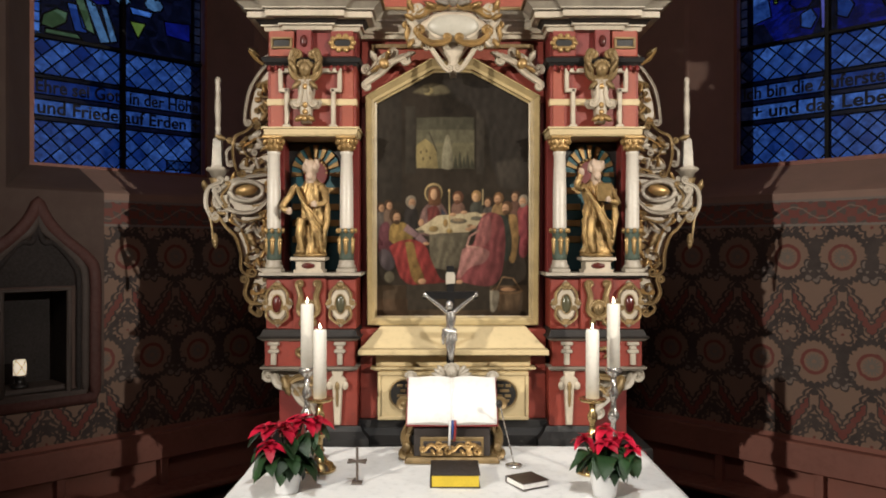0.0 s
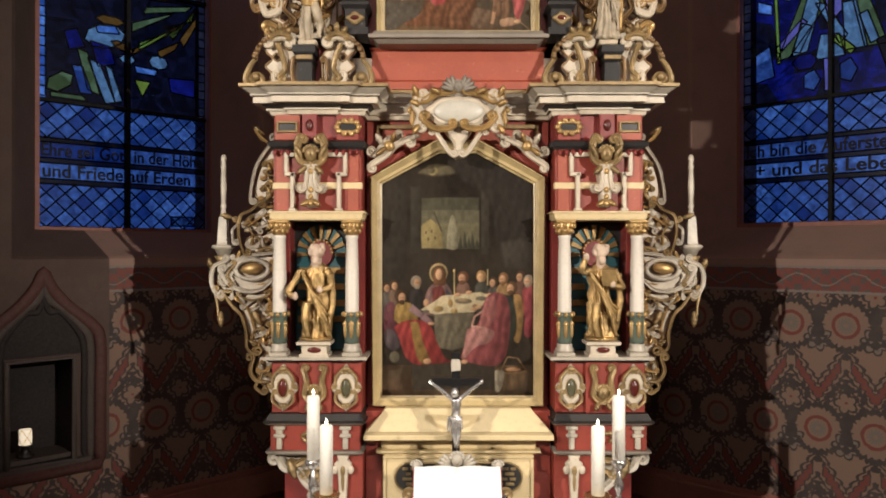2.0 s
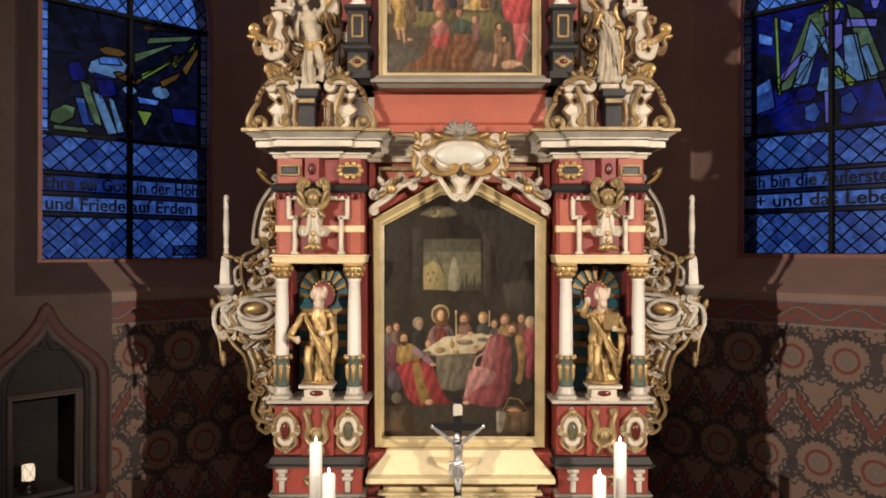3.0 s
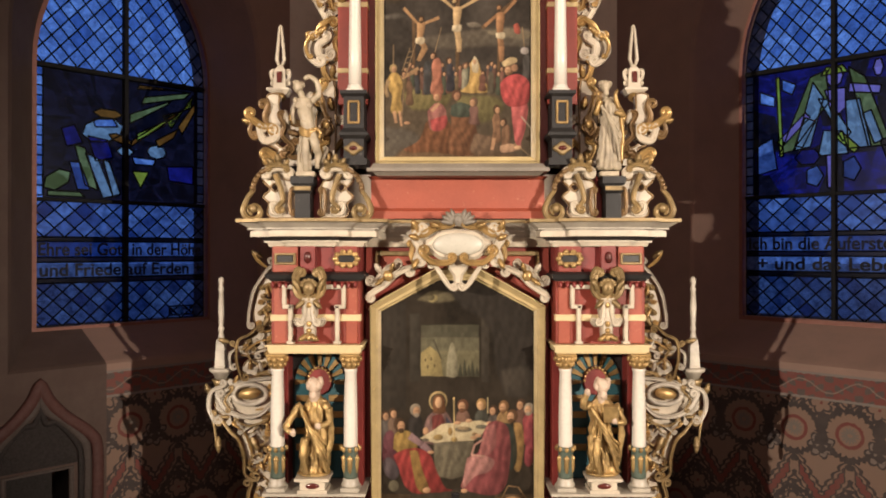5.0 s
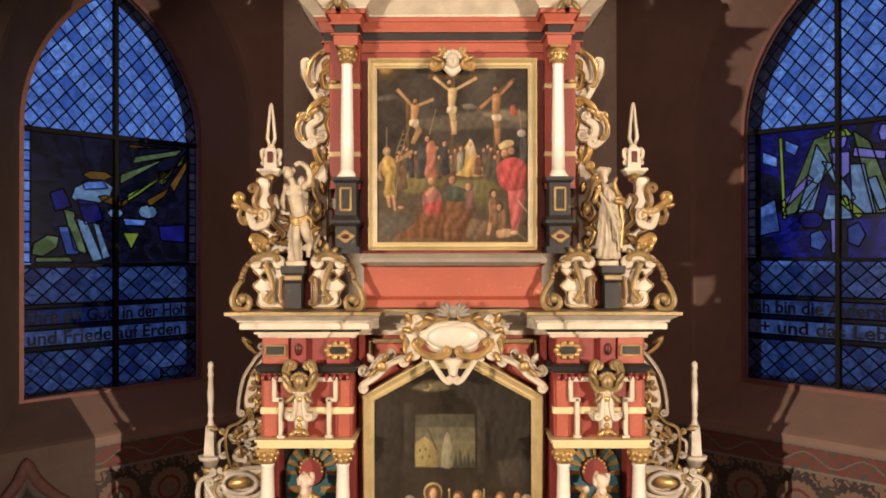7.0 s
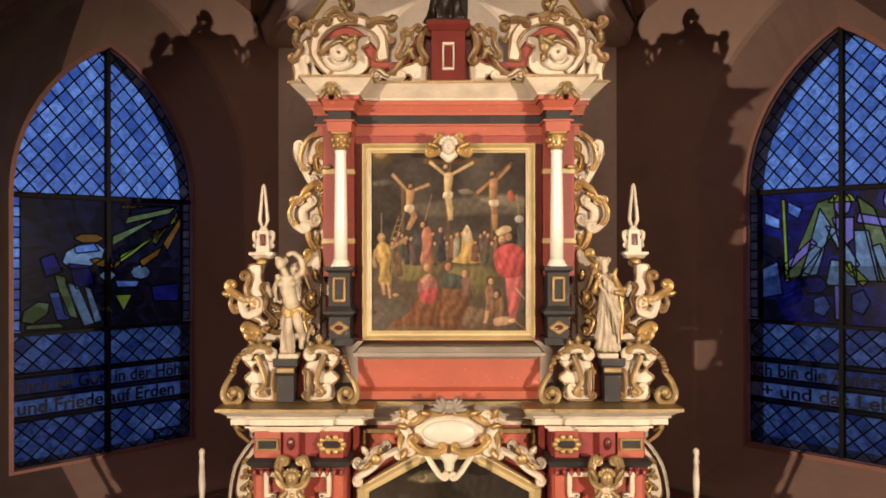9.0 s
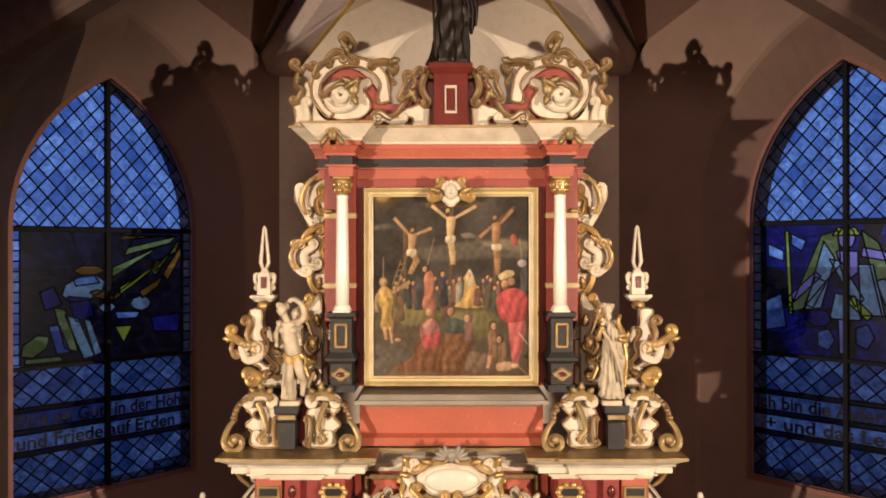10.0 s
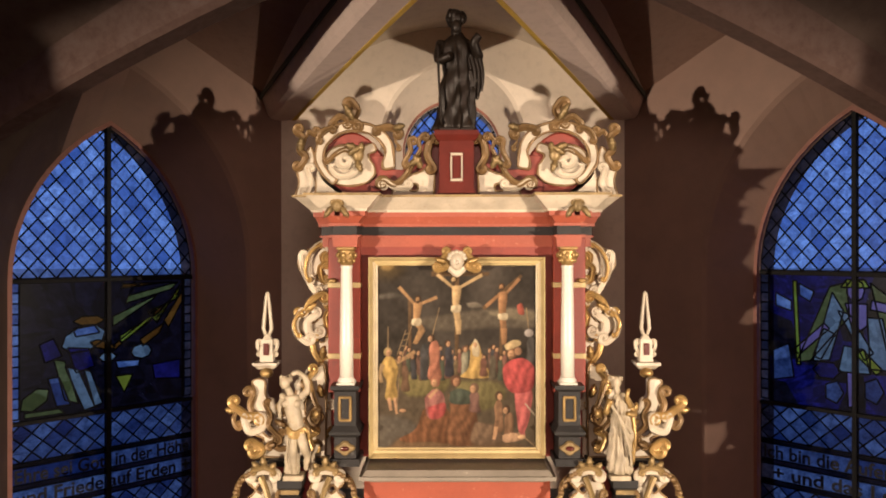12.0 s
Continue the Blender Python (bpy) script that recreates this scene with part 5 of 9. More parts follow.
def carve(s):
    c = Carver(s)
    # lower wing: an upper and a lower openwork board with bands, volutes and a gilt boss
    white, gold, dull, silver, worn = pieces(), pieces(), pieces(), pieces(), pieces()
    c.fret(white, worn, [(1.10, 3.14), (1.19, 3.13), (1.25, 3.02), (1.285, 2.88), (1.26, 2.80), (1.20, 2.785), (1.14, 2.81), (1.10, 2.86)], [[(1.165, 3.03), (1.205, 3.0), (1.195, 2.93), (1.155, 2.96)], [(1.16, 2.86), (1.20, 2.85), (1.18, 2.82), (1.15, 2.835)]], 4.655, 4.72)
    c.fret(white, worn, [(1.10, 2.80), (1.15, 2.765), (1.24, 2.755), (1.33, 2.70), (1.365, 2.62), (1.31, 2.605), (1.24, 2.64), (1.17, 2.655), (1.10, 2.63)], [[(1.26, 2.71), (1.30, 2.69), (1.29, 2.66), (1.25, 2.68)]], 4.66, 4.72)
    c.fret(white, worn, [(1.10, 2.58), (1.16, 2.605), (1.24, 2.585), (1.33, 2.565), (1.345, 2.48), (1.26, 2.46), (1.10, 2.46)], [[(1.20, 2.555), (1.25, 2.55), (1.23, 2.50), (1.18, 2.51)]], 4.66, 4.72)
    c.fret(white, worn, [(1.10, 2.50), (1.30, 2.47), (1.44, 2.43), (1.53, 2.36), (1.50, 2.24), (1.38, 2.17), (1.35, 2.04), (1.31, 1.92), (1.24, 1.85), (1.10, 1.85)], [[(1.18, 2.20), (1.24, 2.18), (1.22, 2.12), (1.17, 2.13)], [(1.19, 2.03), (1.24, 2.02), (1.23, 1.95), (1.18, 1.96)]], 4.66, 4.73)
    c.fret(white, worn, [(1.10, 1.84), (1.24, 1.83), (1.28, 1.72), (1.24, 1.63), (1.16, 1.60), (1.10, 1.62)], [[(1.17, 1.76), (1.21, 1.75), (1.20, 1.69), (1.16, 1.70)]], 4.67, 4.73)
    wing = part("wing", white, WHITE, altar, "white openwork side wing with gilt scrolls")
    # small curls, leaves and beads scattered over the boards
    rng = random.Random(17)
    for d, z in ((1.15, 3.10), (1.20, 3.05), (1.16, 3.0), (1.22, 2.90), (1.14, 2.88), (1.19, 2.83), (1.16, 2.74), (1.24, 2.71), (1.30, 2.67), (1.15, 2.66), (1.15, 2.53), (1.22, 2.50), (1.30, 2.51), (1.16, 2.44), (1.40, 2.42), (1.18, 2.24), (1.42, 2.22), (1.17, 2.13), (1.25, 2.13), (1.33, 2.14), (1.18, 2.0), (1.24, 1.95), (1.17, 1.89), (1.26, 1.88), (1.17, 1.78), (1.23, 1.72), (1.17, 1.66)):
        a, e = rng.uniform(0, 360), rng.choice((-1, 1))
        c.leaf(rng.choice((gold, dull, silver)), d, 4.645, z, a, rng.uniform(0.05, 0.08), 0.016, 2)
        u, v = 0.03 * math.cos(radians(a + 90)), 0.03 * math.sin(radians(a + 90))
        c.roll(rng.choice((dull, gold, silver)), 4.64, [(d - u, z - v), (d + 0.3 * v, z), (d + u, z + v)], 0.007, (0.013, e), (0.011, -e))
    for pts, y, r, f, g, bm in (
        ([(1.15, 3.18), (1.20, 3.13), (1.27, 3.02), (1.30, 2.90), (1.31, 2.80)], 4.63, 0.020, (0.03, -1), (0.025, -1), silver),
        ([(1.28, 3.25), (1.24, 3.20), (1.19, 3.16)], 4.62, 0.022, None, None, gold),
        ([(1.25, 2.79), (1.30, 2.74), (1.37, 2.70), (1.38, 2.58), (1.35, 2.47)], 4.62, 0.017, (0.03, 1), (0.03, -1), dull),
        ([(1.12, 2.98), (1.17, 2.92), (1.20, 2.84)], 4.63, 0.014, (0.028, 1), (0.022, -1), dull),
        ([(1.13, 2.78), (1.20, 2.76), (1.25, 2.80)], 4.63, 0.014, (0.025, -1), (0.02, 1), gold),
        ([(1.14, 3.07), (1.19, 3.02), (1.22, 2.94)], 4.64, 0.010, (0.02, -1), (0.02, 1), gold),
        ([(1.14, 2.58), (1.18, 2.64), (1.25, 2.63)], 4.63, 0.014, (0.03, -1), (0.026, -1), silver),
        ([(1.22, 2.54), (1.29, 2.58), (1.33, 2.64), (1.41, 2.67)], 4.63, 0.012, (0.022, -1), (0.02, 1), dull),
        ([(1.13, 2.47), (1.25, 2.46), (1.36, 2.44), (1.46, 2.38), (1.50, 2.30)], 4.63, 0.022, (0.03, 1), (0.035, -1), silver),
        ([(1.17, 2.30), (1.24, 2.24), (1.34, 2.23), (1.44, 2.27), (1.50, 2.36)], 4.62, 0.026, (0.03, 1), (0.03, 1), silver),
        ([(1.14, 2.36), (1.17, 2.29), (1.26, 2.27)], 4.62, 0.015, (0.025, -1), None, gold),
        ([(1.46, 2.42), (1.54, 2.38), (1.555, 2.28), (1.52, 2.20)], 4.63, 0.024, (0.022, -1), (0.03, -1), silver),
        ([(1.54, 2.24), (1.52, 2.16), (1.51, 2.06)], 4.63, 0.016, (0.02, 1), None, dull),
        ([(1.47, 2.20), (1.42, 2.13), (1.37, 2.08), (1.335, 1.97), (1.33, 1.87), (1.28, 1.83)], 4.63, 0.019, (0.028, -1), (0.035, -1), dull),
        ([(1.40, 2.17), (1.34, 2.13), (1.30, 2.04), (1.28, 1.94)], 4.64, 0.013, (0.02, 1), (0.02, 1), gold),
        ([(1.15, 2.16), (1.23, 2.18), (1.28, 2.11), (1.23, 2.05), (1.19, 2.08)], 4.63, 0.011, None, (0.022, -1), dull),
        ([(1.14, 2.02), (1.19, 1.98), (1.17, 1.92), (1.22, 1.89)], 4.64, 0.013, (0.02, -1), (0.02, 1), silver),
        ([(1.29, 1.80), (1.31, 1.72), (1.27, 1.66), (1.20, 1.66)], 4.64, 0.024, (0.03, -1), (0.03, -1), dull),
        ([(1.23, 1.76), (1.25, 1.68), (1.28, 1.62), (1.24, 1.58)], 4.65, 0.020, (0.02, -1), (0.028, -1), dull),
        ([(1.12, 2.72), (1.18, 2.71), (1.25, 2.69), (1.31, 2.65)], 4.63, 0.013, (0.025, 1), (0.022, 1), gold),
        ([(1.13, 3.02), (1.16, 2.96), (1.22, 2.97)], 4.63, 0.011, (0.02, -1), (0.016, 1), dull),
        ([(1.36, 2.66), (1.42, 2.62), (1.42, 2.54)], 4.63, 0.016, (0.02, 1), (0.026, -1), silver),
        ([(1.20, 2.20), (1.30, 2.17), (1.38, 2.20)], 4.62, 0.012, (0.022, -1), (0.02, 1), dull),
        ([(1.12, 2.22), (1.17, 2.20), (1.20, 2.13)], 4.63, 0.013, (0.02, 1), (0.022, -1), gold),
        ([(1.40, 2.40), (1.45, 2.33), (1.42, 2.28)], 4.61, 0.012, (0.018, -1), (0.018, 1), dull),
        ([(1.24, 2.00), (1.29, 1.97), (1.30, 1.90)], 4.63, 0.011, (0.018, 1), (0.018, -1), dull),
        ([(1.13, 1.80), (1.20, 1.76), (1.22, 1.68), (1.14, 1.62)], 4.66, 0.02, (0.02, 1), (0.02, -1), silver),
    ):
        c.roll(bm, y, pts, r * 0.45, f and (f[0] * 0.85, f[1]), g and (g[0] * 0.85, g[1]))
    for d, z, a, l, w in ((1.50, 2.10, 265, 0.10, 0.022), (1.43, 2.69, 20, 0.07, 0.02), (1.30, 2.12, 240, 0.13, 0.03), (1.22, 3.22, 35, 0.08, 0.02), (1.16, 2.88, 300, 0.1, 0.026), (1.55, 2.36, 75, 0.08, 0.022)):
        c.leaf(dull, d, 4.64, z, a, l, w)
    c.knob(gold, 1.30, 4.63, 2.37, 0.072, 0.03, 0.036, 0.15)
    shards("silver_scroll", silver, SILVER, wing, "greyish silvered scroll")
    shards("gilt_scroll", gold, GOLD, wing, "gilt scroll")
    shards("worn_scroll", dull, OLD_GOLD, wing, "worn gilt scroll or leaf")
    shards("worn_edge", worn, BROWN_GILT, wing, "brown worn gilt edge")
    line = [Vector((s * (1.30 + 0.105 * math.cos(2 * math.pi * i / 28)), 4.635, 2.365 + 0.062 * math.sin(2 * math.pi * i / 28))) for i in range(29)]
    part("boss_rim", tube(pieces(), line, [0.016] * 29, 1.2, 8), SILVER, wing)
    # spire on its bracket
    bm = lathe(pieces(), s * 1.50, 4.70, [(2.44, 0.03), (2.49, 0.055), (2.502, 0.075), (2.515, 0.078), (2.522, 0.06)], 8)
    spire = part("spire", bm, SILVER, altar, "silvered turned spire on a bracket")
    bm = box(pieces(), s * 1.50 - 0.035, s * 1.50 + 0.035, 4.665, 4.735, 2.52, 2.535)
    frustum(bm, s * 1.50 - 0.024, s * 1.50 + 0.024, 4.676, 4.724, 2.535, 2.70, 0.008, 0.0)
    lathe(bm, s * 1.50, 4.70, [(2.70, 0.028), (2.71, 0.02), (2.75, 0.013), (2.77, 0.020), (2.785, 0.014), (2.90, 0.020), (3.0, 0.014), (3.02, 0.019), (3.04, 0.013), (3.07, 0.019), (3.09, 0.016), (3.10, 0.006)], 12)
    part("spire_shaft", bm, SILVER, spire)
    bm = lathe(pieces(), s * 1.50, 4.70, [(2.34, 0.025), (2.38, 0.05), (2.42, 0.045), (2.45, 0.06)], 10)
    part("bracket_leaf", bm, OLD_GOLD, spire)
    # pedestal cartouches with a gilt mask between
    shield(s * 1.03, 4.315, 1.678, 0.072, 0.112, RUBY), shield(s * 0.66, 4.315, 1.678, 0.072, 0.112, OLIVE)
    bm = face_mask(pieces(), s * 0.845, 4.285, 1.655, 0.042)
    for e in (-1, 1):
        scroll(bm, 4.285, [(s * 0.845 + e * 0.02, 1.60), (s * 0.845 + e * 0.055, 1.64), (s * 0.845 + e * 0.045, 1.72), (s * 0.845 + e * 0.065, 1.79)], 0.014, (0.02, -e), (0.016, e))
        leaf(bm, s * 0.845 + e * 0.02, 4.285, 1.60, 270 + e * 30, 0.06, 0.02)
    part("gilt_mask", bm, OLD_GOLD, altar, "worn gilt mask with scrolls")
    # small pilasters on the band and the herm on the lower pedestal
    for d in (1.045, 0.66):
        bm = box(pieces(), s * d - 0.016, s * d + 0.016, 4.262, 4.29, 1.325, 1.395)
        box(bm, s * d - 0.032, s * d + 0.032, 4.258, 4.29, 1.395, 1.415), box(bm, s * d - 0.02, s * d + 0.02, 4.262, 4.29, 1.415, 1.44), box(bm, s * d - 0.034, s * d + 0.034, 4.256, 4.29, 1.44, 1.46)
        part("small_pilaster", bm, SILVER, altar, "greyish small pilaster")
    bm = pieces()
    for i, (d, z, a) in enumerate(((0.92, 1.40, 150), (0.92, 1.40, 215), (0.84, 1.41, 20), (0.80, 1.39, 320))):
        c.leaf(bm, d, 4.28, z, a, 0.06, 0.016, 2)
    shards("band_leaf", bm, OLD_GOLD, altar)
    x = s * 0.675
    bm = plate(pieces(), [(x - 0.018, 0.975), (x + 0.018, 0.975), (x + 0.03, 1.20), (x + 0.05, 1.22), (x + 0.05, 1.24), (x + 0.028, 1.26), (x + 0.034, 1.288), (x - 0.034, 1.288), (x - 0.028, 1.26), (x - 0.05, 1.24), (x - 0.05, 1.22), (x - 0.03, 1.20)], 4.268, 4.30, 0.006)
    for e in (-1, 1):
        ball(bm, x + e * 0.046, 4.272, 1.205, 0.02, 0.012, 0.026, 10, 6)
    herm = part("pilaster_herm", bm, WHITE, altar, "white tapering pilaster")
    part("gilt_drop", ball(ball(pieces(), x, 4.266, 1.14, 0.009, 0.008, 0.06), x, 4.266, 1.20, 0.014, 0.008, 0.03), OLD_GOLD, herm)
    # corbel under the overhang
    bm, g = pieces(), pieces()
    c.smooth_board(bm, [(0.80, 1.28), (1.08, 1.28), (1.06, 1.22), (0.98, 1.17), (0.92, 1.10), (0.86, 1.05), (0.80, 1.04)], 4.36, 4.44)
    c.roll(bm, 4.34, [(1.06, 1.26), (1.03, 1.20), (0.95, 1.18), (0.90, 1.11), (0.84, 1.06)], 0.022, (0.03, -1), (0.03, 1))
    c.roll(g, 4.33, [(0.84, 1.25), (0.92, 1.24), (0.97, 1.21)], 0.016, (0.028, 1), (0.022, 1))
    c.roll(g, 4.33, [(0.83, 1.16), (0.87, 1.18), (0.90, 1.15)], 0.012, (0.02, 1), (0.02, 1))
    c.leaf(g, 1.0, 4.33, 1.25, 250, 0.12, 0.03)
    corbel = part("corbel", bm, SILVER, altar, "carved scroll corbel")
    shards("gilt_scroll", g, OLD_GOLD, corbel)
    # winged mask herm on the frieze
    x = s * 0.865
    bm = face_mask(pieces(), x, 4.28, 3.05, 0.045)
    mask = part("mask", bm, OLD_GOLD, altar, "winged mask with gilt curls")
    g = pieces()
    for e in (-1, 1):
        scroll(g, 4.295, [(x + e * 0.03, 2.985), (x + e * 0.07, 3.02), (x + e * 0.078, 3.08), (x + e * 0.062, 3.14)], 0.016, (0.018, -e), (0.018, e))
        scroll(g, 4.29, [(x + e * 0.05, 3.07), (x + e * 0.088, 3.10), (x + e * 0.075, 3.15)], 0.012, None, (0.016, e))
        leaf(g, x + e * 0.045, 4.295, 3.02, 60 if e > 0 else 120, 0.10, 0.02, 2)
        leaf(g, x + e * 0.02, 4.29, 2.985, 270 + e * 45, 0.08, 0.02, 2)
    shards("gilt_feather", g, OLD_GOLD, mask, "gilt curled feather")
    bm = plate(pieces(), [(x - 0.028, 2.74), (x + 0.028, 2.74), (x + 0.036, 2.86), (x + 0.052, 2.97), (x + 0.02, 3.0), (x - 0.02, 3.0), (x - 0.052, 2.97), (x - 0.036, 2.86)], 4.285, 4.37, 0.012)
    for e in (-1, 1):
        scroll(bm, 4.285, [(x + e * 0.03, 2.99), (x + e * 0.022, 2.92), (x + e * 0.035, 2.85)], 0.012, None, (0.016, e))
        scroll(bm, 4.31, [(x + e * 0.03, 2.83), (x + e * 0.07, 2.83), (x + e * 0.085, 2.85)], 0.008, None, (0.012, e))
    part("herm_body", bm, WHITE, mask, "white tapering body")
    g = pieces()
    for z in (2.76, 2.80, 2.84, 2.95):
        ball(g, x, 4.283, z, 0.016, 0.012, 0.018, 8, 6)
    for e in (-1, 1):
        leaf(g, x, 4.29, 2.78, 90 + e * 120, 0.07, 0.02, 2)
    shards("herm_gilding", g, GOLD, mask)
    # rosette row under the frieze ledge
    g = pieces()
    for d in (1.085, 1.045, 1.005, 0.72, 0.68, 0.64, 0.60):
        c.leaf(g, d, 4.335, 3.085, 270, 0.04, 0.016, 2, 0.01)
    shards("leaf", g, DARK_RED, altar)
    # scroll on the shoulder of the lower frame
    w, g = pieces(), pieces()
    c.roll(w, 4.43, [(0.30, 3.16), (0.38, 3.12), (0.44, 3.06), (0.53, 3.0)], 0.017, (0.025, 1), (0.02, -1))
    c.roll(w, 4.44, [(0.36, 3.17), (0.41, 3.165), (0.45, 3.13), (0.50, 3.07)], 0.015, (0.02, -1), (0.028, 1))
    c.leaf(w, 0.46, 4.43, 3.13, 60, 0.07, 0.022), c.leaf(w, 0.30, 4.43, 3.16, 165, 0.08, 0.02)
    c.knob(g, 0.415, 4.41, 3.115, 0.03, 0.02, 0.034, 0.4), c.leaf(g, 0.40, 4.41, 3.14, 110, 0.06, 0.018), c.leaf(g, 0.44, 4.41, 3.10, 320, 0.07, 0.018)
    orn = part("shoulder_scroll", w, WHITE, altar, "white scroll leaning on the frame")
    shards("gilt_leaf", g, GOLD, orn)
    # attic scroll brackets, paired round a dark post
    post = moulding(pieces(), *sorted((s * 0.868, s * 0.958)), 4.34, 4.5, [(3.456, 3.60, 0, 0), (3.60, 3.615, 0.0, 0.015), (3.615, 3.65, 0.005, 0.005), (3.65, 3.66, 0.015, 0.02), (3.66, 3.70, 0.022, 0.022)])
    part("post", post, STONE_GREY, altar, "dark grey statue post")
    part("post_band", box(pieces(), s * 0.913 - 0.05, s * 0.913 + 0.05, 4.33, 4.35, 3.618, 3.645), OLD_GOLD, altar)
    part("post_side", box(pieces(), *sorted((s * 0.80, s * 1.02)), 4.46, 4.6, 3.456, 3.74), DARK_RED, altar)
    part("post_top", box(pieces(), *sorted((s * 0.73, s * 1.13)), 4.44, 4.65, 3.74, 3.775), STONE_GREY, altar)
    for e in (1, -1):
        w, g, h = pieces(), pieces(), pieces()
        q = lambda d, z: (0.885 + e * (d - 0.885), z)
        c.fret(w, h, [q(*p) for p in ((0.962, 3.458), (1.09, 3.458), (1.128, 3.49), (1.115, 3.54), (1.15, 3.585), (1.11, 3.63), (1.155, 3.685), (1.10, 3.73), (1.02, 3.74), (1.025, 3.69), (0.965, 3.655))],
               [[q(*p) for p in ((1.085, 3.665), (1.105, 3.64), (1.08, 3.615), (1.06, 3.64))]], 4.37, 4.43)
        # the scaly arm that rolls out into a gilt volute
        c.roll(h, 4.345, [q(1.10, 3.735), q(1.165, 3.715), q(1.20, 3.66), q(1.205, 3.61)], 0.012, (0.02, -e), None, taper=(0.7, 1.0, 0.9))
        c.roll(g, 4.335, [q(1.205, 3.615), q(1.235, 3.575), q(1.258, 3.52)], 0.014, None, (0.062, -e), taper=(0.7, 1.0, 0.8))
        c.knob(g, q(1.197, 0)[0], 4.325, 3.512, 0.024, 0.024, 0.026)
        for k in range(5):
            c.knob(h, q(1.13 + 0.019 * k, 0)[0], 4.325, 3.737 - 0.005 * k * k - 0.006 * k, 0.016, 0.014, 0.014)
        # gilt leaf that falls over the board, crest and small curls
        c.roll(g, 4.345, [q(1.075, 3.715), q(1.045, 3.64), q(1.03, 3.565), q(1.06, 3.525)], 0.011, None, (0.024, -e), taper=(1.2, 1.0, 0.55))
        c.roll(w, 4.35, [q(1.10, 3.53), q(1.09, 3.49), q(1.05, 3.48)], 0.010, (0.02, e), (0.018, -e))
        c.roll(h, 4.35, [q(0.985, 3.62), q(0.99, 3.55), q(0.985, 3.49)], 0.009, (0.018, e), (0.02, -e))
        c.roll(w, 4.34, [q(0.99, 3.735), q(1.05, 3.755), q(1.13, 3.735)], 0.020, (0.020, e), (0.020, -e))
        c.roll(g, 4.325, [q(1.0, 3.752), q(1.05, 3.768), q(1.11, 3.755)], 0.011, (0.012, e), (0.012, -e))
        for d, z, a, l in ((1.05, 3.765, 85, 0.07), (1.075, 3.76, 50, 0.06), (1.02, 3.755, 125, 0.055)):
            c.leaf(g, q(d, 0)[0], 4.335, z, a if e > 0 else 180 - a, l, 0.022)
        orn = part("scroll_bracket", w, WHITE, altar, "white scroll bracket with gilt volutes")
        shards("gilt_volute", g, OLD_GOLD, orn, "worn gilt volute")
        shards("worn_edge", h, BROWN_GILT, orn, "brown worn gilt edge")
    # obelisk console: a pierced white board with gilt curls and a claw of leaves
    w, g, h = pieces(), pieces(), pieces()
    c.fret(w, h, [(0.745, 3.78), (1.09, 3.78), (1.13, 3.83), (1.095, 3.88), (1.15, 3.91), (1.175, 3.97), (1.12, 4.01), (1.155, 4.06), (1.14, 4.13), (1.16, 4.21), (1.09, 4.215), (1.085, 4.13), (1.045, 4.07), (1.0, 4.03), (0.955, 4.06), (0.92, 4.12), (0.90, 4.20), (0.865, 4.19), (0.85, 4.25), (0.79, 4.29), (0.745, 4.26)],
           [[(0.82, 4.14), (0.86, 4.09), (0.85, 4.0), (0.80, 4.06)], [(0.79, 3.88), (0.825, 3.86), (0.80, 3.825), (0.765, 3.85)], [(1.07, 3.95), (1.10, 3.92), (1.06, 3.89), (1.03, 3.92)], [(0.91, 3.95), (0.94, 3.90), (0.90, 3.86), (0.88, 3.90)]], 4.50, 4.56)
    for pts, r, f, k, bm, y in (
        ([(1.15, 4.14), (1.17, 4.08), (1.15, 4.02)], 0.013, (0.03, -1), (0.02, 1), h, 4.48),
        ([(1.12, 4.02), (1.18, 4.02), (1.23, 4.05), (1.27, 4.08)], 0.018, (0.025, 1), (0.025, 1), g, 4.475),
        ([(1.24, 4.05), (1.26, 4.0), (1.245, 3.96)], 0.014, None, (0.02, -1), h, 4.475),
        ([(1.20, 4.0), (1.17, 3.93), (1.10, 3.95), (1.09, 4.0)], 0.018, (0.02, 1), (0.022, -1), w, 4.475),
        ([(1.08, 4.08), (1.05, 4.02), (1.06, 3.96), (1.0, 3.90)], 0.013, (0.02, 1), (0.024, 1), h, 4.475),
        ([(1.15, 3.87), (1.10, 3.83), (1.12, 3.80)], 0.018, (0.025, -1), (0.03, 1), g, 4.475),
        ([(0.83, 4.20), (0.81, 4.12), (0.785, 4.06)], 0.016, (0.022, -1), None, h, 4.475),
        ([(0.80, 4.06), (0.83, 4.01), (0.80, 3.97), (0.765, 4.0)], 0.014, (0.018, 1), (0.02, -1), h, 4.475),
        ([(0.79, 3.92), (0.83, 3.895), (0.81, 3.83)], 0.011, (0.022, -1), (0.02, -1), g, 4.475),
        ([(0.86, 3.98), (0.83, 3.94), (0.86, 3.90)], 0.010, (0.018, 1), (0.018, 1), h, 4.475),
        ([(0.96, 4.04), (0.94, 3.98), (0.97, 3.92)], 0.011, (0.018, -1), (0.018, 1), h, 4.475),
        ([(1.04, 3.86), (1.0, 3.83), (0.94, 3.84)], 0.013, (0.02, -1), (0.02, 1), h, 4.475),
        ([(0.80, 4.27), (0.84, 4.22), (0.83, 4.17)], 0.014, (0.02, -1), (0.018, 1), g, 4.475),
    ):
        c.roll(bm, y, pts, r, f, k)
    c.knob(g, 1.115, 4.65, 4.23, 0.04, 0.04, 0.03), c.knob(g, 0.80, 4.47, 4.03, 0.022, 0.02, 0.026)
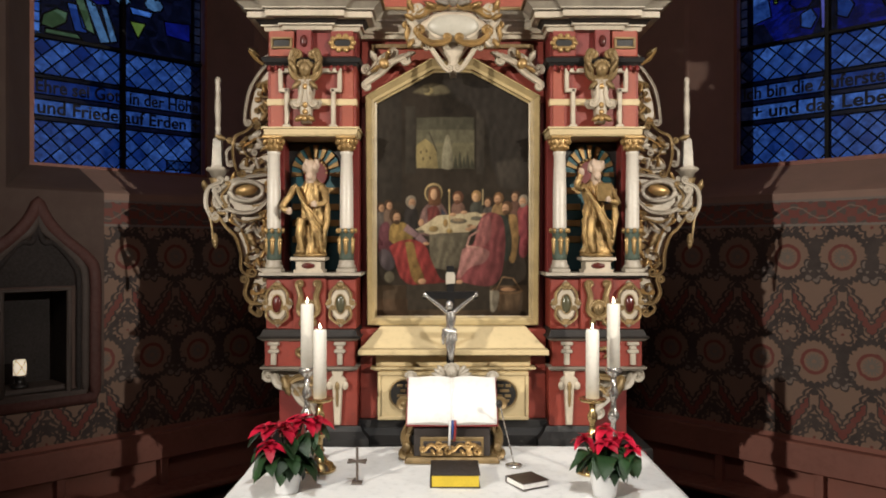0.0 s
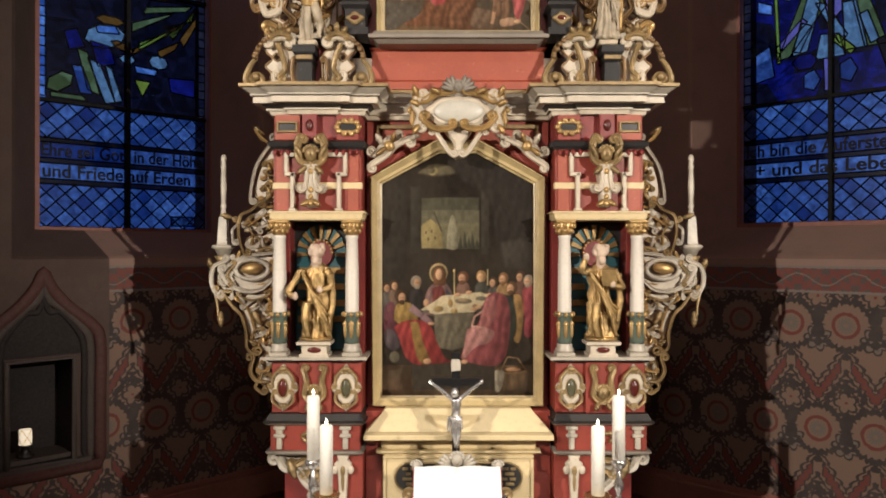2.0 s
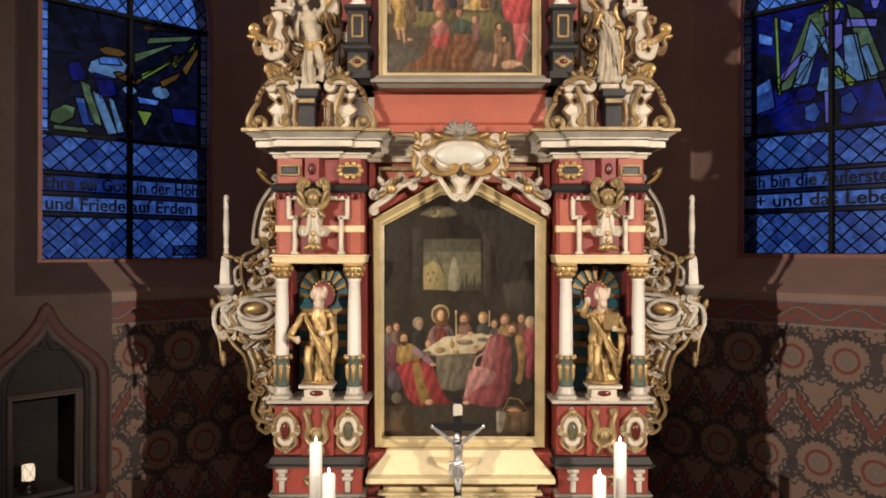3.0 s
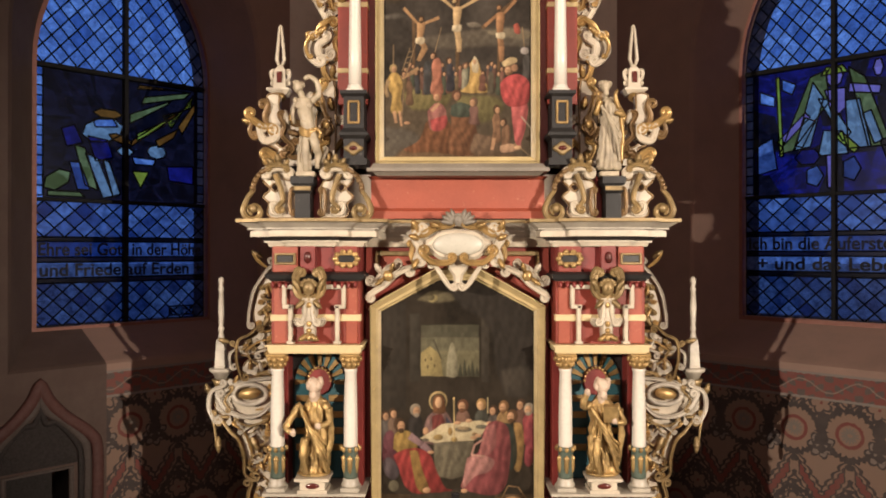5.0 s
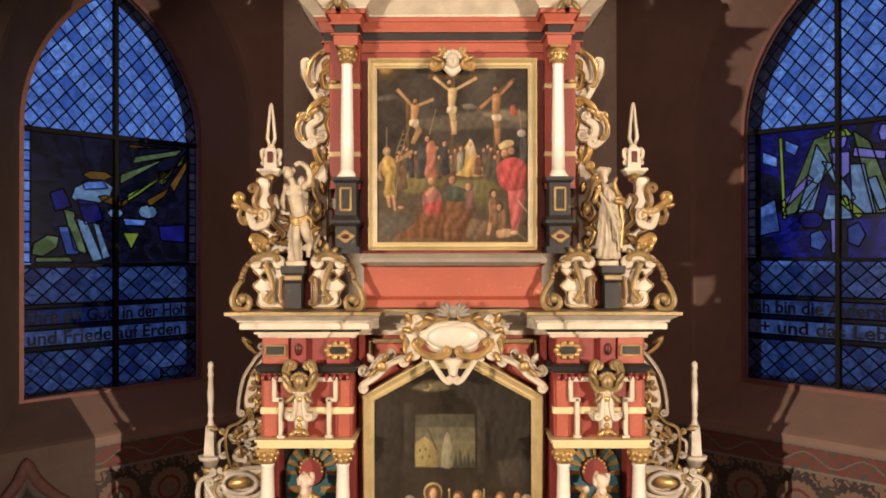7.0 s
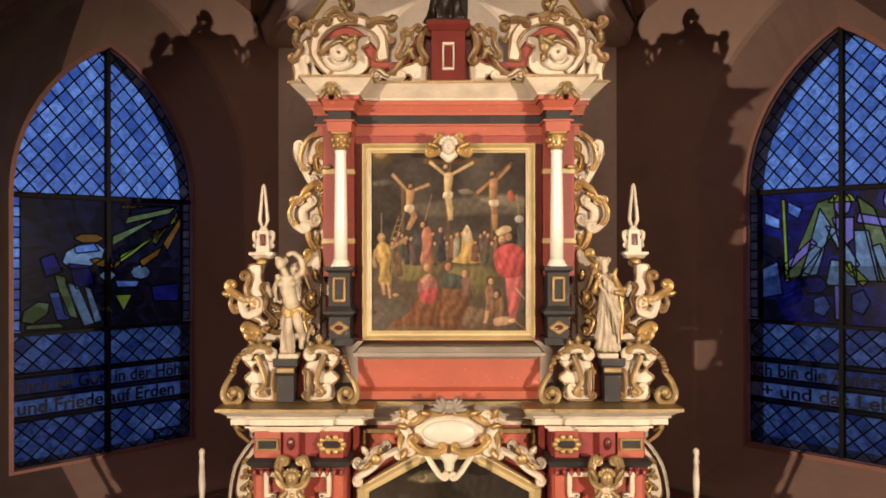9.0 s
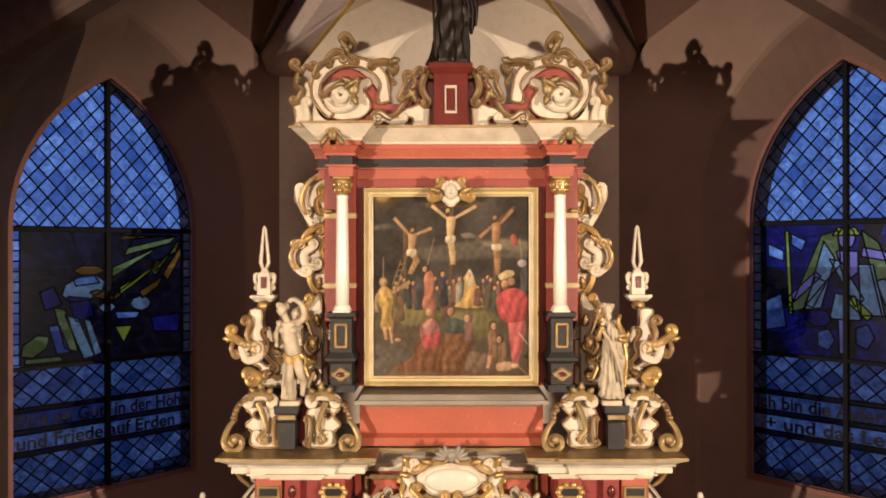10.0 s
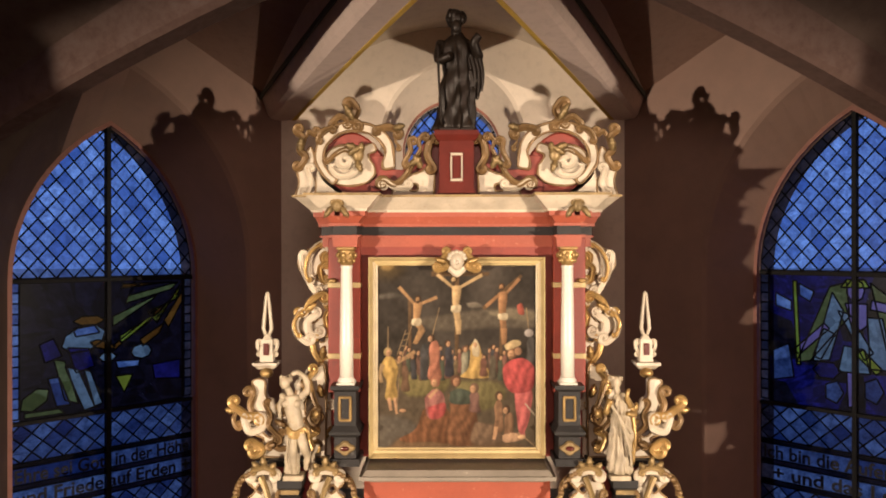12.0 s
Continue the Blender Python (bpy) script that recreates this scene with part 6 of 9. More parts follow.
    for d, z, a, l, bm in ((1.24, 4.04, 15, 0.07, g), (1.05, 4.12, 250, 0.10, w), (0.99, 4.02, 75, 0.08, g), (1.03, 3.99, 200, 0.08, h), (0.90, 4.16, 100, 0.07, w), (0.87, 4.05, 60, 0.09, w), (0.97, 3.86, 120, 0.08, w), (1.08, 3.84, 160, 0.07, h), (0.88, 3.83, 30, 0.07, h), (0.76, 4.12, 80, 0.08, g)):
        c.leaf(bm, d, 4.485, z, a, l, 0.024)
    console = part("obelisk_console", w, WHITE, altar, "white console carved with gilt leaves")
    shards("gilt_leaf", g, GOLD, console)
    shards("worn_edge", h, BROWN_GILT, console, "brown worn gilt edge")
    x = s * 1.125
    part("console_top", moulding(pieces(), x - 0.045, x + 0.045, 4.66, 4.76, [(4.25, 4.275, 0, 0.022), (4.275, 4.29, 0.026, 0.026)]), WHITE, console)
    bm = frustum(pieces(), x - 0.04, x + 0.04, 4.68, 4.74, 4.29, 4.42, 0.0, -0.008)
    frustum(bm, x - 0.028, x + 0.028, 4.69, 4.73, 4.42, 4.45, 0.0, -0.018)
    obelisk = part("obelisk", bm, WHITE, altar, "small white openwork obelisk")
    bm = pieces()
    for e in (-1, 1):
        a = [Vector((x + e * 0.010, 4.71, 4.445)), Vector((x + e * 0.024, 4.71, 4.485)), Vector((x + e * 0.015, 4.71, 4.59)), Vector((x + e * 0.006, 4.71, 4.69)), Vector((x, 4.71, 4.705))]
        tube(bm, a, [0.010, 0.012, 0.010, 0.008, 0.005], 1.4, 4)
        scroll(bm, 4.71, [(x + e * 0.038, 4.34), (x + e * 0.055, 4.37), (x + e * 0.06, 4.40)], 0.009, (0.013, e), (0.016, e))
    part("obelisk_tip", bm, WHITE, obelisk)
    part("obelisk_inlay", box(pieces(), x - 0.016, x + 0.016, 4.672, 4.70, 4.33, 4.40, 0.002), RUBY, obelisk, "dark red inlay")
    # upper wing beside the columns
    w, g = pieces(), pieces()
    worn = pieces()
    c.fret(w, worn, [(0.72, 5.01), (0.80, 4.995), (0.86, 4.955), (0.905, 4.935), (0.92, 4.87), (0.875, 4.79), (0.84, 4.735), (0.815, 4.67), (0.86, 4.615), (0.925, 4.585), (0.915, 4.50), (0.872, 4.435), (0.815, 4.365), (0.755, 4.33), (0.72, 4.28)],
           [[(0.765, 4.82), (0.80, 4.83), (0.815, 4.795), (0.785, 4.77)], [(0.775, 4.735), (0.805, 4.725), (0.785, 4.69), (0.755, 4.70)], [(0.82, 4.59), (0.865, 4.57), (0.85, 4.53), (0.80, 4.55)], [(0.77, 4.48), (0.80, 4.47), (0.79, 4.42), (0.755, 4.43)], [(0.855, 4.90), (0.885, 4.895), (0.875, 4.85), (0.85, 4.86)]], 4.60, 4.66)
    c.smooth_board(w, [(0.70, 4.34), (0.78, 4.30), (0.82, 4.18), (0.80, 4.06), (0.84, 3.95), (0.80, 3.79), (0.70, 3.79)], 4.56, 4.62)
    for pts, r, f, h, bm, y in (
        ([(0.76, 5.0), (0.83, 4.95), (0.865, 4.86), (0.855, 4.78), (0.82, 4.71)], 0.015, (0.03, 1), (0.025, -1), w, 4.58),
        ([(0.86, 4.78), (0.89, 4.86), (0.90, 4.92)], 0.015, (0.02, -1), (0.02, 1), w, 4.58),
        ([(0.74, 4.88), (0.79, 4.85), (0.78, 4.78)], 0.013, (0.022, -1), (0.022, -1), g, 4.59),
        ([(0.78, 4.70), (0.84, 4.66), (0.87, 4.60), (0.90, 4.58)], 0.016, (0.025, 1), (0.02, 1), g, 4.57),
        ([(0.90, 4.60), (0.93, 4.53), (0.92, 4.47), (0.87, 4.42)], 0.015, (0.02, 1), (0.03, -1), w, 4.57),
        ([(0.80, 4.58), (0.86, 4.54), (0.85, 4.47), (0.79, 4.46)], 0.019, (0.02, -1), (0.024, -1), w, 4.58),
        ([(0.84, 4.44), (0.82, 4.36), (0.78, 4.30)], 0.015, (0.02, 1), (0.022, -1), g, 4.58),
        ([(0.79, 4.985), (0.845, 4.93), (0.87, 4.85), (0.855, 4.78)], 0.008, (0.012, 1), (0.012, -1), g, 4.555),
        ([(0.905, 4.59), (0.935, 4.53), (0.915, 4.46)], 0.008, (0.012, 1), (0.012, -1), g, 4.55),
        ([(0.74, 4.95), (0.78, 4.92), (0.77, 4.86)], 0.009, (0.016, 1), (0.016, -1), g, 4.59),
        ([(0.73, 4.76), (0.77, 4.72), (0.75, 4.66)], 0.010, (0.018, -1), (0.016, 1), w, 4.59),
        ([(0.73, 4.62), (0.76, 4.56), (0.74, 4.48)], 0.012, (0.02, -1), (0.02, 1), g, 4.59),
        ([(0.72, 4.26), (0.77, 4.20), (0.80, 4.12), (0.77, 4.06)], 0.016, (0.022, 1), (0.02, -1), g, 4.54),
        ([(0.73, 4.08), (0.78, 4.03), (0.83, 3.98), (0.81, 3.90)], 0.015, (0.022, 1), (0.022, -1), w, 4.54),
        ([(0.72, 3.93), (0.76, 3.88), (0.80, 3.86), (0.84, 3.80)], 0.014, (0.02, 1), (0.02, 1), g, 4.54),
        ([(0.86, 4.20), (0.84, 4.10), (0.87, 4.02), (0.86, 3.92)], 0.017, (0.022, -1), (0.024, 1), w, 4.55),
    ):
        c.roll(bm, y, pts, r, f, h)
    c.knob(g, 0.775, 4.55, 4.27, 0.035, 0.03, 0.045), c.leaf(g, 0.88, 4.57, 4.60, 150, 0.09, 0.022), c.leaf(g, 0.77, 4.55, 4.33, 100, 0.08, 0.024), c.leaf(w, 0.84, 4.56, 4.28, 280, 0.12, 0.03)
    wing = part("upper_wing", w, WHITE, altar, "white openwork upper wing with gilt scrolls")
    shards("gilt_scroll", g, GOLD, wing, "gilt scroll")
    shards("worn_edge", worn, BROWN_GILT, wing, "brown worn gilt edge")
    part("pilaster_side_boss", ball(pieces(), s * 0.70, 4.46, 4.78, 0.03, 0.02, 0.014), GOLD, altar)
    # scrolled gable over the top cornice
    w, g, r_, h = pieces(), pieces(), pieces(), pieces()
    c.smooth_board(r_, [(0.42, 5.258), (0.78, 5.258), (0.80, 5.44), (0.75, 5.57), (0.66, 5.635), (0.56, 5.63), (0.47, 5.56), (0.40, 5.44)], 4.62, 4.66)
    gable = part("gable_board", r_, RED, altar, "red gable board with white and gilt scrolls")
    # the great C scroll, a broad flat band, and the shell that it holds
    c.fret(w, h, [(0.355, 5.43), (0.415, 5.42), (0.425, 5.46), (0.41, 5.52), (0.445, 5.585), (0.52, 5.63), (0.61, 5.64), (0.70, 5.61), (0.755, 5.545), (0.765, 5.46), (0.735, 5.40), (0.69, 5.365), (0.72, 5.335), (0.78, 5.40), (0.815, 5.47), (0.80, 5.57), (0.735, 5.65), (0.64, 5.69), (0.53, 5.685), (0.43, 5.645), (0.375, 5.575), (0.36, 5.50)], [], 4.575, 4.63, 0.008)
    c.fret(w, h, [(0.475, 5.44), (0.475, 5.38), (0.54, 5.335), (0.65, 5.325), (0.735, 5.365), (0.765, 5.44), (0.755, 5.50), (0.71, 5.545), (0.64, 5.56), (0.66, 5.52), (0.61, 5.50), (0.55, 5.545), (0.485, 5.57), (0.465, 5.53), (0.51, 5.50)], [], 4.585, 4.63, 0.006)
    c.roll(w, 4.565, [(0.73, 5.43), (0.68, 5.38), (0.60, 5.39), (0.565, 5.45), (0.60, 5.50)], 0.021, None, (0.05, -1), taper=(0.5, 1.0, 0.7), seg=10)
    c.roll(h, 4.555, [(0.74, 5.46), (0.70, 5.50), (0.64, 5.53), (0.59, 5.50)], 0.012, (0.014, 1), (0.02, -1))
    for pts, r, f, k, bm, y in (
        ([(0.92, 5.63), (0.885, 5.60), (0.90, 5.53), (0.87, 5.49), (0.90, 5.43)], 0.018, (0.024, 1), (0.02, 1), h, 4.57),
        ([(0.82, 5.62), (0.85, 5.635), (0.87, 5.60)], 0.014, (0.022, -1), None, h, 4.57),
        ([(0.86, 5.42), (0.84, 5.34), (0.86, 5.28)], 0.016, (0.02, 1), (0.02, 1), w, 4.57),
        ([(0.46, 5.65), (0.39, 5.66), (0.33, 5.64)], 0.018, (0.014, -1), (0.022, 1), h, 4.57),
        ([(0.34, 5.62), (0.35, 5.58), (0.325, 5.545)], 0.008, None, (0.012, 1), h, 4.57),
        ([(0.41, 5.36), (0.36, 5.33), (0.30, 5.37), (0.25, 5.45), (0.205, 5.53)], 0.016, (0.03, -1), None, h, 4.55),
        ([(0.40, 5.345), (0.35, 5.31), (0.28, 5.31)], 0.014, (0.026, -1), (0.02, -1), w, 4.55),
        ([(0.30, 5.45), (0.265, 5.52), (0.27, 5.57)], 0.013, (0.018, -1), (0.024, 1), h, 4.54),
        ([(0.205, 5.53), (0.215, 5.58), (0.19, 5.61)], 0.013, None, (0.018, 1), h, 4.54),
        ([(0.13, 5.43), (0.165, 5.49), (0.155, 5.56), (0.13, 5.60)], 0.019, (0.022, 1), (0.022, 1), h, 4.55),
        ([(0.56, 5.68), (0.60, 5.71), (0.575, 5.76), (0.60, 5.81)], 0.020, (0.02, 1), (0.026, -1), h, 4.58),
        ([(0.62, 5.70), (0.67, 5.725), (0.72, 5.69)], 0.016, (0.022, 1), (0.022, -1), h, 4.58),
        ([(0.72, 5.66), (0.77, 5.64), (0.80, 5.59)], 0.012, (0.018, 1), (0.016, -1), h, 4.565),
    ):
        c.roll(bm, y, pts, r, f, k, seg=10)
    c.smooth_board(w, [(0.62, 5.262), (0.80, 5.262), (0.80, 5.42), (0.76, 5.36), (0.70, 5.31)], 4.57, 4.62)
    c.fret(w, h, [(0.82, 5.262), (0.925, 5.262), (0.91, 5.34), (0.92, 5.42), (0.88, 5.50), (0.84, 5.55), (0.82, 5.47), (0.84, 5.40), (0.81, 5.34)], [], 4.58, 4.63, 0.006)
    # pierced corner by the pedestal
    c.fret(w, h, [(0.13, 5.262), (0.36, 5.262), (0.33, 5.33), (0.27, 5.38), (0.21, 5.40), (0.13, 5.43)], [[(0.265, 5.33), (0.265, 5.295), (0.225, 5.295), (0.225, 5.33)]], 4.56, 4.60, 0.007)
    for d, z, a, l in ((0.62, 5.50, 150, 0.09), (0.56, 5.53, 20, 0.08), (0.57, 5.47, 250, 0.08), (0.55, 5.50, 100, 0.07), (0.59, 5.70, 60, 0.1), (0.27, 5.44, 150, 0.08), (0.36, 5.65, 170, 0.07), (0.895, 5.52, 100, 0.08), (0.20, 5.42, 60, 0.09)):
        c.leaf(g, d, 4.54, z, a, l, 0.024)
    c.knob(g, 0.565, 4.55, 5.50, 0.035, 0.03, 0.045), c.knob(g, 0.60, 4.55, 5.53, 0.022, 0.02, 0.02)
    shards("white_scroll", w, WHITE, gable, "white painted scroll")
    shards("gilt_scroll", g, OLD_GOLD, gable, "worn gilt scroll or leaf")
    shards("worn_edge", h, BROWN_GILT, gable, "brown worn gilt edge")
    bm = face_mask(pieces(), s * 0.645, 4.27, 5.19, 0.034)
    for e in (-1, 1):
        leaf(bm, s * 0.645 + e * 0.02, 4.27, 5.19, 270 + e * 35, 0.08, 0.02, 2)
    part("cornice_mask", bm, OLD_GOLD, altar, "small dark gilt mask under the cornice")


carve(-1), carve(1)


TABLET = paint("pale_grey_tablet", (0.50, 0.47, 0.39), 0.8, 0.4, grain=10)


def centre_carving():
    w, g = pieces(), pieces()
    plate(w, oval(0, 3.30, 0.195, 0.095, 40, 6, 0.06), 4.28, 4.40, 0.02)
    plate(w, [(-0.018, 3.03), (0.018, 3.03), (0.03, 3.12), (0.10, 3.22), (-0.10, 3.22), (-0.03, 3.12)], 4.31, 4.42, 0.015)
    for e in (-1, 1):
        for pts, r, f, h, bm, y in (
            ([(e * 0.05, 3.41), (e * 0.13, 3.40), (e * 0.20, 3.36), (e * 0.24, 3.37)], 0.018, (0.025, -e), (0.025, e), g, 4.27),
            ([(e * 0.22, 3.40), (e * 0.25, 3.34), (e * 0.22, 3.28), (e * 0.24, 3.22)], 0.020, (0.02, e), (0.026, -e), w, 4.27),
            ([(e * 0.21, 3.25), (e * 0.15, 3.20), (e * 0.07, 3.195), (e * 0.03, 3.21)], 0.015, (0.025, e), (0.018, -e), g, 4.26),
            ([(e * 0.14, 3.19), (e * 0.10, 3.13), (e * 0.06, 3.07), (e * 0.035, 3.045)], 0.012, (0.018, -e), (0.018, -e), w, 4.29),
            ([(e * 0.26, 3.30), (e * 0.27, 3.24), (e * 0.25, 3.20)], 0.013, (0.016, -e), (0.016, -e), g, 4.28),
        ):
            scroll(bm, y, pts, r, f, h)
        for x, z, a in ((0.24, 3.38, 70), (0.22, 3.33, 20), (0.10, 3.40, 20), (0.23, 3.22, 300)):
            leaf(g, e * x, 4.26, z, a if e > 0 else 180 - a, 0.07, 0.02, 2)
    top = part("cartouche", w, WHITE, altar, "white scrolled cartouche over the painting")
    shards("gilt_scroll", g, GOLD, top)
    part("tablet", ball(pieces(), 0, 4.28, 3.30, 0.15, 0.028, 0.068, 24, 12), TABLET, top, "blank pale oval tablet")
    bm = face_mask(pieces(), 0, 4.26, 3.44, 0.034)
    for e in (-1, 1):
        for k in range(4):
            leaf(bm, e * 0.02, 4.27, 3.42, (10 + 22 * k) if e > 0 else 170 - 22 * k, 0.09, 0.02, 2)
    part("crest", bm, LEDGE, top, "greyish winged crest")
    # small crest at the head of the upper frame
    w, g = face_mask(pieces(), 0, 4.40, 4.89, 0.05), pieces()
    plate(w, oval(0, 4.85, 0.05, 0.045, 20, 4, 0.1), 4.40, 4.43, 0.01)
    for e in (-1, 1):
        scroll(g, 4.40, [(e * 0.05, 4.93), (e * 0.08, 4.90), (e * 0.06, 4.86), (e * 0.10, 4.84)], 0.014, (0.018, -e), (0.02, e))
        leaf(g, e * 0.05, 4.40, 4.88, 20 if e > 0 else 160, 0.08, 0.02, 2)
    crest = part("frame_crest", w, WHITE, altar, "white carved crest with gilt leaves")
    shards("gilt_leaf", g, GOLD, crest)
    # dark plaque with gilt lettering on the predella
    out = [(0.40 * k, 1.145 + 0.0) for k in ()] + [(0.29 + 0.085 * math.cos(a), 1.145 + 0.085 * math.sin(a)) for a in (math.pi * (i / 12 - 0.5) for i in range(13))] + [(-0.29 + 0.085 * math.cos(a), 1.145 + 0.085 * math.sin(a)) for a in (math.pi * (i / 12 + 0.5) for i in range(13))]
    plaque = part("plaque", plate(pieces(), out, 4.325, 4.35, 0.004), BLACK, altar, "dark plaque with gilt script on the predella")
    line = [Vector((x, 4.325, z)) for x, z in out + out[:1]]
    part("plaque_rim", tube(pieces(), line, [0.006] * len(line), 1.0, 6), OLD_GOLD, plaque)
    rng = random.Random(4)
    for i, z in enumerate((1.195, 1.165, 1.135, 1.105)):
        x = -0.33 + 0.02 * (i % 2)
        while x < 0.32:
            w_ = rng.uniform(0.025, 0.06)
            part("script_bar", box(pieces(), x, min(x + w_, 0.34), 4.319, 4.326, z - 0.007, z + 0.009, 0.001), OLD_GOLD, plaque)
            x += w_ + 0.014


centre_carving()


# ---- statues, each a plain carved mass ----
def robe(bm, x, y, z0, z1, r, seed, lean=0.0, folds=9, flat=0.75):
    """A draped body: turned rings with folds that run down and shift."""
    rng = random.Random(seed)
    ph, rings, n, seg = rng.uniform(0, 6), [], 24, 56
    shape = ((0, 1.0), (0.08, 0.92), (0.3, 0.82), (0.5, 0.80), (0.62, 0.74), (0.74, 0.82), (0.86, 0.86), (0.93, 0.6), (1, 0.26))
    for i in range(n + 1):
        k = i / n
        for (a, u), (b, v) in zip(shape, shape[1:]):
            if a <= k <= b:
                w = u + (v - u) * (k - a) / (b - a)
        ring = []
        for j in range(seg):
            t = 2 * math.pi * j / seg
            f = 1 + (0.20 * (1 - 0.6 * k)) * math.sin(folds * t + ph + 2.2 * math.sin(2.5 * k + t)) + 0.06 * math.sin(17 * t + 7 * k)
            ring.append(bm.verts.new((x + lean * math.sin(2.6 * k) + r * w * f * math.cos(t), y + flat * r * w * f * math.sin(t), z0 + (z1 - z0) * k)))
        rings.append(ring)
    for a, b in zip(rings, rings[1:]):
        for j in range(seg):
            bm.faces.new((a[j], a[(j + 1) % seg], b[(j + 1) % seg], b[j])).smooth = True
    bm.faces.new(rings[0][::-1]), bm.faces.new(rings[-1])
    for ring in rings:
        for v in ring:
            q = Vector((v.co.x * 26 + seed, v.co.y * 26, v.co.z * 13))
            v.co += Vector((v.co.x - x, v.co.y - y, 0)) * (0.30 * noise.noise(q)) + Vector((0, 0, 0.012 * noise.noise(q * 1.7)))
    return bm


def limb(bm, pts, r0, r1):
    line = glide(pts, 5)
    n = len(line) - 1
    return tube(bm, line, [r0 + (r1 - r0) * i / n for i in range(n + 1)], 1.0, 10)


def niche_statue(x, lean, arms, seed, label, book):
    bm = robe(pieces(), x, 4.34, 1.965, 2.42, 0.076, seed, lean, 13)
    top = x + lean * 0.5
    dressed = set(bm.faces)
    limb(bm, [(top, 4.33, 2.38), (top, 4.32, 2.44)], 0.028, 0.03)
    ball(bm, top, 4.315, 2.475, 0.036, 0.042, 0.048)
    for k in range(9):
        a = 2 * math.pi * k / 9
        ball(bm, top + 0.034 * math.cos(a), 4.325 + 0.03 * math.sin(a), 2.485 + 0.012 * math.cos(3 * a), 0.018, 0.02, 0.03, 8, 6)
    ball(bm, top, 4.29, 2.43, 0.022, 0.018, 0.03, 8, 6)
    for f in set(bm.faces) - dressed:
        f.material_index = 1
    for pts in arms:
        limb(bm, [(x + a, y, z) for a, y, z in pts], 0.023, 0.014)
        before = set(bm.faces)
        a, y, z = pts[-1]
        ball(bm, x + a, y - 0.006, z, 0.018, 0.014, 0.022, 8, 6)
        for f in set(bm.faces) - before:
            f.material_index = 1
    # mantle folds thrown across
    for k in range(5):
        limb(bm, [(x - 0.075 + 0.012 * k, 4.29, 2.36 - 0.02 * k), (x - 0.01 + 0.012 * k, 4.255, 2.25 - 0.035 * k), (x + 0.085, 4.29, 2.14 - 0.04 * k)], 0.010, 0.009)
    limb(bm, [(x + 0.09, 4.30, 2.35), (x + 0.105, 4.31, 2.2), (x + 0.08, 4.30, 2.02)], 0.022, 0.012)
    limb(bm, [(x - 0.04, 4.275, 2.18), (x - 0.05, 4.265, 2.08), (x - 0.03, 4.27, 1.98)], 0.026, 0.018)
    if book:
        m = pose(x + 0.03, 4.25, 2.33, 20, 0, -12) @ Matrix.Diagonal((0.085, 0.03, 0.10, 1))
        bmesh.ops.create_cube(bm, size=1, matrix=m)
    for v in bm.verts:
        q = v.co * 34
        v.co += Vector((0.010 * noise.noise(q), 0.012 * noise.noise(q + Vector((5, 0, 0))), 0.006 * noise.noise(q * 0.8))) + Vector((0.005 * noise.noise(q * 2.3), 0.007 * noise.noise(q * 2.3 + Vector((3, 0, 0))), 0))
    ball(bm, x, 4.34, 1.965, 0.10, 0.075, 0.018)
    made = solid("niche_statue", bm, STATUE_GILT, label, "statue", "statues of the altarpiece", smooth=False, at=(x, 4.34, 1.95))
    made.data.materials.append(FACE)
    base = thing("statue_base", x, 4.34, 1.862, "white plinth with a red panel under a gilt statue", "plinth", "niche plinths")
    part("body", moulding(pieces(), x - 0.085, x + 0.085, 4.27, 4.42, [(1.862, 1.88, 0.0, 0.0), (1.88, 1.925, -0.012, -0.012), (1.925, 1.935, -0.01, 0.01), (1.935, 1.952, 0.015, 0.015)]), WHITE, base)
    part("panel", ball(pieces(), x, 4.284, 1.902, 0.042, 0.012, 0.018), RUBY, base, "dark red oval panel")


niche_statue(-0.845, 0.015, [[(-0.07, 4.32, 2.37), (-0.12, 4.30, 2.30), (-0.15, 4.27, 2.24), (-0.10, 4.25, 2.22)], [(0.07, 4.32, 2.37), (0.10, 4.28, 2.28), (0.04, 4.25, 2.26)]], 1, "gilt carved saint statue standing in a teal niche", False)
niche_statue(0.845, -0.01, [[(-0.07, 4.32, 2.37), (-0.12, 4.29, 2.36), (-0.10, 4.27, 2.45)], [(0.07, 4.32, 2.37), (0.11, 4.28, 2.27), (0.05, 4.25, 2.29)]], 2, "gilt carved saint statue holding a book in a niche", True)


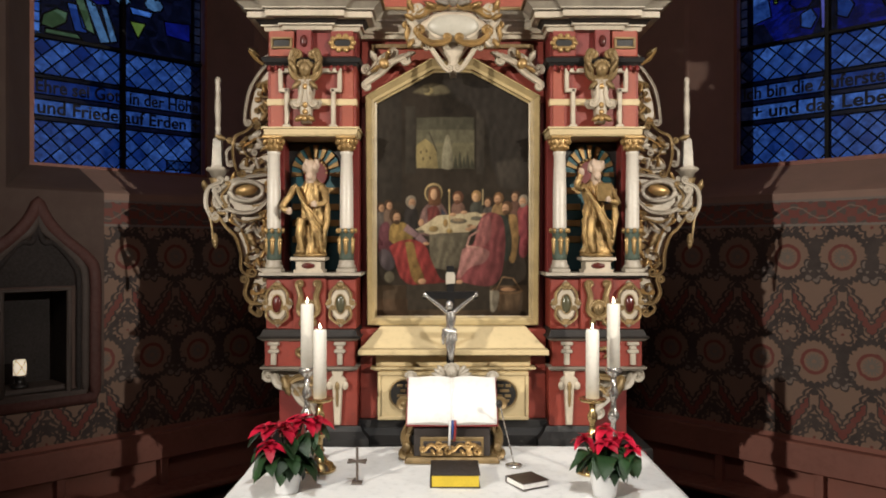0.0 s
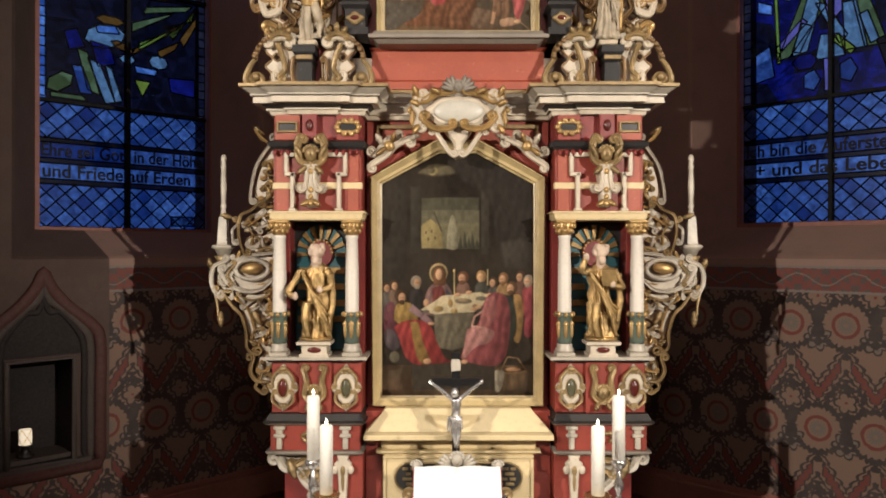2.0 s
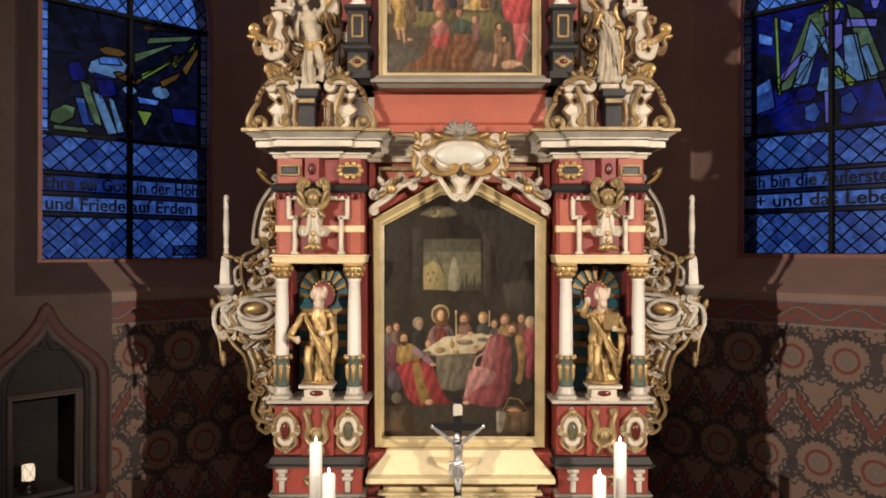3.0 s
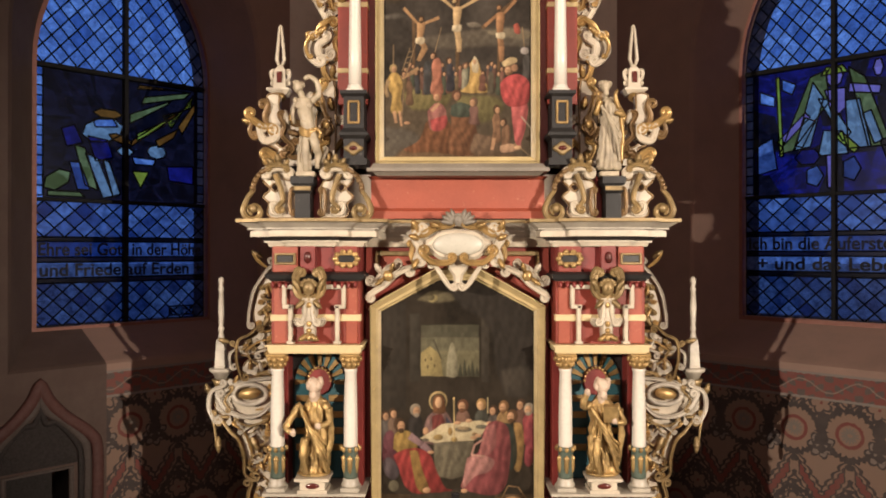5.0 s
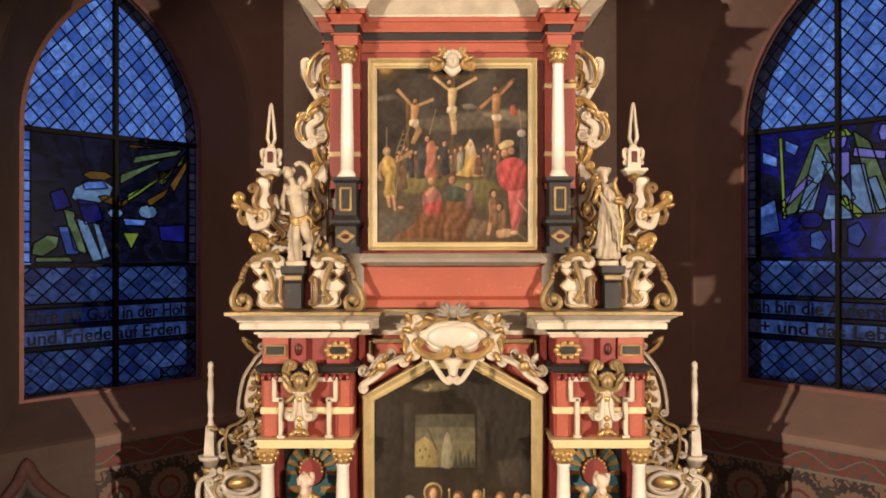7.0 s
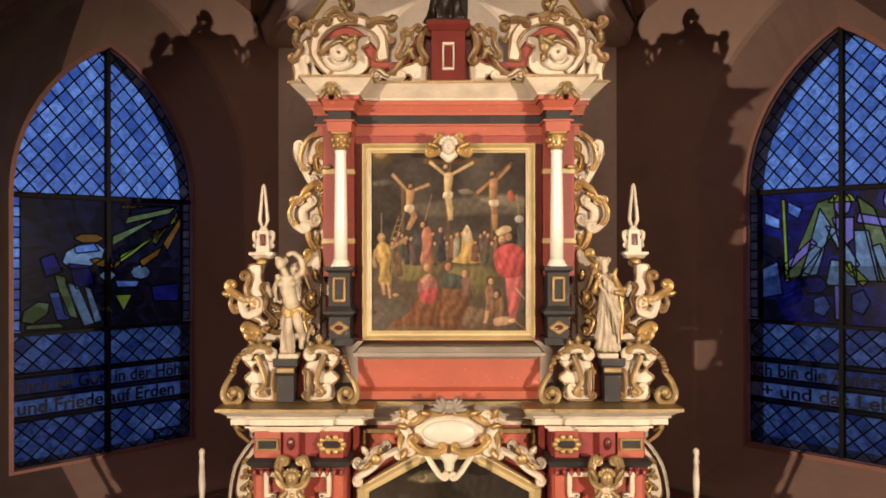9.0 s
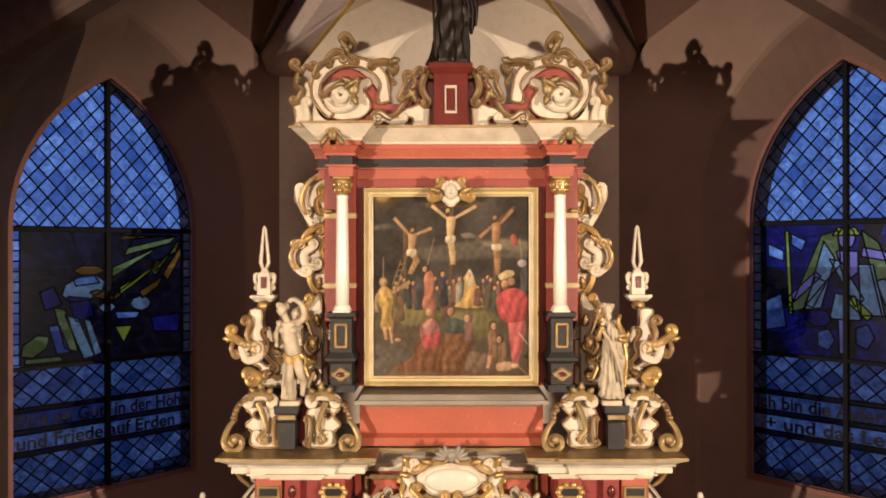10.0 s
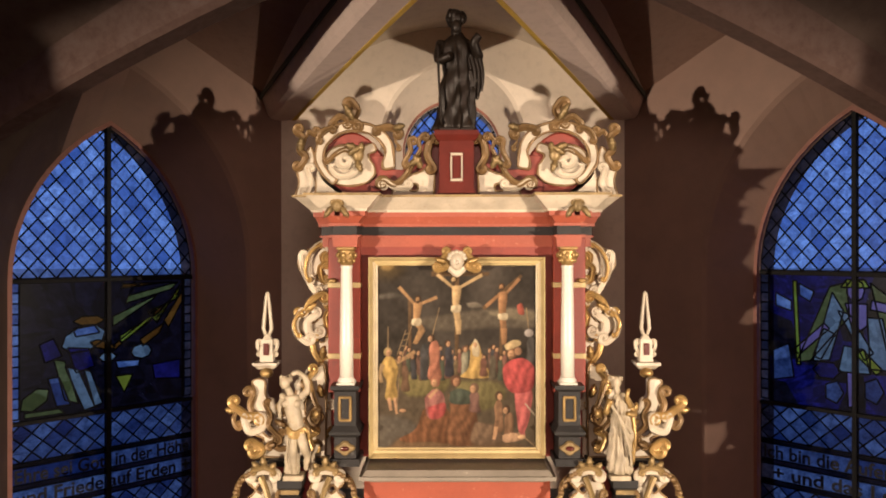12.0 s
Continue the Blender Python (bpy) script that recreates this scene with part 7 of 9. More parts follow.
def attic_statue(x, label, bare):
    bm, y = pieces(), 4.36
    if bare:
        # slender body resting on one leg, the other bent against a stump; one arm bent over the head
        limb(bm, [(x + 0.005, y, 3.72), (x - 0.005, y - 0.015, 3.83), (x + 0.012, y - 0.01, 3.97)], 0.016, 0.032)
        limb(bm, [(x + 0.065, y, 3.75), (x + 0.072, y - 0.01, 3.83), (x + 0.058, y - 0.035, 3.88), (x + 0.025, y - 0.01, 3.98)], 0.014, 0.032)
        limb(bm, [(x + 0.018, y, 3.955), (x + 0.006, y - 0.01, 4.03), (x - 0.008, y - 0.008, 4.09), (x - 0.012, y, 4.155)], 0.041, 0.046)
        for e in (-1, 1):
            ball(bm, x - 0.010 + e * 0.026, y - 0.034, 4.115, 0.026, 0.016, 0.022, 10, 8)
            ball(bm, x - 0.012 + e * 0.050, y, 4.15, 0.021, 0.022, 0.020, 10, 8)
        limb(bm, [(x - 0.015, y, 4.15), (x - 0.04, y - 0.012, 4.205)], 0.020, 0.018)
        ball(bm, x - 0.048, y - 0.018, 4.228, 0.027, 0.031, 0.036)
        for k in range(7):
            q = 2 * math.pi * k / 7
            ball(bm, x - 0.046 + 0.024 * math.cos(q), y - 0.004 + 0.018 * math.sin(q), 4.245 + 0.008 * math.sin(2 * q), 0.013, 0.015, 0.02, 8, 6)
        limb(bm, [(x + 0.036, y, 4.155), (x + 0.072, y - 0.01, 4.185), (x + 0.066, y - 0.02, 4.25), (x + 0.025, y - 0.025, 4.285), (x - 0.01, y - 0.02, 4.275)], 0.019, 0.011)
        limb(bm, [(x - 0.06, y, 4.15), (x - 0.082, y + 0.01, 4.08), (x - 0.075, y + 0.03, 4.02)], 0.018, 0.012)
        limb(bm, [(x + 0.09, y + 0.03, 3.72), (x + 0.095, y + 0.03, 3.80), (x + 0.12, y + 0.03, 3.88)], 0.020, 0.012)
        bare_faces = set(bm.faces)
        for k in range(4):
            limb(bm, [(x - 0.032, y - 0.025, 3.985 - 0.012 * k), (x + 0.01, y - 0.05, 3.965 - 0.010 * k), (x + 0.062, y - 0.028, 3.985 - 0.016 * k)], 0.010, 0.008)
        limb(bm, [(x + 0.055, y - 0.03, 3.985), (x + 0.085, y - 0.03, 3.96), (x + 0.078, y - 0.02, 3.91)], 0.012, 0.006)
        gilt = set(bm.faces) - bare_faces
        # cloth that hangs down behind the leg
        for k in range(5):
            limb(bm, [(x - 0.030 + 0.012 * k, y + 0.012, 3.97), (x - 0.038 + 0.013 * k, y + 0.006, 3.85), (x - 0.045 + 0.015 * k, y + 0.01, 3.72)], 0.011, 0.015)
    else:
        robe(bm, x, y, 3.74, 4.17, 0.066, 9, 0.01, 12)
        for k in range(5):
            limb(bm, [(x - 0.055 + 0.012 * k, y - 0.045, 4.12 - 0.02 * k), (x + 0.0 + 0.010 * k, y - 0.070, 4.03 - 0.035 * k), (x + 0.055, y - 0.05, 3.96 - 0.045 * k)], 0.008, 0.007)
        limb(bm, [(x, y, 4.15), (x - 0.015, y - 0.01, 4.20)], 0.019, 0.018)
        ball(bm, x - 0.018, y - 0.014, 4.228, 0.027, 0.031, 0.036)
        for k in range(8):
            q = 2 * math.pi * k / 8
            ball(bm, x - 0.018 + 0.026 * math.cos(q), y + 0.002 + 0.018 * math.sin(q), 4.245, 0.015, 0.017, 0.02, 8, 6)
        ball(bm, x - 0.018, y - 0.035, 4.195, 0.016, 0.014, 0.028, 8, 6)
        bare_faces = set(bm.faces)
        limb(bm, [(x - 0.045, y, 4.13), (x - 0.075, y - 0.03, 4.07), (x - 0.055, y - 0.05, 4.14)], 0.020, 0.013)
        limb(bm, [(x + 0.045, y, 4.13), (x + 0.080, y - 0.03, 4.06), (x + 0.030, y - 0.065, 4.07)], 0.020, 0.013)
        limb(bm, [(x + 0.055, y - 0.03, 4.10), (x + 0.030, y - 0.06, 4.16), (x + 0.045, y - 0.05, 4.20)], 0.016, 0.010)
        limb(bm, [(x + 0.065, y + 0.01, 4.10), (x + 0.085, y, 3.95), (x + 0.075, y, 3.78)], 0.016, 0.011)
        gilt = set(bm.faces) - bare_faces
    for f in gilt:
        f.material_index = 1
    for v in bm.verts:
        q = v.co * 40
        v.co += Vector((0.006 * noise.noise(q), 0.007 * noise.noise(q + Vector((9, 0, 0))), 0.004 * noise.noise(q * 0.7)))
    for f in bm.faces:
        f.smooth = True
    box(bm, x - 0.055, x + 0.055, y - 0.05, y + 0.05, 3.70, 3.728)
    made = solid("attic_statue", bm, SKIN_STONE, label, "statue", "statues of the altarpiece", at=(x, y, 3.70))
    made.data.materials.append(GOLD)


attic_statue(-0.893, "pale carved wooden statue with one arm raised", True)
attic_statue(0.885, "pale carved wooden robed statue on a dark post", False)
bm = robe(pieces(), 0.0, 4.56, 5.64, 6.20, 0.105, 12, 0.01, 8, 0.7)
limb(bm, [(0, 4.56, 6.18), (0, 4.55, 6.24)], 0.03, 0.03)
ball(bm, 0, 4.545, 6.275, 0.042, 0.045, 0.055)
for k in range(10):
    q = 2 * math.pi * k / 10
    ball(bm, 0.04 * math.cos(q), 4.555 + 0.035 * math.sin(q), 6.285 + 0.015 * math.sin(2 * q), 0.022, 0.024, 0.035, 8, 6)
ball(bm, 0, 4.51, 6.225, 0.028, 0.02, 0.04, 8, 6)
limb(bm, [(0.08, 4.56, 6.14), (0.125, 4.53, 6.06), (0.10, 4.48, 6.12), (0.13, 4.46, 6.16)], 0.036, 0.022)
limb(bm, [(-0.08, 4.56, 6.14), (-0.10, 4.52, 6.04), (-0.03, 4.47, 6.05)], 0.036, 0.022)
limb(bm, [(0.10, 4.55, 6.08), (0.135, 4.56, 5.95), (0.12, 4.57, 5.82)], 0.03, 0.008)
limb(bm, [(0.07, 4.54, 5.98), (0.10, 4.55, 5.88), (0.075, 4.56, 5.78)], 0.03, 0.008)
for k in range(4):
    limb(bm, [(0.06 + 0.022 * k, 4.535, 6.08), (0.085 + 0.022 * k, 4.53, 5.96), (0.075 + 0.024 * k, 4.54, 5.84 + 0.02 * (k % 2))], 0.016, 0.005)
limb(bm, [(-0.105, 4.50, 6.12), (-0.10, 4.49, 5.95), (-0.085, 4.49, 5.66)], 0.008, 0.006)
box(bm, -0.10, 0.10, 4.48, 4.66, 5.625, 5.645)
solid("crowning_statue", bm, BRONZE, "dark carved saint statue crowning the altarpiece", "statue", at=(0, 4.56, 5.625))


# ---- oil paint on the two canvases ----
def oil_paint():
    """Old varnished oil paint: the canvas's own colours under a fine craquelure."""
    mat, tree, b = fresh("varnished_oil_paint")
    node = tree.nodes.new("ShaderNodeVertexColor")
    node.layer_name = "paint"
    c = mix(tree, Sum(tree, noise_node(tree, 70, 4, 0.7)).above(0.55, 0.3) * 0.28, node.outputs[0], (0.03, 0.02, 0.012))
    tree.links.new(c, b.inputs["Base Color"])
    b.inputs["Roughness"].default_value, b.inputs["Specular IOR Level"].default_value = 0.5, 0.08
    bump(tree, b, noise_node(tree, 160, 3, 0.6), 0.10)
    return mat


OIL = oil_paint()


class Painting:
    """Lays soft brush shapes on a finely divided canvas; u runs to the right, v down, in steps of the given size from the corner."""

    def __init__(self, owner, y, outline, corner, step, ground, seed):
        self.owner, self.y, self.outline, self.corner, self.step = owner, y, grown(outline, 0.008), corner, step
        self.rng = np.random.default_rng(seed)
        xs, zs = [p[0] for p in self.outline], [p[1] for p in self.outline]
        cell = 0.004
        self.x, self.z = np.arange(min(xs), max(xs) + cell, cell), np.arange(min(zs), max(zs) + cell, cell)
        X, Z = np.meshgrid(self.x, self.z)
        self.u, self.v = (X - corner[0]) / step, (corner[1] - Z) / step
        self.wu, self.wv = self.cloud(7) * 5.0 + self.cloud(16) * 2.6, self.cloud(8) * 5.0 + self.cloud(18) * 2.6
        self.grain, self.fold = self.cloud(46), self.cloud(12)
        broad = self.cloud(5) + 0.5 * self.cloud(14)
        self.c = np.array(ground)[None, None, :] * (1 + 0.55 * broad + 0.2 * self.grain)[:, :, None]

    def cloud(self, n):
        """Smooth noise about zero with n waves across."""
        grid = self.rng.uniform(-1, 1, (n + 3, n + 3))
        h, w = self.u.shape
        p, q = np.linspace(0.5, n + 0.5, h), np.linspace(0.5, n + 0.5, w)
        def weights(t):
            i = t.astype(int)
            f = t - i
            return i, f * f * (3 - 2 * f)
        (i, f), (j, g) = weights(p), weights(q)
        top = grid[i][:, j] * (1 - g) + grid[i][:, j + 1] * g
        low_ = grid[i + 1][:, j] * (1 - g) + grid[i + 1][:, j + 1] * g
        return top * (1 - f)[:, None] + low_ * f[:, None]

    def shape(self, pts, colour, soft=2.0, round_=True, folds=0.0, model=0.5, warp=0.6, strength=0.96):
        """A filled outline, modelled lighter towards the upper left, with folds along its length."""
        if round_:
            pts = [(p[0], p[1]) for p in glide([(a, b, 0) for a, b in list(pts) + [pts[0]]], 4)[:-1]]
        P = np.array(pts, float)
        m = 8
        j0, j1 = np.searchsorted(self.u[0], (P[:, 0].min() - m, P[:, 0].max() + m))
        rows = np.nonzero((self.v[:, 0] > P[:, 1].min() - m) & (self.v[:, 0] < P[:, 1].max() + m))[0]
        if j1 <= j0 or not len(rows):
            return
        box_ = (slice(rows[0], rows[-1] + 1), slice(j0, j1))
        U, V = self.u[box_] + warp * self.wu[box_] * 0.5, self.v[box_] + warp * self.wv[box_] * 0.5
        far, inside = np.full(U.shape, 1e9), np.zeros(U.shape, bool)
        for (ax, ay), (bx, by) in zip(P, np.roll(P, -1, 0)):
            ex, ey = bx - ax, by - ay
            k = np.clip(((U - ax) * ex + (V - ay) * ey) / (ex * ex + ey * ey + 1e-9), 0, 1)
            far = np.minimum(far, np.hypot(U - ax - k * ex, V - ay - k * ey))
            if ay != by:
                inside ^= ((ay > V) != (by > V)) & (U < (V - ay) * ex / (by - ay if by != ay else 1e-9) + ax)
        d = np.where(inside, far, -far)
        alpha = np.clip(d / soft + 0.5, 0, 1)
        alpha = alpha * alpha * (3 - 2 * alpha) * strength
        w, h = np.ptp(P[:, 0]) + 1e-6, np.ptp(P[:, 1]) + 1e-6
        side = ((U - P[:, 0].mean()) / w * 1.3 + (V - P[:, 1].mean()) / h * 0.7)
        light = 1 - model * np.clip(side + 0.12, -0.5, 0.9)
        light *= 1 - 0.35 * model * np.exp(-np.maximum(d, 0) / (0.10 * min(w, h) + 0.5))
        if folds:
            folds *= 0.75
            run = self.wu[box_] * 0.55 + self.wv[box_] * 0.3
            light *= 1 + folds * np.sin(U * 0.34 + 0.10 * V + run) + 0.6 * folds * np.sin(0.62 * U - 0.22 * V - 1.3 * run + 1.0) * self.fold[box_]
        light *= 1 + 0.22 * self.grain[box_]
        paint_ = np.array(colour)[None, None, :] * np.clip(light, 0.12, 1.8)[:, :, None]
        self.c[box_] = self.c[box_] * (1 - alpha[:, :, None]) + paint_ * alpha[:, :, None]

    def spot(self, u, v, ru, rv, colour, soft=1.6, model=0.5, strength=0.96):
        self.shape([(u + ru * math.cos(t * math.pi / 5), v + rv * math.sin(t * math.pi / 5)) for t in range(10)], colour, soft, True, 0.0, model, 0.25, strength)

    def line(self, pts, w, colour, strength=0.9, model=0.3):
        """A limb or pole that narrows to its end."""
        for (a, b), (c, d) in zip(pts, pts[1:]):
            n = Vector((d - b, a - c)).normalized() * w
            self.shape([(a - n[0], b - n[1]), (c - n[0] * 0.75, d - n[1] * 0.75), (c + n[0] * 0.75, d + n[1] * 0.75), (a + n[0], b + n[1])], colour, min(1.6, w), False, 0.0, model, 0.15, strength)

    def head(self, u, v, r, flesh, hair, look_=0.25, beard=False):
        self.spot(u, v - 0.12 * r, r * 1.02, r * 1.15, hair, 1.4)
        self.spot(u + look_ * r, v + 0.15 * r, r * 0.66, r * 0.88, flesh, 1.3, 0.7)
        self.spot(u + look_ * r * 1.4, v + 0.05 * r, r * 0.45, r * 0.14, tuple(c * 0.45 for c in flesh), 1.0, 0, 0.6)
        if beard:
            self.spot(u + look_ * r, v + 0.85 * r, r * 0.5, r * 0.42, hair, 1.4)

    def robed(self, u, v, w, h, colour, folds=0.28):
        """A draped body whose shoulders are at v and whose hem is h below."""
        self.shape([(u - w * 0.35, v), (u + w * 0.3, v - 0.02 * h), (u + w * 0.62, v + 0.2 * h), (u + w * 0.6, v + 0.6 * h), (u + w * 0.8, v + h), (u - w * 0.75, v + h), (u - w * 0.6, v + 0.55 * h), (u - w * 0.66, v + 0.2 * h)], colour, 2.0, True, folds, 0.6)

    def done(self):
        h, w = self.u.shape
        X, Z = np.meshgrid(self.x, self.z)
        keep = np.ones((h, w), bool)
        o = self.outline
        for (ax, az), (bx, bz) in zip(o, o[1:] + o[:1]):
            keep &= (bx - ax) * (Z - az) - (bz - az) * (X - ax) >= -1e-6
        at = np.arange(h * w).reshape(h, w)
        whole = keep[:-1, :-1] & keep[:-1, 1:] & keep[1:, 1:] & keep[1:, :-1]
        faces = np.stack([at[:-1, :-1][whole], at[:-1, 1:][whole], at[1:, 1:][whole], at[1:, :-1][whole]], 1)
        used, flat = np.unique(faces, return_inverse=True)
        ox, oy, oz = home(self.owner)
        co = np.stack([X.ravel() - ox, np.full(h * w, self.y - oy), Z.ravel() - oz], 1)[used]
        data = bpy.data.meshes.new("paint_layer")
        data.from_pydata(co.tolist(), [], flat.reshape(-1, 4).tolist())
        layer = data.color_attributes.new("paint", "FLOAT_COLOR", "POINT")
        tone = self.c.reshape(-1, 3)[used]
        tone = 0.84 * (tone * 0.86 + tone.mean(1, keepdims=True) * np.array((0.17, 0.14, 0.10)))
        rgba = np.concatenate([np.clip(tone, 0.002, 0.9), np.ones((len(used), 1))], 1)
        layer.data.foreach_set("color", rgba.astype(np.float32).ravel())
        data.materials.append(OIL)
        ob = new("paint_layer", data)
        ob.parent = self.owner
        tagged(ob, "old oil paint on canvas")


FLESH, HAIR, GREY = (0.40, 0.22, 0.115), (0.055, 0.03, 0.016), (0.22, 0.18, 0.13)


def supper_scene():
    p = Painting(supper, 4.5235, SUPPER, (-0.4885, 3.126), 0.003491, (0.021, 0.016, 0.011), 5)
    def block(a, b, c, d, colour, **more):
        p.shape([(a, b), (c, b), (c, d), (a, d)], colour, 2.5, False, 0.0, 0.25, 0.3, **more)
    # dark hall with pillars, a moon behind clouds and a lit window
    block(5, 50, 50, 240, (0.030, 0.025, 0.019)), block(56, 70, 74, 190, (0.036, 0.031, 0.023)), block(182, 60, 196, 190, (0.036, 0.030, 0.022))
    p.shape([(70, 45), (95, 32), (128, 36), (135, 48), (100, 52)], (0.11, 0.092, 0.05), 6, True, 0.1, 0.2)
    p.spot(97, 44, 9, 7, (0.30, 0.24, 0.10)), p.spot(93, 42, 7.5, 6, (0.09, 0.075, 0.04))
    block(76, 90, 178, 180, (0.062, 0.058, 0.036)), block(76, 112, 178, 180, (0.10, 0.092, 0.054)), block(76, 135, 178, 180, (0.125, 0.112, 0.06))
    p.shape([(76, 140), (92, 128), (104, 138), (112, 145), (116, 180), (76, 180)], (0.25, 0.195, 0.075), 2, False, 0.0, 0.3)
    for u, v in ((84, 152), (94, 150), (88, 164), (100, 162)):
        p.spot(u, v, 1.6, 3, (0.10, 0.075, 0.03))
    p.shape([(121, 180), (123, 140), (130, 120), (137, 140), (139, 180)], (0.22, 0.20, 0.125), 2.2), p.line([(98, 116), (112, 150)], 1.4, (0.05, 0.045, 0.03))
    for u, t in ((144, 156), (152, 150), (160, 160), (167, 154), (175, 162)):
        p.shape([(u - 4, 180), (u - 2, t + 8), (u, t), (u + 2.5, t + 9), (u + 4.5, 180)], (0.045, 0.045, 0.028), 1.5, False)
    p.shape([(118, 25), (150, 60), (196, 92), (215, 190), (268, 185), (268, 70), (200, 25)], (0.024, 0.020, 0.016), 8, True, 0.18, 0.2)
    p.shape([(215, 170), (262, 165), (266, 212), (225, 214)], (0.040, 0.033, 0.025), 9)
    block(5, 386, 272, 445, (0.060, 0.040, 0.023)), block(58, 378, 205, 430, (0.030, 0.024, 0.017)), block(5, 410, 60, 445, (0.075, 0.045, 0.025))
    # guests behind the table
    for u, v, r, robe_, hair, flesh, beard in ((13, 250, 8, (0.10, 0.085, 0.075), HAIR, FLESH, False), (27, 246, 8, (0.12, 0.075, 0.05), HAIR, FLESH, False), (66, 240, 9.5, (0.028, 0.024, 0.022), GREY, FLESH, True), (150, 232, 9.5, (0.15, 0.08, 0.055), (0.12, 0.05, 0.025), FLESH, True), (182, 230, 9, (0.045, 0.045, 0.035), (0.26, 0.15, 0.05), (0.46, 0.27, 0.13), False), (203, 240, 8, (0.07, 0.06, 0.05), HAIR, FLESH, False), (221, 234, 9, (0.22, 0.13, 0.05), (0.16, 0.08, 0.03), FLESH, True), (251, 230, 8.5, (0.09, 0.045, 0.03), HAIR, FLESH, False), (265, 238, 9, (0.20, 0.035, 0.04), GREY, FLESH, True)):
        p.robed(u, v + r * 0.9, r * 2.0, 52, robe_, 0.22)
        p.head(u, v, r, flesh, hair, 0.2 if u < 120 else -0.2, beard)
    # the haloed guest
    p.spot(106, 224, 16.5, 18, (0.36, 0.26, 0.11), 1.5), p.spot(106, 225, 13.8, 15, (0.05, 0.038, 0.024), 1.5)
    p.shape([(80, 296), (82, 262), (92, 245), (106, 240), (122, 246), (132, 268), (134, 292), (106, 300)], (0.15, 0.085, 0.075), 2, True, 0.3)
    p.shape([(94, 250), (112, 248), (120, 275), (116, 292), (98, 290)], (0.12, 0.025, 0.022), 2, True, 0.25), p.shape([(120, 252), (131, 268), (134, 292), (122, 292)], (0.03, 0.035, 0.055), 2, True, 0.25)
    p.shape([(96, 244), (97, 220), (106, 212), (116, 220), (118, 246)], (0.13, 0.055, 0.022), 1.6), p.spot(106.5, 226, 6.2, 10, (0.46, 0.27, 0.14), 1.4, 0.6)
    p.spot(107, 289, 7, 4, FLESH), p.spot(84, 276, 5, 7, FLESH)
    # table, cloth and dishes
    p.shape([(98, 296), (168, 294), (170, 352), (130, 360), (100, 356)], (0.105, 0.090, 0.058), 2.5, False, 0.22, 0.5)
    p.shape([(74, 288), (112, 265), (180, 257), (202, 264), (168, 293), (100, 297)], (0.43, 0.355, 0.205), 2, False, 0.05, 0.25)
    for u, v, a, b, colour in ((106, 287, 8, 5, (0.27, 0.18, 0.06)), (150, 273, 15, 4.5, (0.10, 0.09, 0.065)), (150, 271.5, 11, 3, (0.24, 0.17, 0.09)), (182, 268, 10, 3.6, (0.11, 0.10, 0.07)), (134, 291, 5.5, 4, (0.30, 0.20, 0.06)), (84, 291, 6, 2.5, (0.12, 0.10, 0.07)), (127, 277, 4, 7, (0.28, 0.17, 0.05)), (170, 281, 5, 2.4, (0.22, 0.13, 0.06))):
        p.spot(u, v + 1.6, a * 1.1, b, (0.14, 0.11, 0.065), 2, 0, 0.6), p.spot(u, v, a, b, colour)
    p.line([(134, 290), (134, 222)], 1.3, (0.42, 0.31, 0.13)), p.line([(193, 245), (193, 217)], 1.1, (0.44, 0.34, 0.17)), p.spot(134, 220, 1.6, 3, (0.75, 0.5, 0.2))
    for u, v in ((140, 262), (160, 258), (168, 288), (176, 284), (196, 262)):
        p.spot(u, v, 6, 3.2, FLESH, 1.4)
    # the man in the front, turned to the table
    p.shape([(8, 330), (10, 285), (24, 276), (30, 300), (34, 340), (20, 355)], (0.10, 0.03, 0.04), 2.4, True, 0.25)
    p.shape([(26, 306), (28, 284), (40, 274), (58, 278), (70, 296), (66, 312), (45, 318)], (0.23, 0.145, 0.035), 2, True, 0.25)
    p.line([(56, 284), (78, 300), (92, 312)], 6.5, (0.20, 0.12, 0.13)), p.spot(93, 313, 6, 3, FLESH)
    p.head(38, 266, 10.5, FLESH, HAIR, 0.3, True)
    p.shape([(26, 318), (44, 308), (70, 306), (92, 318), (104, 350), (118, 374), (132, 380), (100, 384), (70, 386), (48, 372), (36, 342)], (0.205, 0.022, 0.022), 2.2, True, 0.32)
    p.shape([(56, 310), (70, 312), (78, 345), (90, 378), (82, 386), (70, 376), (62, 345)], (0.20, 0.12, 0.03), 2, True, 0.2)
    p.spot(86, 380, 7, 5, FLESH), p.shape([(8, 330), (20, 322), (38, 345), (28, 362), (12, 352)], (0.07, 0.055, 0.06), 2.4, True, 0.2), p.spot(28, 372, 9, 10, (0.11, 0.095, 0.06))
    # the seated man with his back turned
    p.shape([(238, 262), (252, 266), (256, 310), (250, 345), (238, 335)], (0.20, 0.115, 0.035), 2, True, 0.25), p.shape([(262, 262), (272, 268), (272, 330), (258, 330)], (0.18, 0.03, 0.04), 2.2, True, 0.3)
    p.head(236, 250, 9.5, FLESH, (0.09, 0.045, 0.02), -0.3, True)
    p.shape([(222, 262), (236, 268), (244, 300), (244, 330), (232, 345), (222, 320)], (0.022, 0.028, 0.022), 2.5, True, 0.2)
    p.shape([(184, 278), (194, 262), (212, 258), (228, 270), (234, 305), (230, 345), (222, 376), (205, 388), (178, 386), (150, 378), (148, 368), (158, 350), (160, 322), (176, 312)], (0.17, 0.038, 0.042), 2.2, True, 0.30)
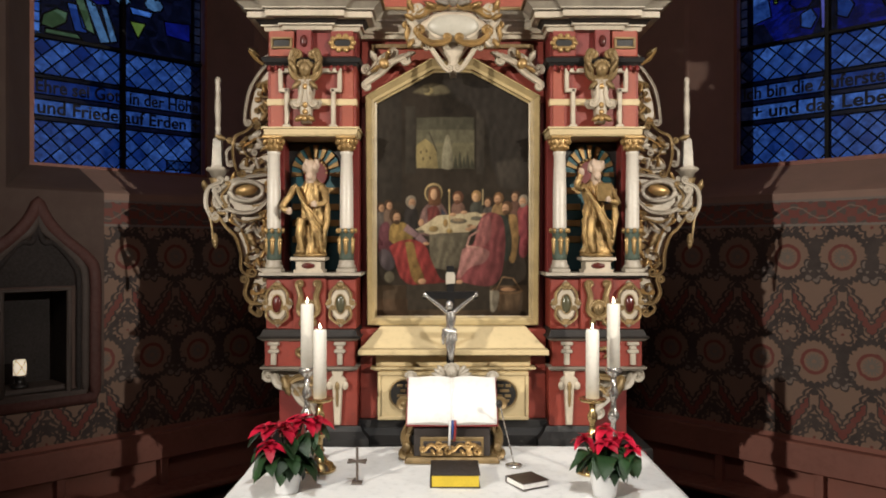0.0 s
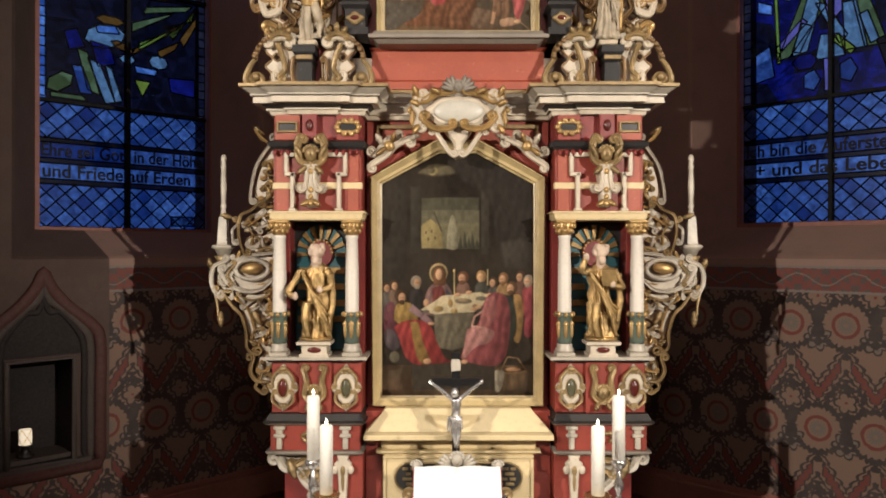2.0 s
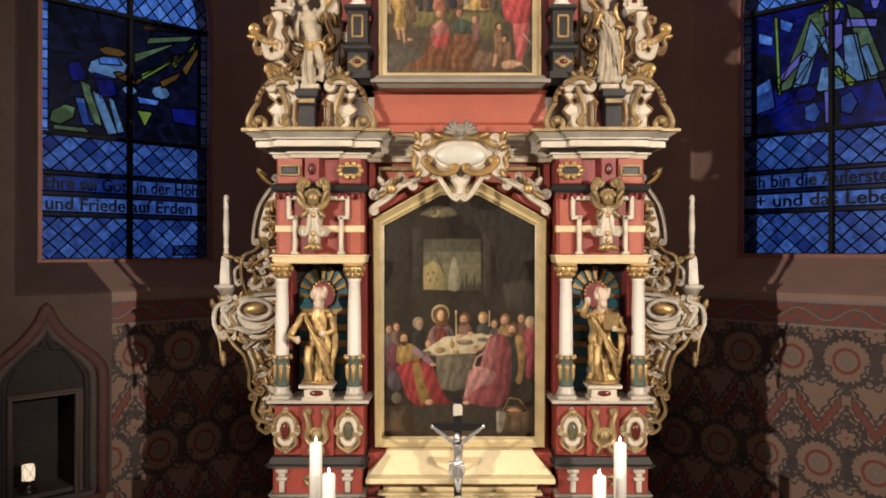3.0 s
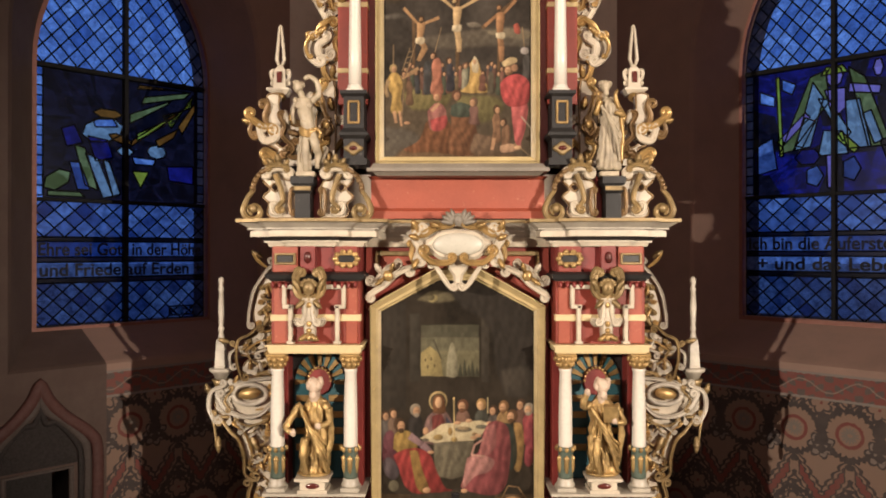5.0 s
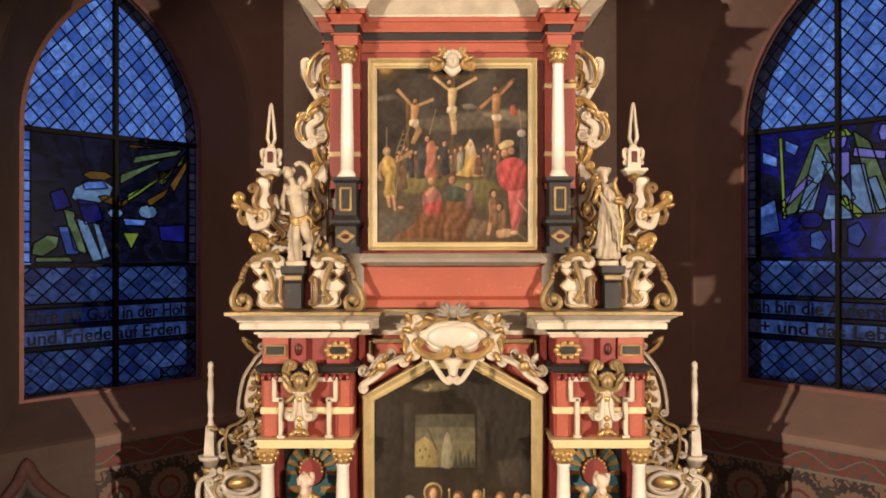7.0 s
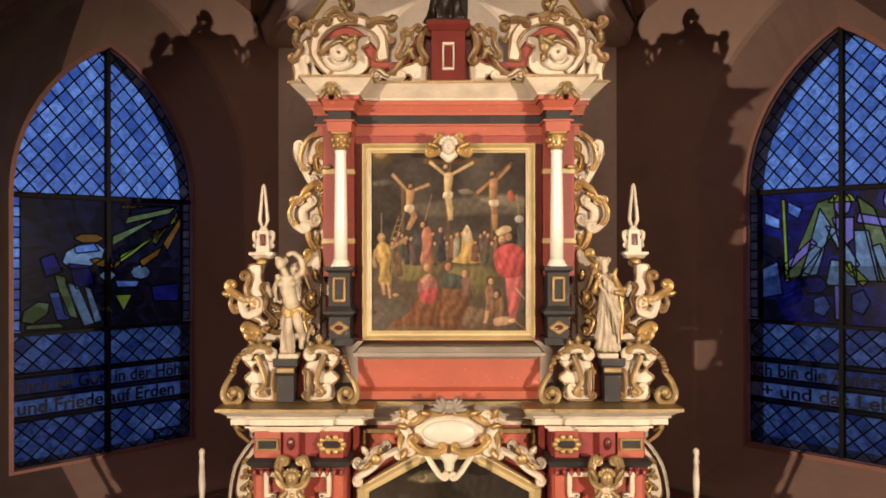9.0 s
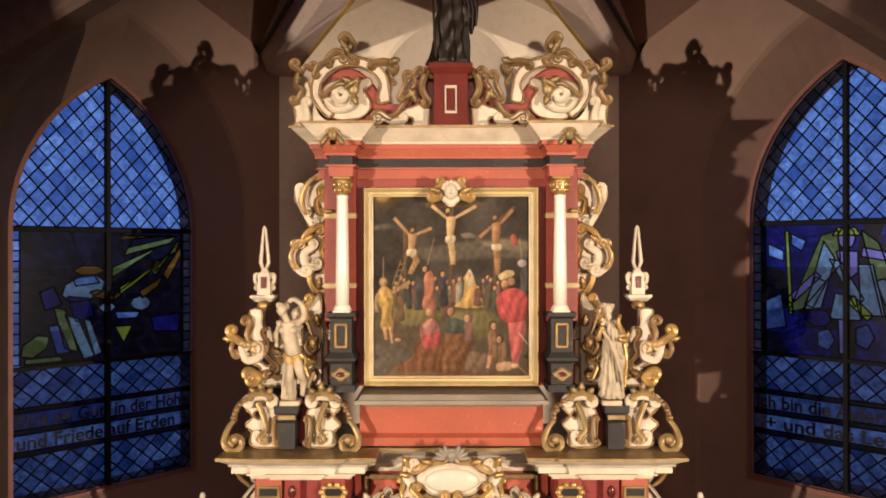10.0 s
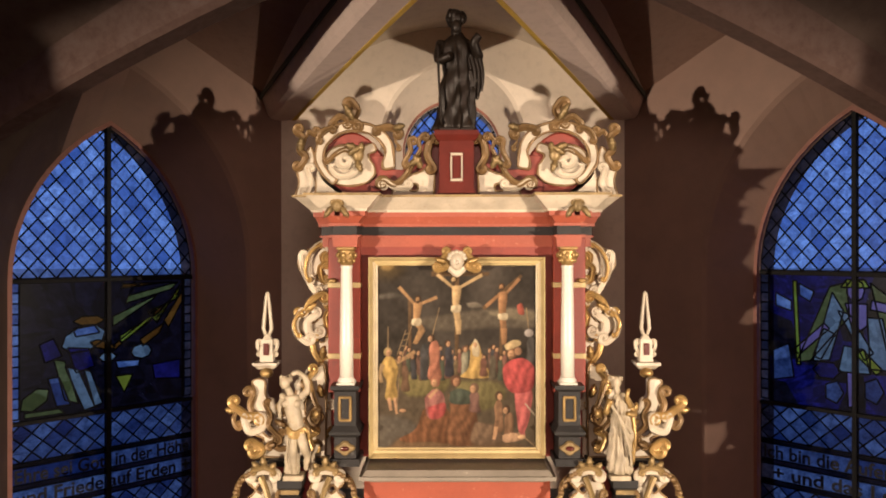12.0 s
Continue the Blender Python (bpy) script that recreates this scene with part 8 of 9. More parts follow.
    p.shape([(190, 268), (206, 264), (208, 300), (192, 318), (178, 318), (182, 292)], (0.25, 0.085, 0.08), 2.6, True, 0.25), p.shape([(156, 324), (178, 316), (204, 326), (196, 346), (172, 356), (150, 378), (152, 350)], (0.30, 0.135, 0.12), 2.4, True, 0.32)
    p.line([(186, 290), (170, 300), (164, 318), (188, 320)], 2, (0.36, 0.19, 0.15)), p.spot(152, 381, 6, 3.5, FLESH)
    # basket with a cloth
    p.spot(236, 396, 28, 8, (0.15, 0.085, 0.036)), p.spot(236, 394, 24, 5, (0.06, 0.035, 0.02)), p.spot(238, 394, 14, 3.5, (0.28, 0.15, 0.07)), p.line([(216, 396), (228, 372), (246, 374), (260, 394)], 1.2, (0.17, 0.10, 0.045))
    p.shape([(212, 402), (262, 402), (254, 430), (220, 432)], (0.085, 0.052, 0.026), 2.5, False, 0.25), p.shape([(206, 396), (222, 398), (216, 428), (206, 432)], (0.23, 0.20, 0.145), 2, True, 0.25)
    p.done()


def hill_scene():
    p = Painting(hill, 4.4985, HILL, (-0.4717, 4.9014), 0.003277, (0.036, 0.030, 0.024), 8)
    # clouded sky, a veiled sun and the hill
    p.spot(25, 8, 34, 28, (0.075, 0.052, 0.024), 22), p.spot(25, 9, 13, 11, (0.30, 0.19, 0.06), 9)
    p.shape([(8, 60), (40, 58), (48, 66), (8, 68)], (0.085, 0.075, 0.06), 7), p.shape([(160, 76), (176, 74), (188, 82), (166, 84)], (0.16, 0.135, 0.10), 4)
    p.shape([(70, 105), (150, 92), (230, 84), (282, 92), (282, 116), (200, 120), (110, 122)], (0.085, 0.070, 0.050), 10, True, 0.12, 0.1), p.shape([(195, 90), (250, 86), (282, 92), (275, 104), (215, 102)], (0.14, 0.115, 0.075), 8, True, 0.1, 0.1)
    p.shape([(4, 192), (60, 194), (150, 190), (282, 196), (282, 345), (4, 345)], (0.070, 0.052, 0.032), 8, False, 0.12, 0.2)
    p.shape([(40, 206), (90, 196), (130, 204), (120, 232), (60, 236)], (0.14, 0.115, 0.042), 8, True, 0.15), p.shape([(140, 210), (215, 214), (228, 240), (190, 262), (150, 240)], (0.125, 0.105, 0.040), 9, True, 0.15)
    p.shape([(4, 270), (60, 278), (90, 320), (4, 345)], (0.085, 0.072, 0.055), 12), p.shape([(40, 312), (240, 318), (240, 345), (30, 345)], (0.105, 0.062, 0.030), 9, True, 0.1)
    wood, pale = (0.11, 0.062, 0.028), (0.46, 0.31, 0.145)
    for pts, w in (((( 144, 2), (144, 196)), 4.2), (((100, 26), (200, 26)), 4.4), (((63, 70), (63, 178)), 3.2), (((222, 50), (220, 196)), 3.2), (((190, 86), (256, 28)), 3.6)):
        p.line(pts, w, wood)
    # far crowd under the crosses
    rng = random.Random(3)
    for i in range(26):
        u, v = 48 + i * 7.2 + rng.uniform(-3, 3), 160 + rng.uniform(-8, 12)
        colour = rng.choice(((0.10, 0.05, 0.035), (0.05, 0.05, 0.055), (0.13, 0.09, 0.045), (0.06, 0.07, 0.045), (0.16, 0.07, 0.05)))
        p.robed(u, v + 4, 6.5, 34, colour, 0.2), p.head(u, v, 4.2, FLESH, HAIR, rng.choice((-0.3, 0.3)))
    # three on the crosses
    def hung(head, left, right, chest, hips, knee, foot, tone):
        p.line([left, (chest[0] - 5, chest[1] - 6)], 3.0, tone), p.line([right, (chest[0] + 5, chest[1] - 6)], 3.0, tone)
        p.shape([(chest[0] - 8, chest[1] - 8), (chest[0] + 8, chest[1] - 8), (hips[0] + 6, hips[1] - 4), (hips[0] + 6.5, hips[1] + 6), (hips[0] - 6.5, hips[1] + 6), (hips[0] - 6, hips[1] - 4)], tone, 1.5, True, 0.1, 0.75)
        for e in (-2.6, 2.6):
            p.line([(hips[0] + e, hips[1] + 3), (knee[0] + e, knee[1]), (foot[0] + e * 0.5, foot[1])], 3.4, tuple(c * (1.0 if e < 0 else 0.75) for c in tone))
        p.shape([(hips[0] - 8, hips[1] - 2), (hips[0] + 8, hips[1] - 3), (hips[0] + 7, hips[1] + 9), (hips[0] - 7, hips[1] + 8)], (0.46, 0.38, 0.24), 1.5, True, 0.3), p.head(*head, 5.5, tone, HAIR, -0.1, True)
    hung((139, 36), (110, 27), (188, 28), (143, 56), (142, 82), (146, 106), (147, 130), pale)
    hung((77, 70), (44, 48), (110, 66), (76, 84), (74, 106), (84, 122), (72, 146), (0.36, 0.20, 0.085))
    hung((222, 48), (194, 82), (252, 34), (224, 66), (223, 98), (225, 120), (226, 148), (0.30, 0.15, 0.065))
    # ladders, lances and a banner
    for pts in (((38, 176), (56, 122)), ((47, 178), (66, 116)), ((25, 170), (25, 116)), ((100, 140), (114, 84)), ((264, 84), (270, 134)), ((250, 300), (286, 330))):
        p.line(pts, 0.9, (0.24, 0.16, 0.08))
    for k in range(5):
        p.line([(41 + 3.4 * k, 170 - 10 * k), (50 + 3.4 * k, 172 - 11 * k)], 0.8, (0.22, 0.15, 0.07))
    p.shape([(248, 80), (256, 76), (260, 94), (250, 94)], (0.30, 0.06, 0.04), 2), p.spot(269, 128, 8, 7, (0.26, 0.23, 0.21)), p.robed(272, 136, 11, 44, (0.06, 0.055, 0.05))
    # standing and kneeling figures on the hill
    p.robed(88, 146, 11, 62, (0.05, 0.05, 0.05)), p.robed(130, 150, 10, 52, (0.035, 0.035, 0.042)), p.head(128, 146, 5.5, FLESH, HAIR)
    p.robed(105, 142, 14.5, 66, (0.34, 0.125, 0.075), 0.34), p.head(100, 137, 5.8, FLESH, HAIR, -0.3)
    p.robed(158, 160, 9, 40, (0.20, 0.19, 0.13)), p.head(158, 156, 5, FLESH, (0.10, 0.05, 0.03))
    p.shape([(168, 150), (176, 140), (184, 152), (190, 178), (204, 200), (196, 206), (150, 204), (164, 188)], (0.42, 0.265, 0.075), 2, True, 0.3), p.shape([(170, 152), (176, 138), (183, 152), (182, 168), (172, 166)], (0.48, 0.40, 0.25), 1.8, True, 0.2), p.spot(176, 148, 3.4, 4.5, FLESH)
    p.robed(190, 172, 9, 30, (0.13, 0.055, 0.04)), p.robed(206, 168, 9, 38, (0.09, 0.075, 0.05))
    # the man in yellow with his arm stretched out
    p.line([(40, 178), (58, 170), (72, 160)], 4.2, (0.32, 0.19, 0.09)), p.robed(54, 186, 9, 40, (0.13, 0.07, 0.04)), p.head(44, 172, 5.5, FLESH, HAIR)
    p.shape([(14, 180), (24, 168), (36, 172), (42, 190), (38, 212), (40, 240), (20, 242), (22, 212), (16, 200)], (0.37, 0.235, 0.062), 2, True, 0.32), p.line([(16, 182), (10, 200), (14, 214)], 4, (0.30, 0.20, 0.10))
    p.head(25, 162, 7, FLESH, (0.30, 0.21, 0.09), 0.2), p.line([(26, 240), (30, 262)], 3.4, FLESH), p.line([(36, 240), (40, 268)], 2.6, FLESH), p.spot(50, 262, 6, 3, FLESH), p.line([(44, 200), (40, 262)], 1.0, (0.20, 0.13, 0.07))
    # mourners in the foreground
    p.shape([(84, 262), (100, 250), (128, 262), (138, 296), (134, 318), (92, 316), (56, 318), (44, 312), (66, 300), (78, 282)], (0.155, 0.062, 0.026), 3, True, 0.34), p.shape([(88, 240), (104, 226), (118, 232), (122, 256), (112, 276), (92, 272)], (0.26, 0.10, 0.085), 2.2, True, 0.3), p.shape([(92, 256), (122, 250), (120, 272), (98, 276)], (0.30, 0.045, 0.045), 2.2, True, 0.3)
    p.head(107, 214, 8, FLESH, (0.26, 0.10, 0.06), -0.2), p.line([(96, 240), (110, 226)], 3, FLESH)
    p.shape([(128, 236), (148, 226), (172, 236), (178, 268), (180, 318), (128, 318), (132, 270)], (0.145, 0.062, 0.028), 3, True, 0.32), p.shape([(130, 232), (150, 224), (176, 236), (168, 250), (132, 250)], (0.045, 0.062, 0.045), 2.6, True, 0.25), p.head(142, 212, 9, (0.30, 0.15, 0.08), (0.10, 0.045, 0.025), 0.1)
    p.robed(174, 230, 13, 34, (0.15, 0.075, 0.06)), p.head(174, 224, 8, FLESH, (0.14, 0.08, 0.05), -0.3), p.shape([(176, 282), (214, 290), (220, 318), (170, 318)], (0.12, 0.075, 0.045), 4, True, 0.25)
    # soldiers beside the captain
    p.robed(216, 246, 11, 50, (0.20, 0.105, 0.055), 0.3), p.head(217, 238, 7, FLESH, HAIR), p.line([(212, 290), (208, 312)], 3.6, FLESH), p.robed(234, 268, 13, 46, (0.16, 0.085, 0.045), 0.3), p.head(230, 262, 6.5, FLESH, HAIR, -0.3), p.shape([(222, 304), (244, 300), (262, 312), (226, 316)], (0.32, 0.19, 0.11), 2, True, 0.2)
    # the captain in his red cloak
    p.line([(254, 236), (258, 306)], 5.5, (0.30, 0.085, 0.075)), p.shape([(244, 228), (274, 226), (272, 262), (262, 298), (252, 300), (246, 262)], (0.36, 0.075, 0.075), 2, True, 0.34)
    p.shape([(224, 190), (234, 178), (256, 172), (276, 184), (280, 208), (272, 228), (240, 232), (226, 212)], (0.35, 0.045, 0.048), 2, True, 0.28), p.spot(256, 308, 7, 3.5, (0.44, 0.27, 0.14)), p.line([(262, 250), (282, 274)], 1.2, (0.30, 0.26, 0.19))
    p.head(240, 164, 8.5, FLESH, (0.15, 0.075, 0.035), -0.2, True), p.shape([(226, 150), (240, 142), (252, 142), (253, 150), (232, 158)], (0.46, 0.34, 0.17), 1.8, True, 0.2), p.spot(250, 160, 6, 7, (0.25, 0.13, 0.07))
    p.done()


supper_scene(), hill_scene()


# ---- the table and its cloth ----
TOP = 0.86
LINEN = paint("white_linen", (0.91, 0.90, 0.88), 0.93, 0.8, grain=5, relief=0.2)
mensa = thing("altar_table", 0, 3.65, 0, "stone altar table under a white cloth", "altar table")
part("block", box(pieces(), -0.98, 0.98, 3.12, 4.20, 0, TOP - 0.09, 0.01), PLASTER, mensa)
part("slab", box(pieces(), -1.045, 1.045, 3.06, 4.22, TOP - 0.09, TOP - 0.012, 0.006), PLASTER, mensa)
part("back_base", box(pieces(), -1.15, 1.15, 4.225, 4.95, 0, TOP - 0.01, 0.006), STONE_GREY, mensa, "dark masonry base of the altarpiece")
bm = pieces()
nx, ny = 90, 50
grid = []
for i in range(nx + 1):
    row = []
    for j in range(ny + 1):
        x, y = -1.075 + 2.15 * i / nx, 3.03 + 1.19 * j / ny
        h = 0.006 * noise.noise((x * 3.2, y * 3.2, 0)) + 0.0025 * noise.noise((x * 11, y * 9, 4))
        crease = 0.004 * math.exp(-((x * 0.8 + y - 3.4) / 0.012) ** 2) + 0.003 * math.exp(-((x - 0.36) / 0.01) ** 2)
        z = TOP + 0.004 + h + crease
        side = max(0, abs(x) - 1.05) / 0.025
        row.append(bm.verts.new((x, y, z - 0.014 * min(1, side))))
    grid.append(row)
for i in range(nx):
    for j in range(ny):
        bm.faces.new((grid[i][j], grid[i + 1][j], grid[i + 1][j + 1], grid[i][j + 1])).smooth = True
rim = [grid[0][j] for j in range(ny, -1, -1)] + [grid[i][0] for i in range(1, nx + 1)] + [grid[nx][j] for j in range(1, ny + 1)]
low_rim = []
for k, v in enumerate(rim):
    out = Vector((v.co.x, min(0, v.co.y - 3.3) * 2, 0)).normalized() * (0.012 + 0.012 * math.sin(k * 0.42) + 0.006 * math.sin(k * 1.1))
    low_rim.append(bm.verts.new(v.co + out + Vector((0, 0, -0.34))))
for a, b, c, d in zip(rim, rim[1:], low_rim[1:], low_rim):
    bm.faces.new((a, b, c, d)).smooth = True
solid("tablecloth", bm, LINEN, "creased white linen cloth hanging over the altar table", "tablecloth", at=(0, 3.6, TOP))

# ---- candles ----
WAX = paint("ivory_candle_wax", (0.90, 0.86, 0.76), 0.95, 0.45, grain=8)
BRASS = paint("polished_brass", (0.70, 0.52, 0.24), 0.7, 0.2, 0.95, grain=20, relief=0.05)
PEWTER = paint("polished_silver", (0.80, 0.77, 0.72), 0.6, 0.20, 0.85, grain=22, relief=0.05)
flame, tree, b = fresh("candle_flame")
b.inputs["Base Color"].default_value = (1, 0.8, 0.5, 1)
b.inputs["Emission Color"].default_value, b.inputs["Emission Strength"].default_value = (1.0, 0.82, 0.5, 1), 14.0


def candle(x, y, z0, z1, r, label):
    top = thing("candle", x, y, z0, label, "candle", "candles on the altar table")
    bm = pieces()
    rows = [(z0, r), (z1 - 0.014, r), (z1 - 0.004, r * 0.95), (z1, r * 0.8), (z1 - 0.004, r * 0.5)]
    part("wax", lathe(bm, x, y, rows, 24), WAX, top, smooth=False)
    part("wick", lathe(pieces(), x, y, [(z1 - 0.005, 0.0015), (z1 + 0.012, 0.0012)], 6), BLACK, top)
    part("flame", lathe(pieces(), x, y, [(z1 + 0.004, 0.002), (z1 + 0.010, 0.006), (z1 + 0.018, 0.006), (z1 + 0.034, 0.001)], 10), flame, top)


def candlestick(x, y, z1, mat, label, silver):
    top = thing("candlestick", x, y, TOP, label, "candlestick", "candlesticks on the altar table")
    k = z1 - TOP
    z = TOP + 0.008
    part("foot", lathe(pieces(), x, y, [(z, 0.082), (z + 0.012, 0.084), (z + 0.02, 0.072), (z + 0.035, 0.066), (z + 0.045, 0.045), (z + 0.07, 0.026), (z + 0.085, 0.018)], 28), mat, top)
    part("stem", lathe(pieces(), x, y, [(z + 0.085, 0.018), (z + 0.10, 0.026), (z + 0.115, 0.016), (TOP + k * 0.45, 0.014), (TOP + k * 0.48, 0.028), (TOP + k * 0.53, 0.032), (TOP + k * 0.58, 0.018), (TOP + k * 0.68, 0.014), (TOP + k * 0.72, 0.024), (TOP + k * 0.78, 0.027), (TOP + k * 0.84, 0.015), (z1 - 0.03, 0.016)], 20), mat, top)
    if silver:
        part("socket", lathe(pieces(), x, y, [(z1 - 0.03, 0.016), (z1 - 0.022, 0.03), (z1 - 0.005, 0.042), (z1, 0.046), (z1 + 0.018, 0.040), (z1 + 0.022, 0.036)], 22), mat, top)
    else:
        bm = lathe(pieces(), x, y, [(z1 - 0.03, 0.016), (z1 - 0.022, 0.03), (z1 - 0.014, 0.062), (z1 - 0.002, 0.072), (z1 + 0.002, 0.068), (z1 - 0.006, 0.05)], 26)
        part("drip_pan", bm, mat, top)


for x, y, z0, z1, r in ((-0.785, 3.92, 1.352, 1.708, 0.034), (0.85, 3.92, 1.352, 1.708, 0.034)):
    candlestick(x, y, z0 - 0.004, PEWTER, "polished silver candlestick with a turned stem", True)
    candle(x, y, z0, z1, r, "tall lit ivory candle in a silver candlestick")
for x, y, z0, z1, r in ((-0.69, 3.76, 1.238, 1.588, 0.034), (0.697, 3.72, 1.245, 1.593, 0.034)):
    candlestick(x, y, z0 - 0.002, BRASS, "polished brass candlestick with a wide drip pan", False)
    candle(x, y, z0, z1, r, "lit ivory candle in a brass candlestick")

# ---- poinsettias ----
POT = paint("white_glazed_pot", (0.80, 0.80, 0.80), 0.95, 0.25, grain=6, relief=0.05)
SOIL = paint("dark_potting_soil", (0.03, 0.02, 0.014), 0.6, 0.95, grain=40, relief=0.8)


def leaf_stuff(name, colour, vein):
    mat, tree, b = fresh(name)
    info = tree.nodes.new("ShaderNodeObjectInfo").outputs["Random"]
    c = mix(tree, info, tuple(x * 0.55 for x in colour), tuple(x * 1.25 for x in colour))
    c = mix(tree, Sum(tree, noise_node(tree, 30, 4)).above(0.55, 0.3) * 0.4, c, vein)
    tree.links.new(c, b.inputs["Base Color"])
    b.inputs["Roughness"].default_value = 0.45
    b.inputs["Subsurface Weight"].default_value = 0.0
    bump(tree, b, noise_node(tree, 60, 3), 0.3)
    return mat


BRACT = leaf_stuff("red_poinsettia_bract", (0.50, 0.006, 0.036), (0.30, 0.004, 0.02))
GREEN = leaf_stuff("dark_green_poinsettia_leaf", (0.022, 0.055, 0.016), (0.04, 0.08, 0.03))


def leaf_mesh(name, mat):
    """A pointed, slightly lobed leaf of unit length along x, folded at its midrib and drooping."""
    bm = pieces()
    rows = []
    for i in range(8):
        k = i / 7
        w = 0.32 * math.sin(math.pi * k ** 0.75) * (1 + 0.18 * math.sin(9 * k)) + 0.004
        z = 0.10 * math.sin(math.pi * k) - 0.22 * k * k
        rows.append((bm.verts.new((k, w, z + 0.30 * w)), bm.verts.new((k, 0, z)), bm.verts.new((k, -w, z + 0.30 * w))))
    for a, b in zip(rows, rows[1:]):
        bm.faces.new((a[0], a[1], b[1], b[0])).smooth = True
        bm.faces.new((a[1], a[2], b[2], b[1])).smooth = True
    data = mesh_of(name, bm)
    data.materials.append(mat)
    return data


BRACT_MESH, GREEN_MESH = leaf_mesh("bract", BRACT), leaf_mesh("leaf", GREEN)


def poinsettia(x, y, seed, heads, label, size=1.0):
    rng = random.Random(seed)
    top = thing("poinsettia", x, y, TOP + 0.008, label, "potted plant", "plants on the altar table")
    z = TOP + 0.008
    part("pot", lathe(pieces(), x, y, [(z, 0.052), (z + 0.004, 0.054), (z + 0.13, 0.072), (z + 0.142, 0.076), (z + 0.146, 0.073), (z + 0.13, 0.068)], 28), POT, top)
    part("soil", lathe(pieces(), x, y, [(z + 0.118, 0.067), (z + 0.127, 0.066)], 20), SOIL, top)

    def put(data, name, place, yaw, pitch, length, roll=0.0):
        ob = new(name, data)
        ob.parent = top
        ob.matrix_basis = Matrix.Translation(Vector(place) - Vector((x, y, z))) @ Euler((roll, pitch, yaw)).to_matrix().to_4x4() @ Matrix.Diagonal((length, length, length, 1))

    stems = pieces()
    for hx, hy, hz, n, r in heads:
        tip = Vector((x + hx, y + hy, z + hz))
        line = glide([(x + hx * 0.15, y + hy * 0.15, z + 0.12), (x + hx * 0.6, y + hy * 0.6, z + hz * 0.65), tuple(tip)], 5)
        tube(stems, line, [0.004] * len(line), 1.0, 6)
        for ring, (count, length, lift) in enumerate(((n, r, 0.25), (n - 1, r * 0.72, -0.15), (4, r * 0.4, -0.5))):
            for i in range(count):
                put(BRACT_MESH, "bract", tip + Vector((0, 0, 0.008 * ring)), 2 * math.pi * (i + 0.4 * ring) / count + rng.uniform(-0.25, 0.25), lift + rng.uniform(-0.2, 0.25), length * rng.uniform(0.8, 1.1) * size, rng.uniform(-0.3, 0.3))
        for i in range(7):
            k = rng.uniform(0.35, 0.92)
            at = line[int(k * (len(line) - 1))]
            put(GREEN_MESH, "leaf", at, rng.uniform(0, 6.28), rng.uniform(0.15, 0.85), rng.uniform(0.10, 0.145) * size, rng.uniform(-0.4, 0.4))
    for i in range(14):
        a = 2 * math.pi * i / 14 + rng.uniform(-0.2, 0.2)
        put(GREEN_MESH, "leaf", (x + 0.03 * math.cos(a), y + 0.03 * math.sin(a), z + rng.uniform(0.14, 0.22)), a, rng.uniform(0.2, 0.9), rng.uniform(0.12, 0.17) * size, rng.uniform(-0.4, 0.4))
    shards("stem", stems, GREEN, top)


poinsettia(-0.79, 3.43, 5, ((-0.02, -0.02, 0.29, 6, 0.115), (0.07, 0.03, 0.32, 6, 0.105), (-0.10, 0.03, 0.28, 5, 0.10), (0.13, 0.05, 0.31, 5, 0.085), (-0.06, -0.09, 0.23, 5, 0.09)), "red poinsettia with dark leaves in a white pot")
poinsettia(0.684, 3.38, 8, ((0.0, -0.03, 0.24, 6, 0.10), (0.08, 0.0, 0.26, 6, 0.09), (-0.09, 0.02, 0.25, 5, 0.085), (0.02, 0.08, 0.28, 5, 0.09), (0.12, -0.04, 0.22, 5, 0.075)), "smaller red poinsettia in a white pot", 0.9)

# ---- reading desk, open book, cross ----
LEATHER = paint("black_book_leather", (0.03, 0.022, 0.018), 0.6, 0.5, grain=18)
PAPER = paint("white_book_paper", (0.92, 0.90, 0.86), 0.96, 0.75, grain=6, relief=0.08)
YELLOW = paint("yellow_page_edge", (0.70, 0.52, 0.03), 0.85, 0.6, grain=40)
DESK = paint("dark_desk_wood", (0.05, 0.04, 0.035), 0.5, 0.4, grain=14)
desk = thing("reading_desk", -0.012, 3.98, TOP + 0.008, "dark carved reading desk with worn gilt scrolls", "book stand")
z = TOP + 0.008
part("foot", moulding(pieces(), -0.25, 0.226, 3.88, 4.12, [(z, z + 0.012, 0.012, 0.012), (z + 0.012, z + 0.03, 0.008, 0.0)]), OLD_GOLD, desk, "worn gilt moulded foot")
part("body", box(pieces(), -0.215, 0.191, 3.90, 4.10, z + 0.03, z + 0.185), DESK, desk)
part("front_panel", box(pieces(), -0.18, 0.156, 3.885, 3.91, z + 0.035, z + 0.135), OLD_GOLD, desk)
part("panel_ground", box(pieces(), -0.165, 0.141, 3.878, 3.89, z + 0.052, z + 0.115), DESK, desk)
bm = pieces()
for i, dx in enumerate((-0.125, -0.055, 0.030, 0.10)):
    e = 1 if i % 2 else -1
    scroll(bm, 3.872, [(dx - 0.03, z + 0.07), (dx, z + 0.10), (dx + 0.03, z + 0.085)], 0.007, (0.015, e), (0.02, -e))
    leaf(bm, dx, 3.872, z + 0.075, 40 * e, 0.04, 0.012, 2)
shards("panel_carving", bm, GOLD, desk, "gilt scroll carving")
part("lectern_slope", plate(pieces(), [(-0.225, z + 0.185), (0.201, z + 0.185), (0.195, z + 0.395), (-0.219, z + 0.395)], 4.06, 4.09, 0.004), DESK, desk)
bm, g = pieces(), pieces()
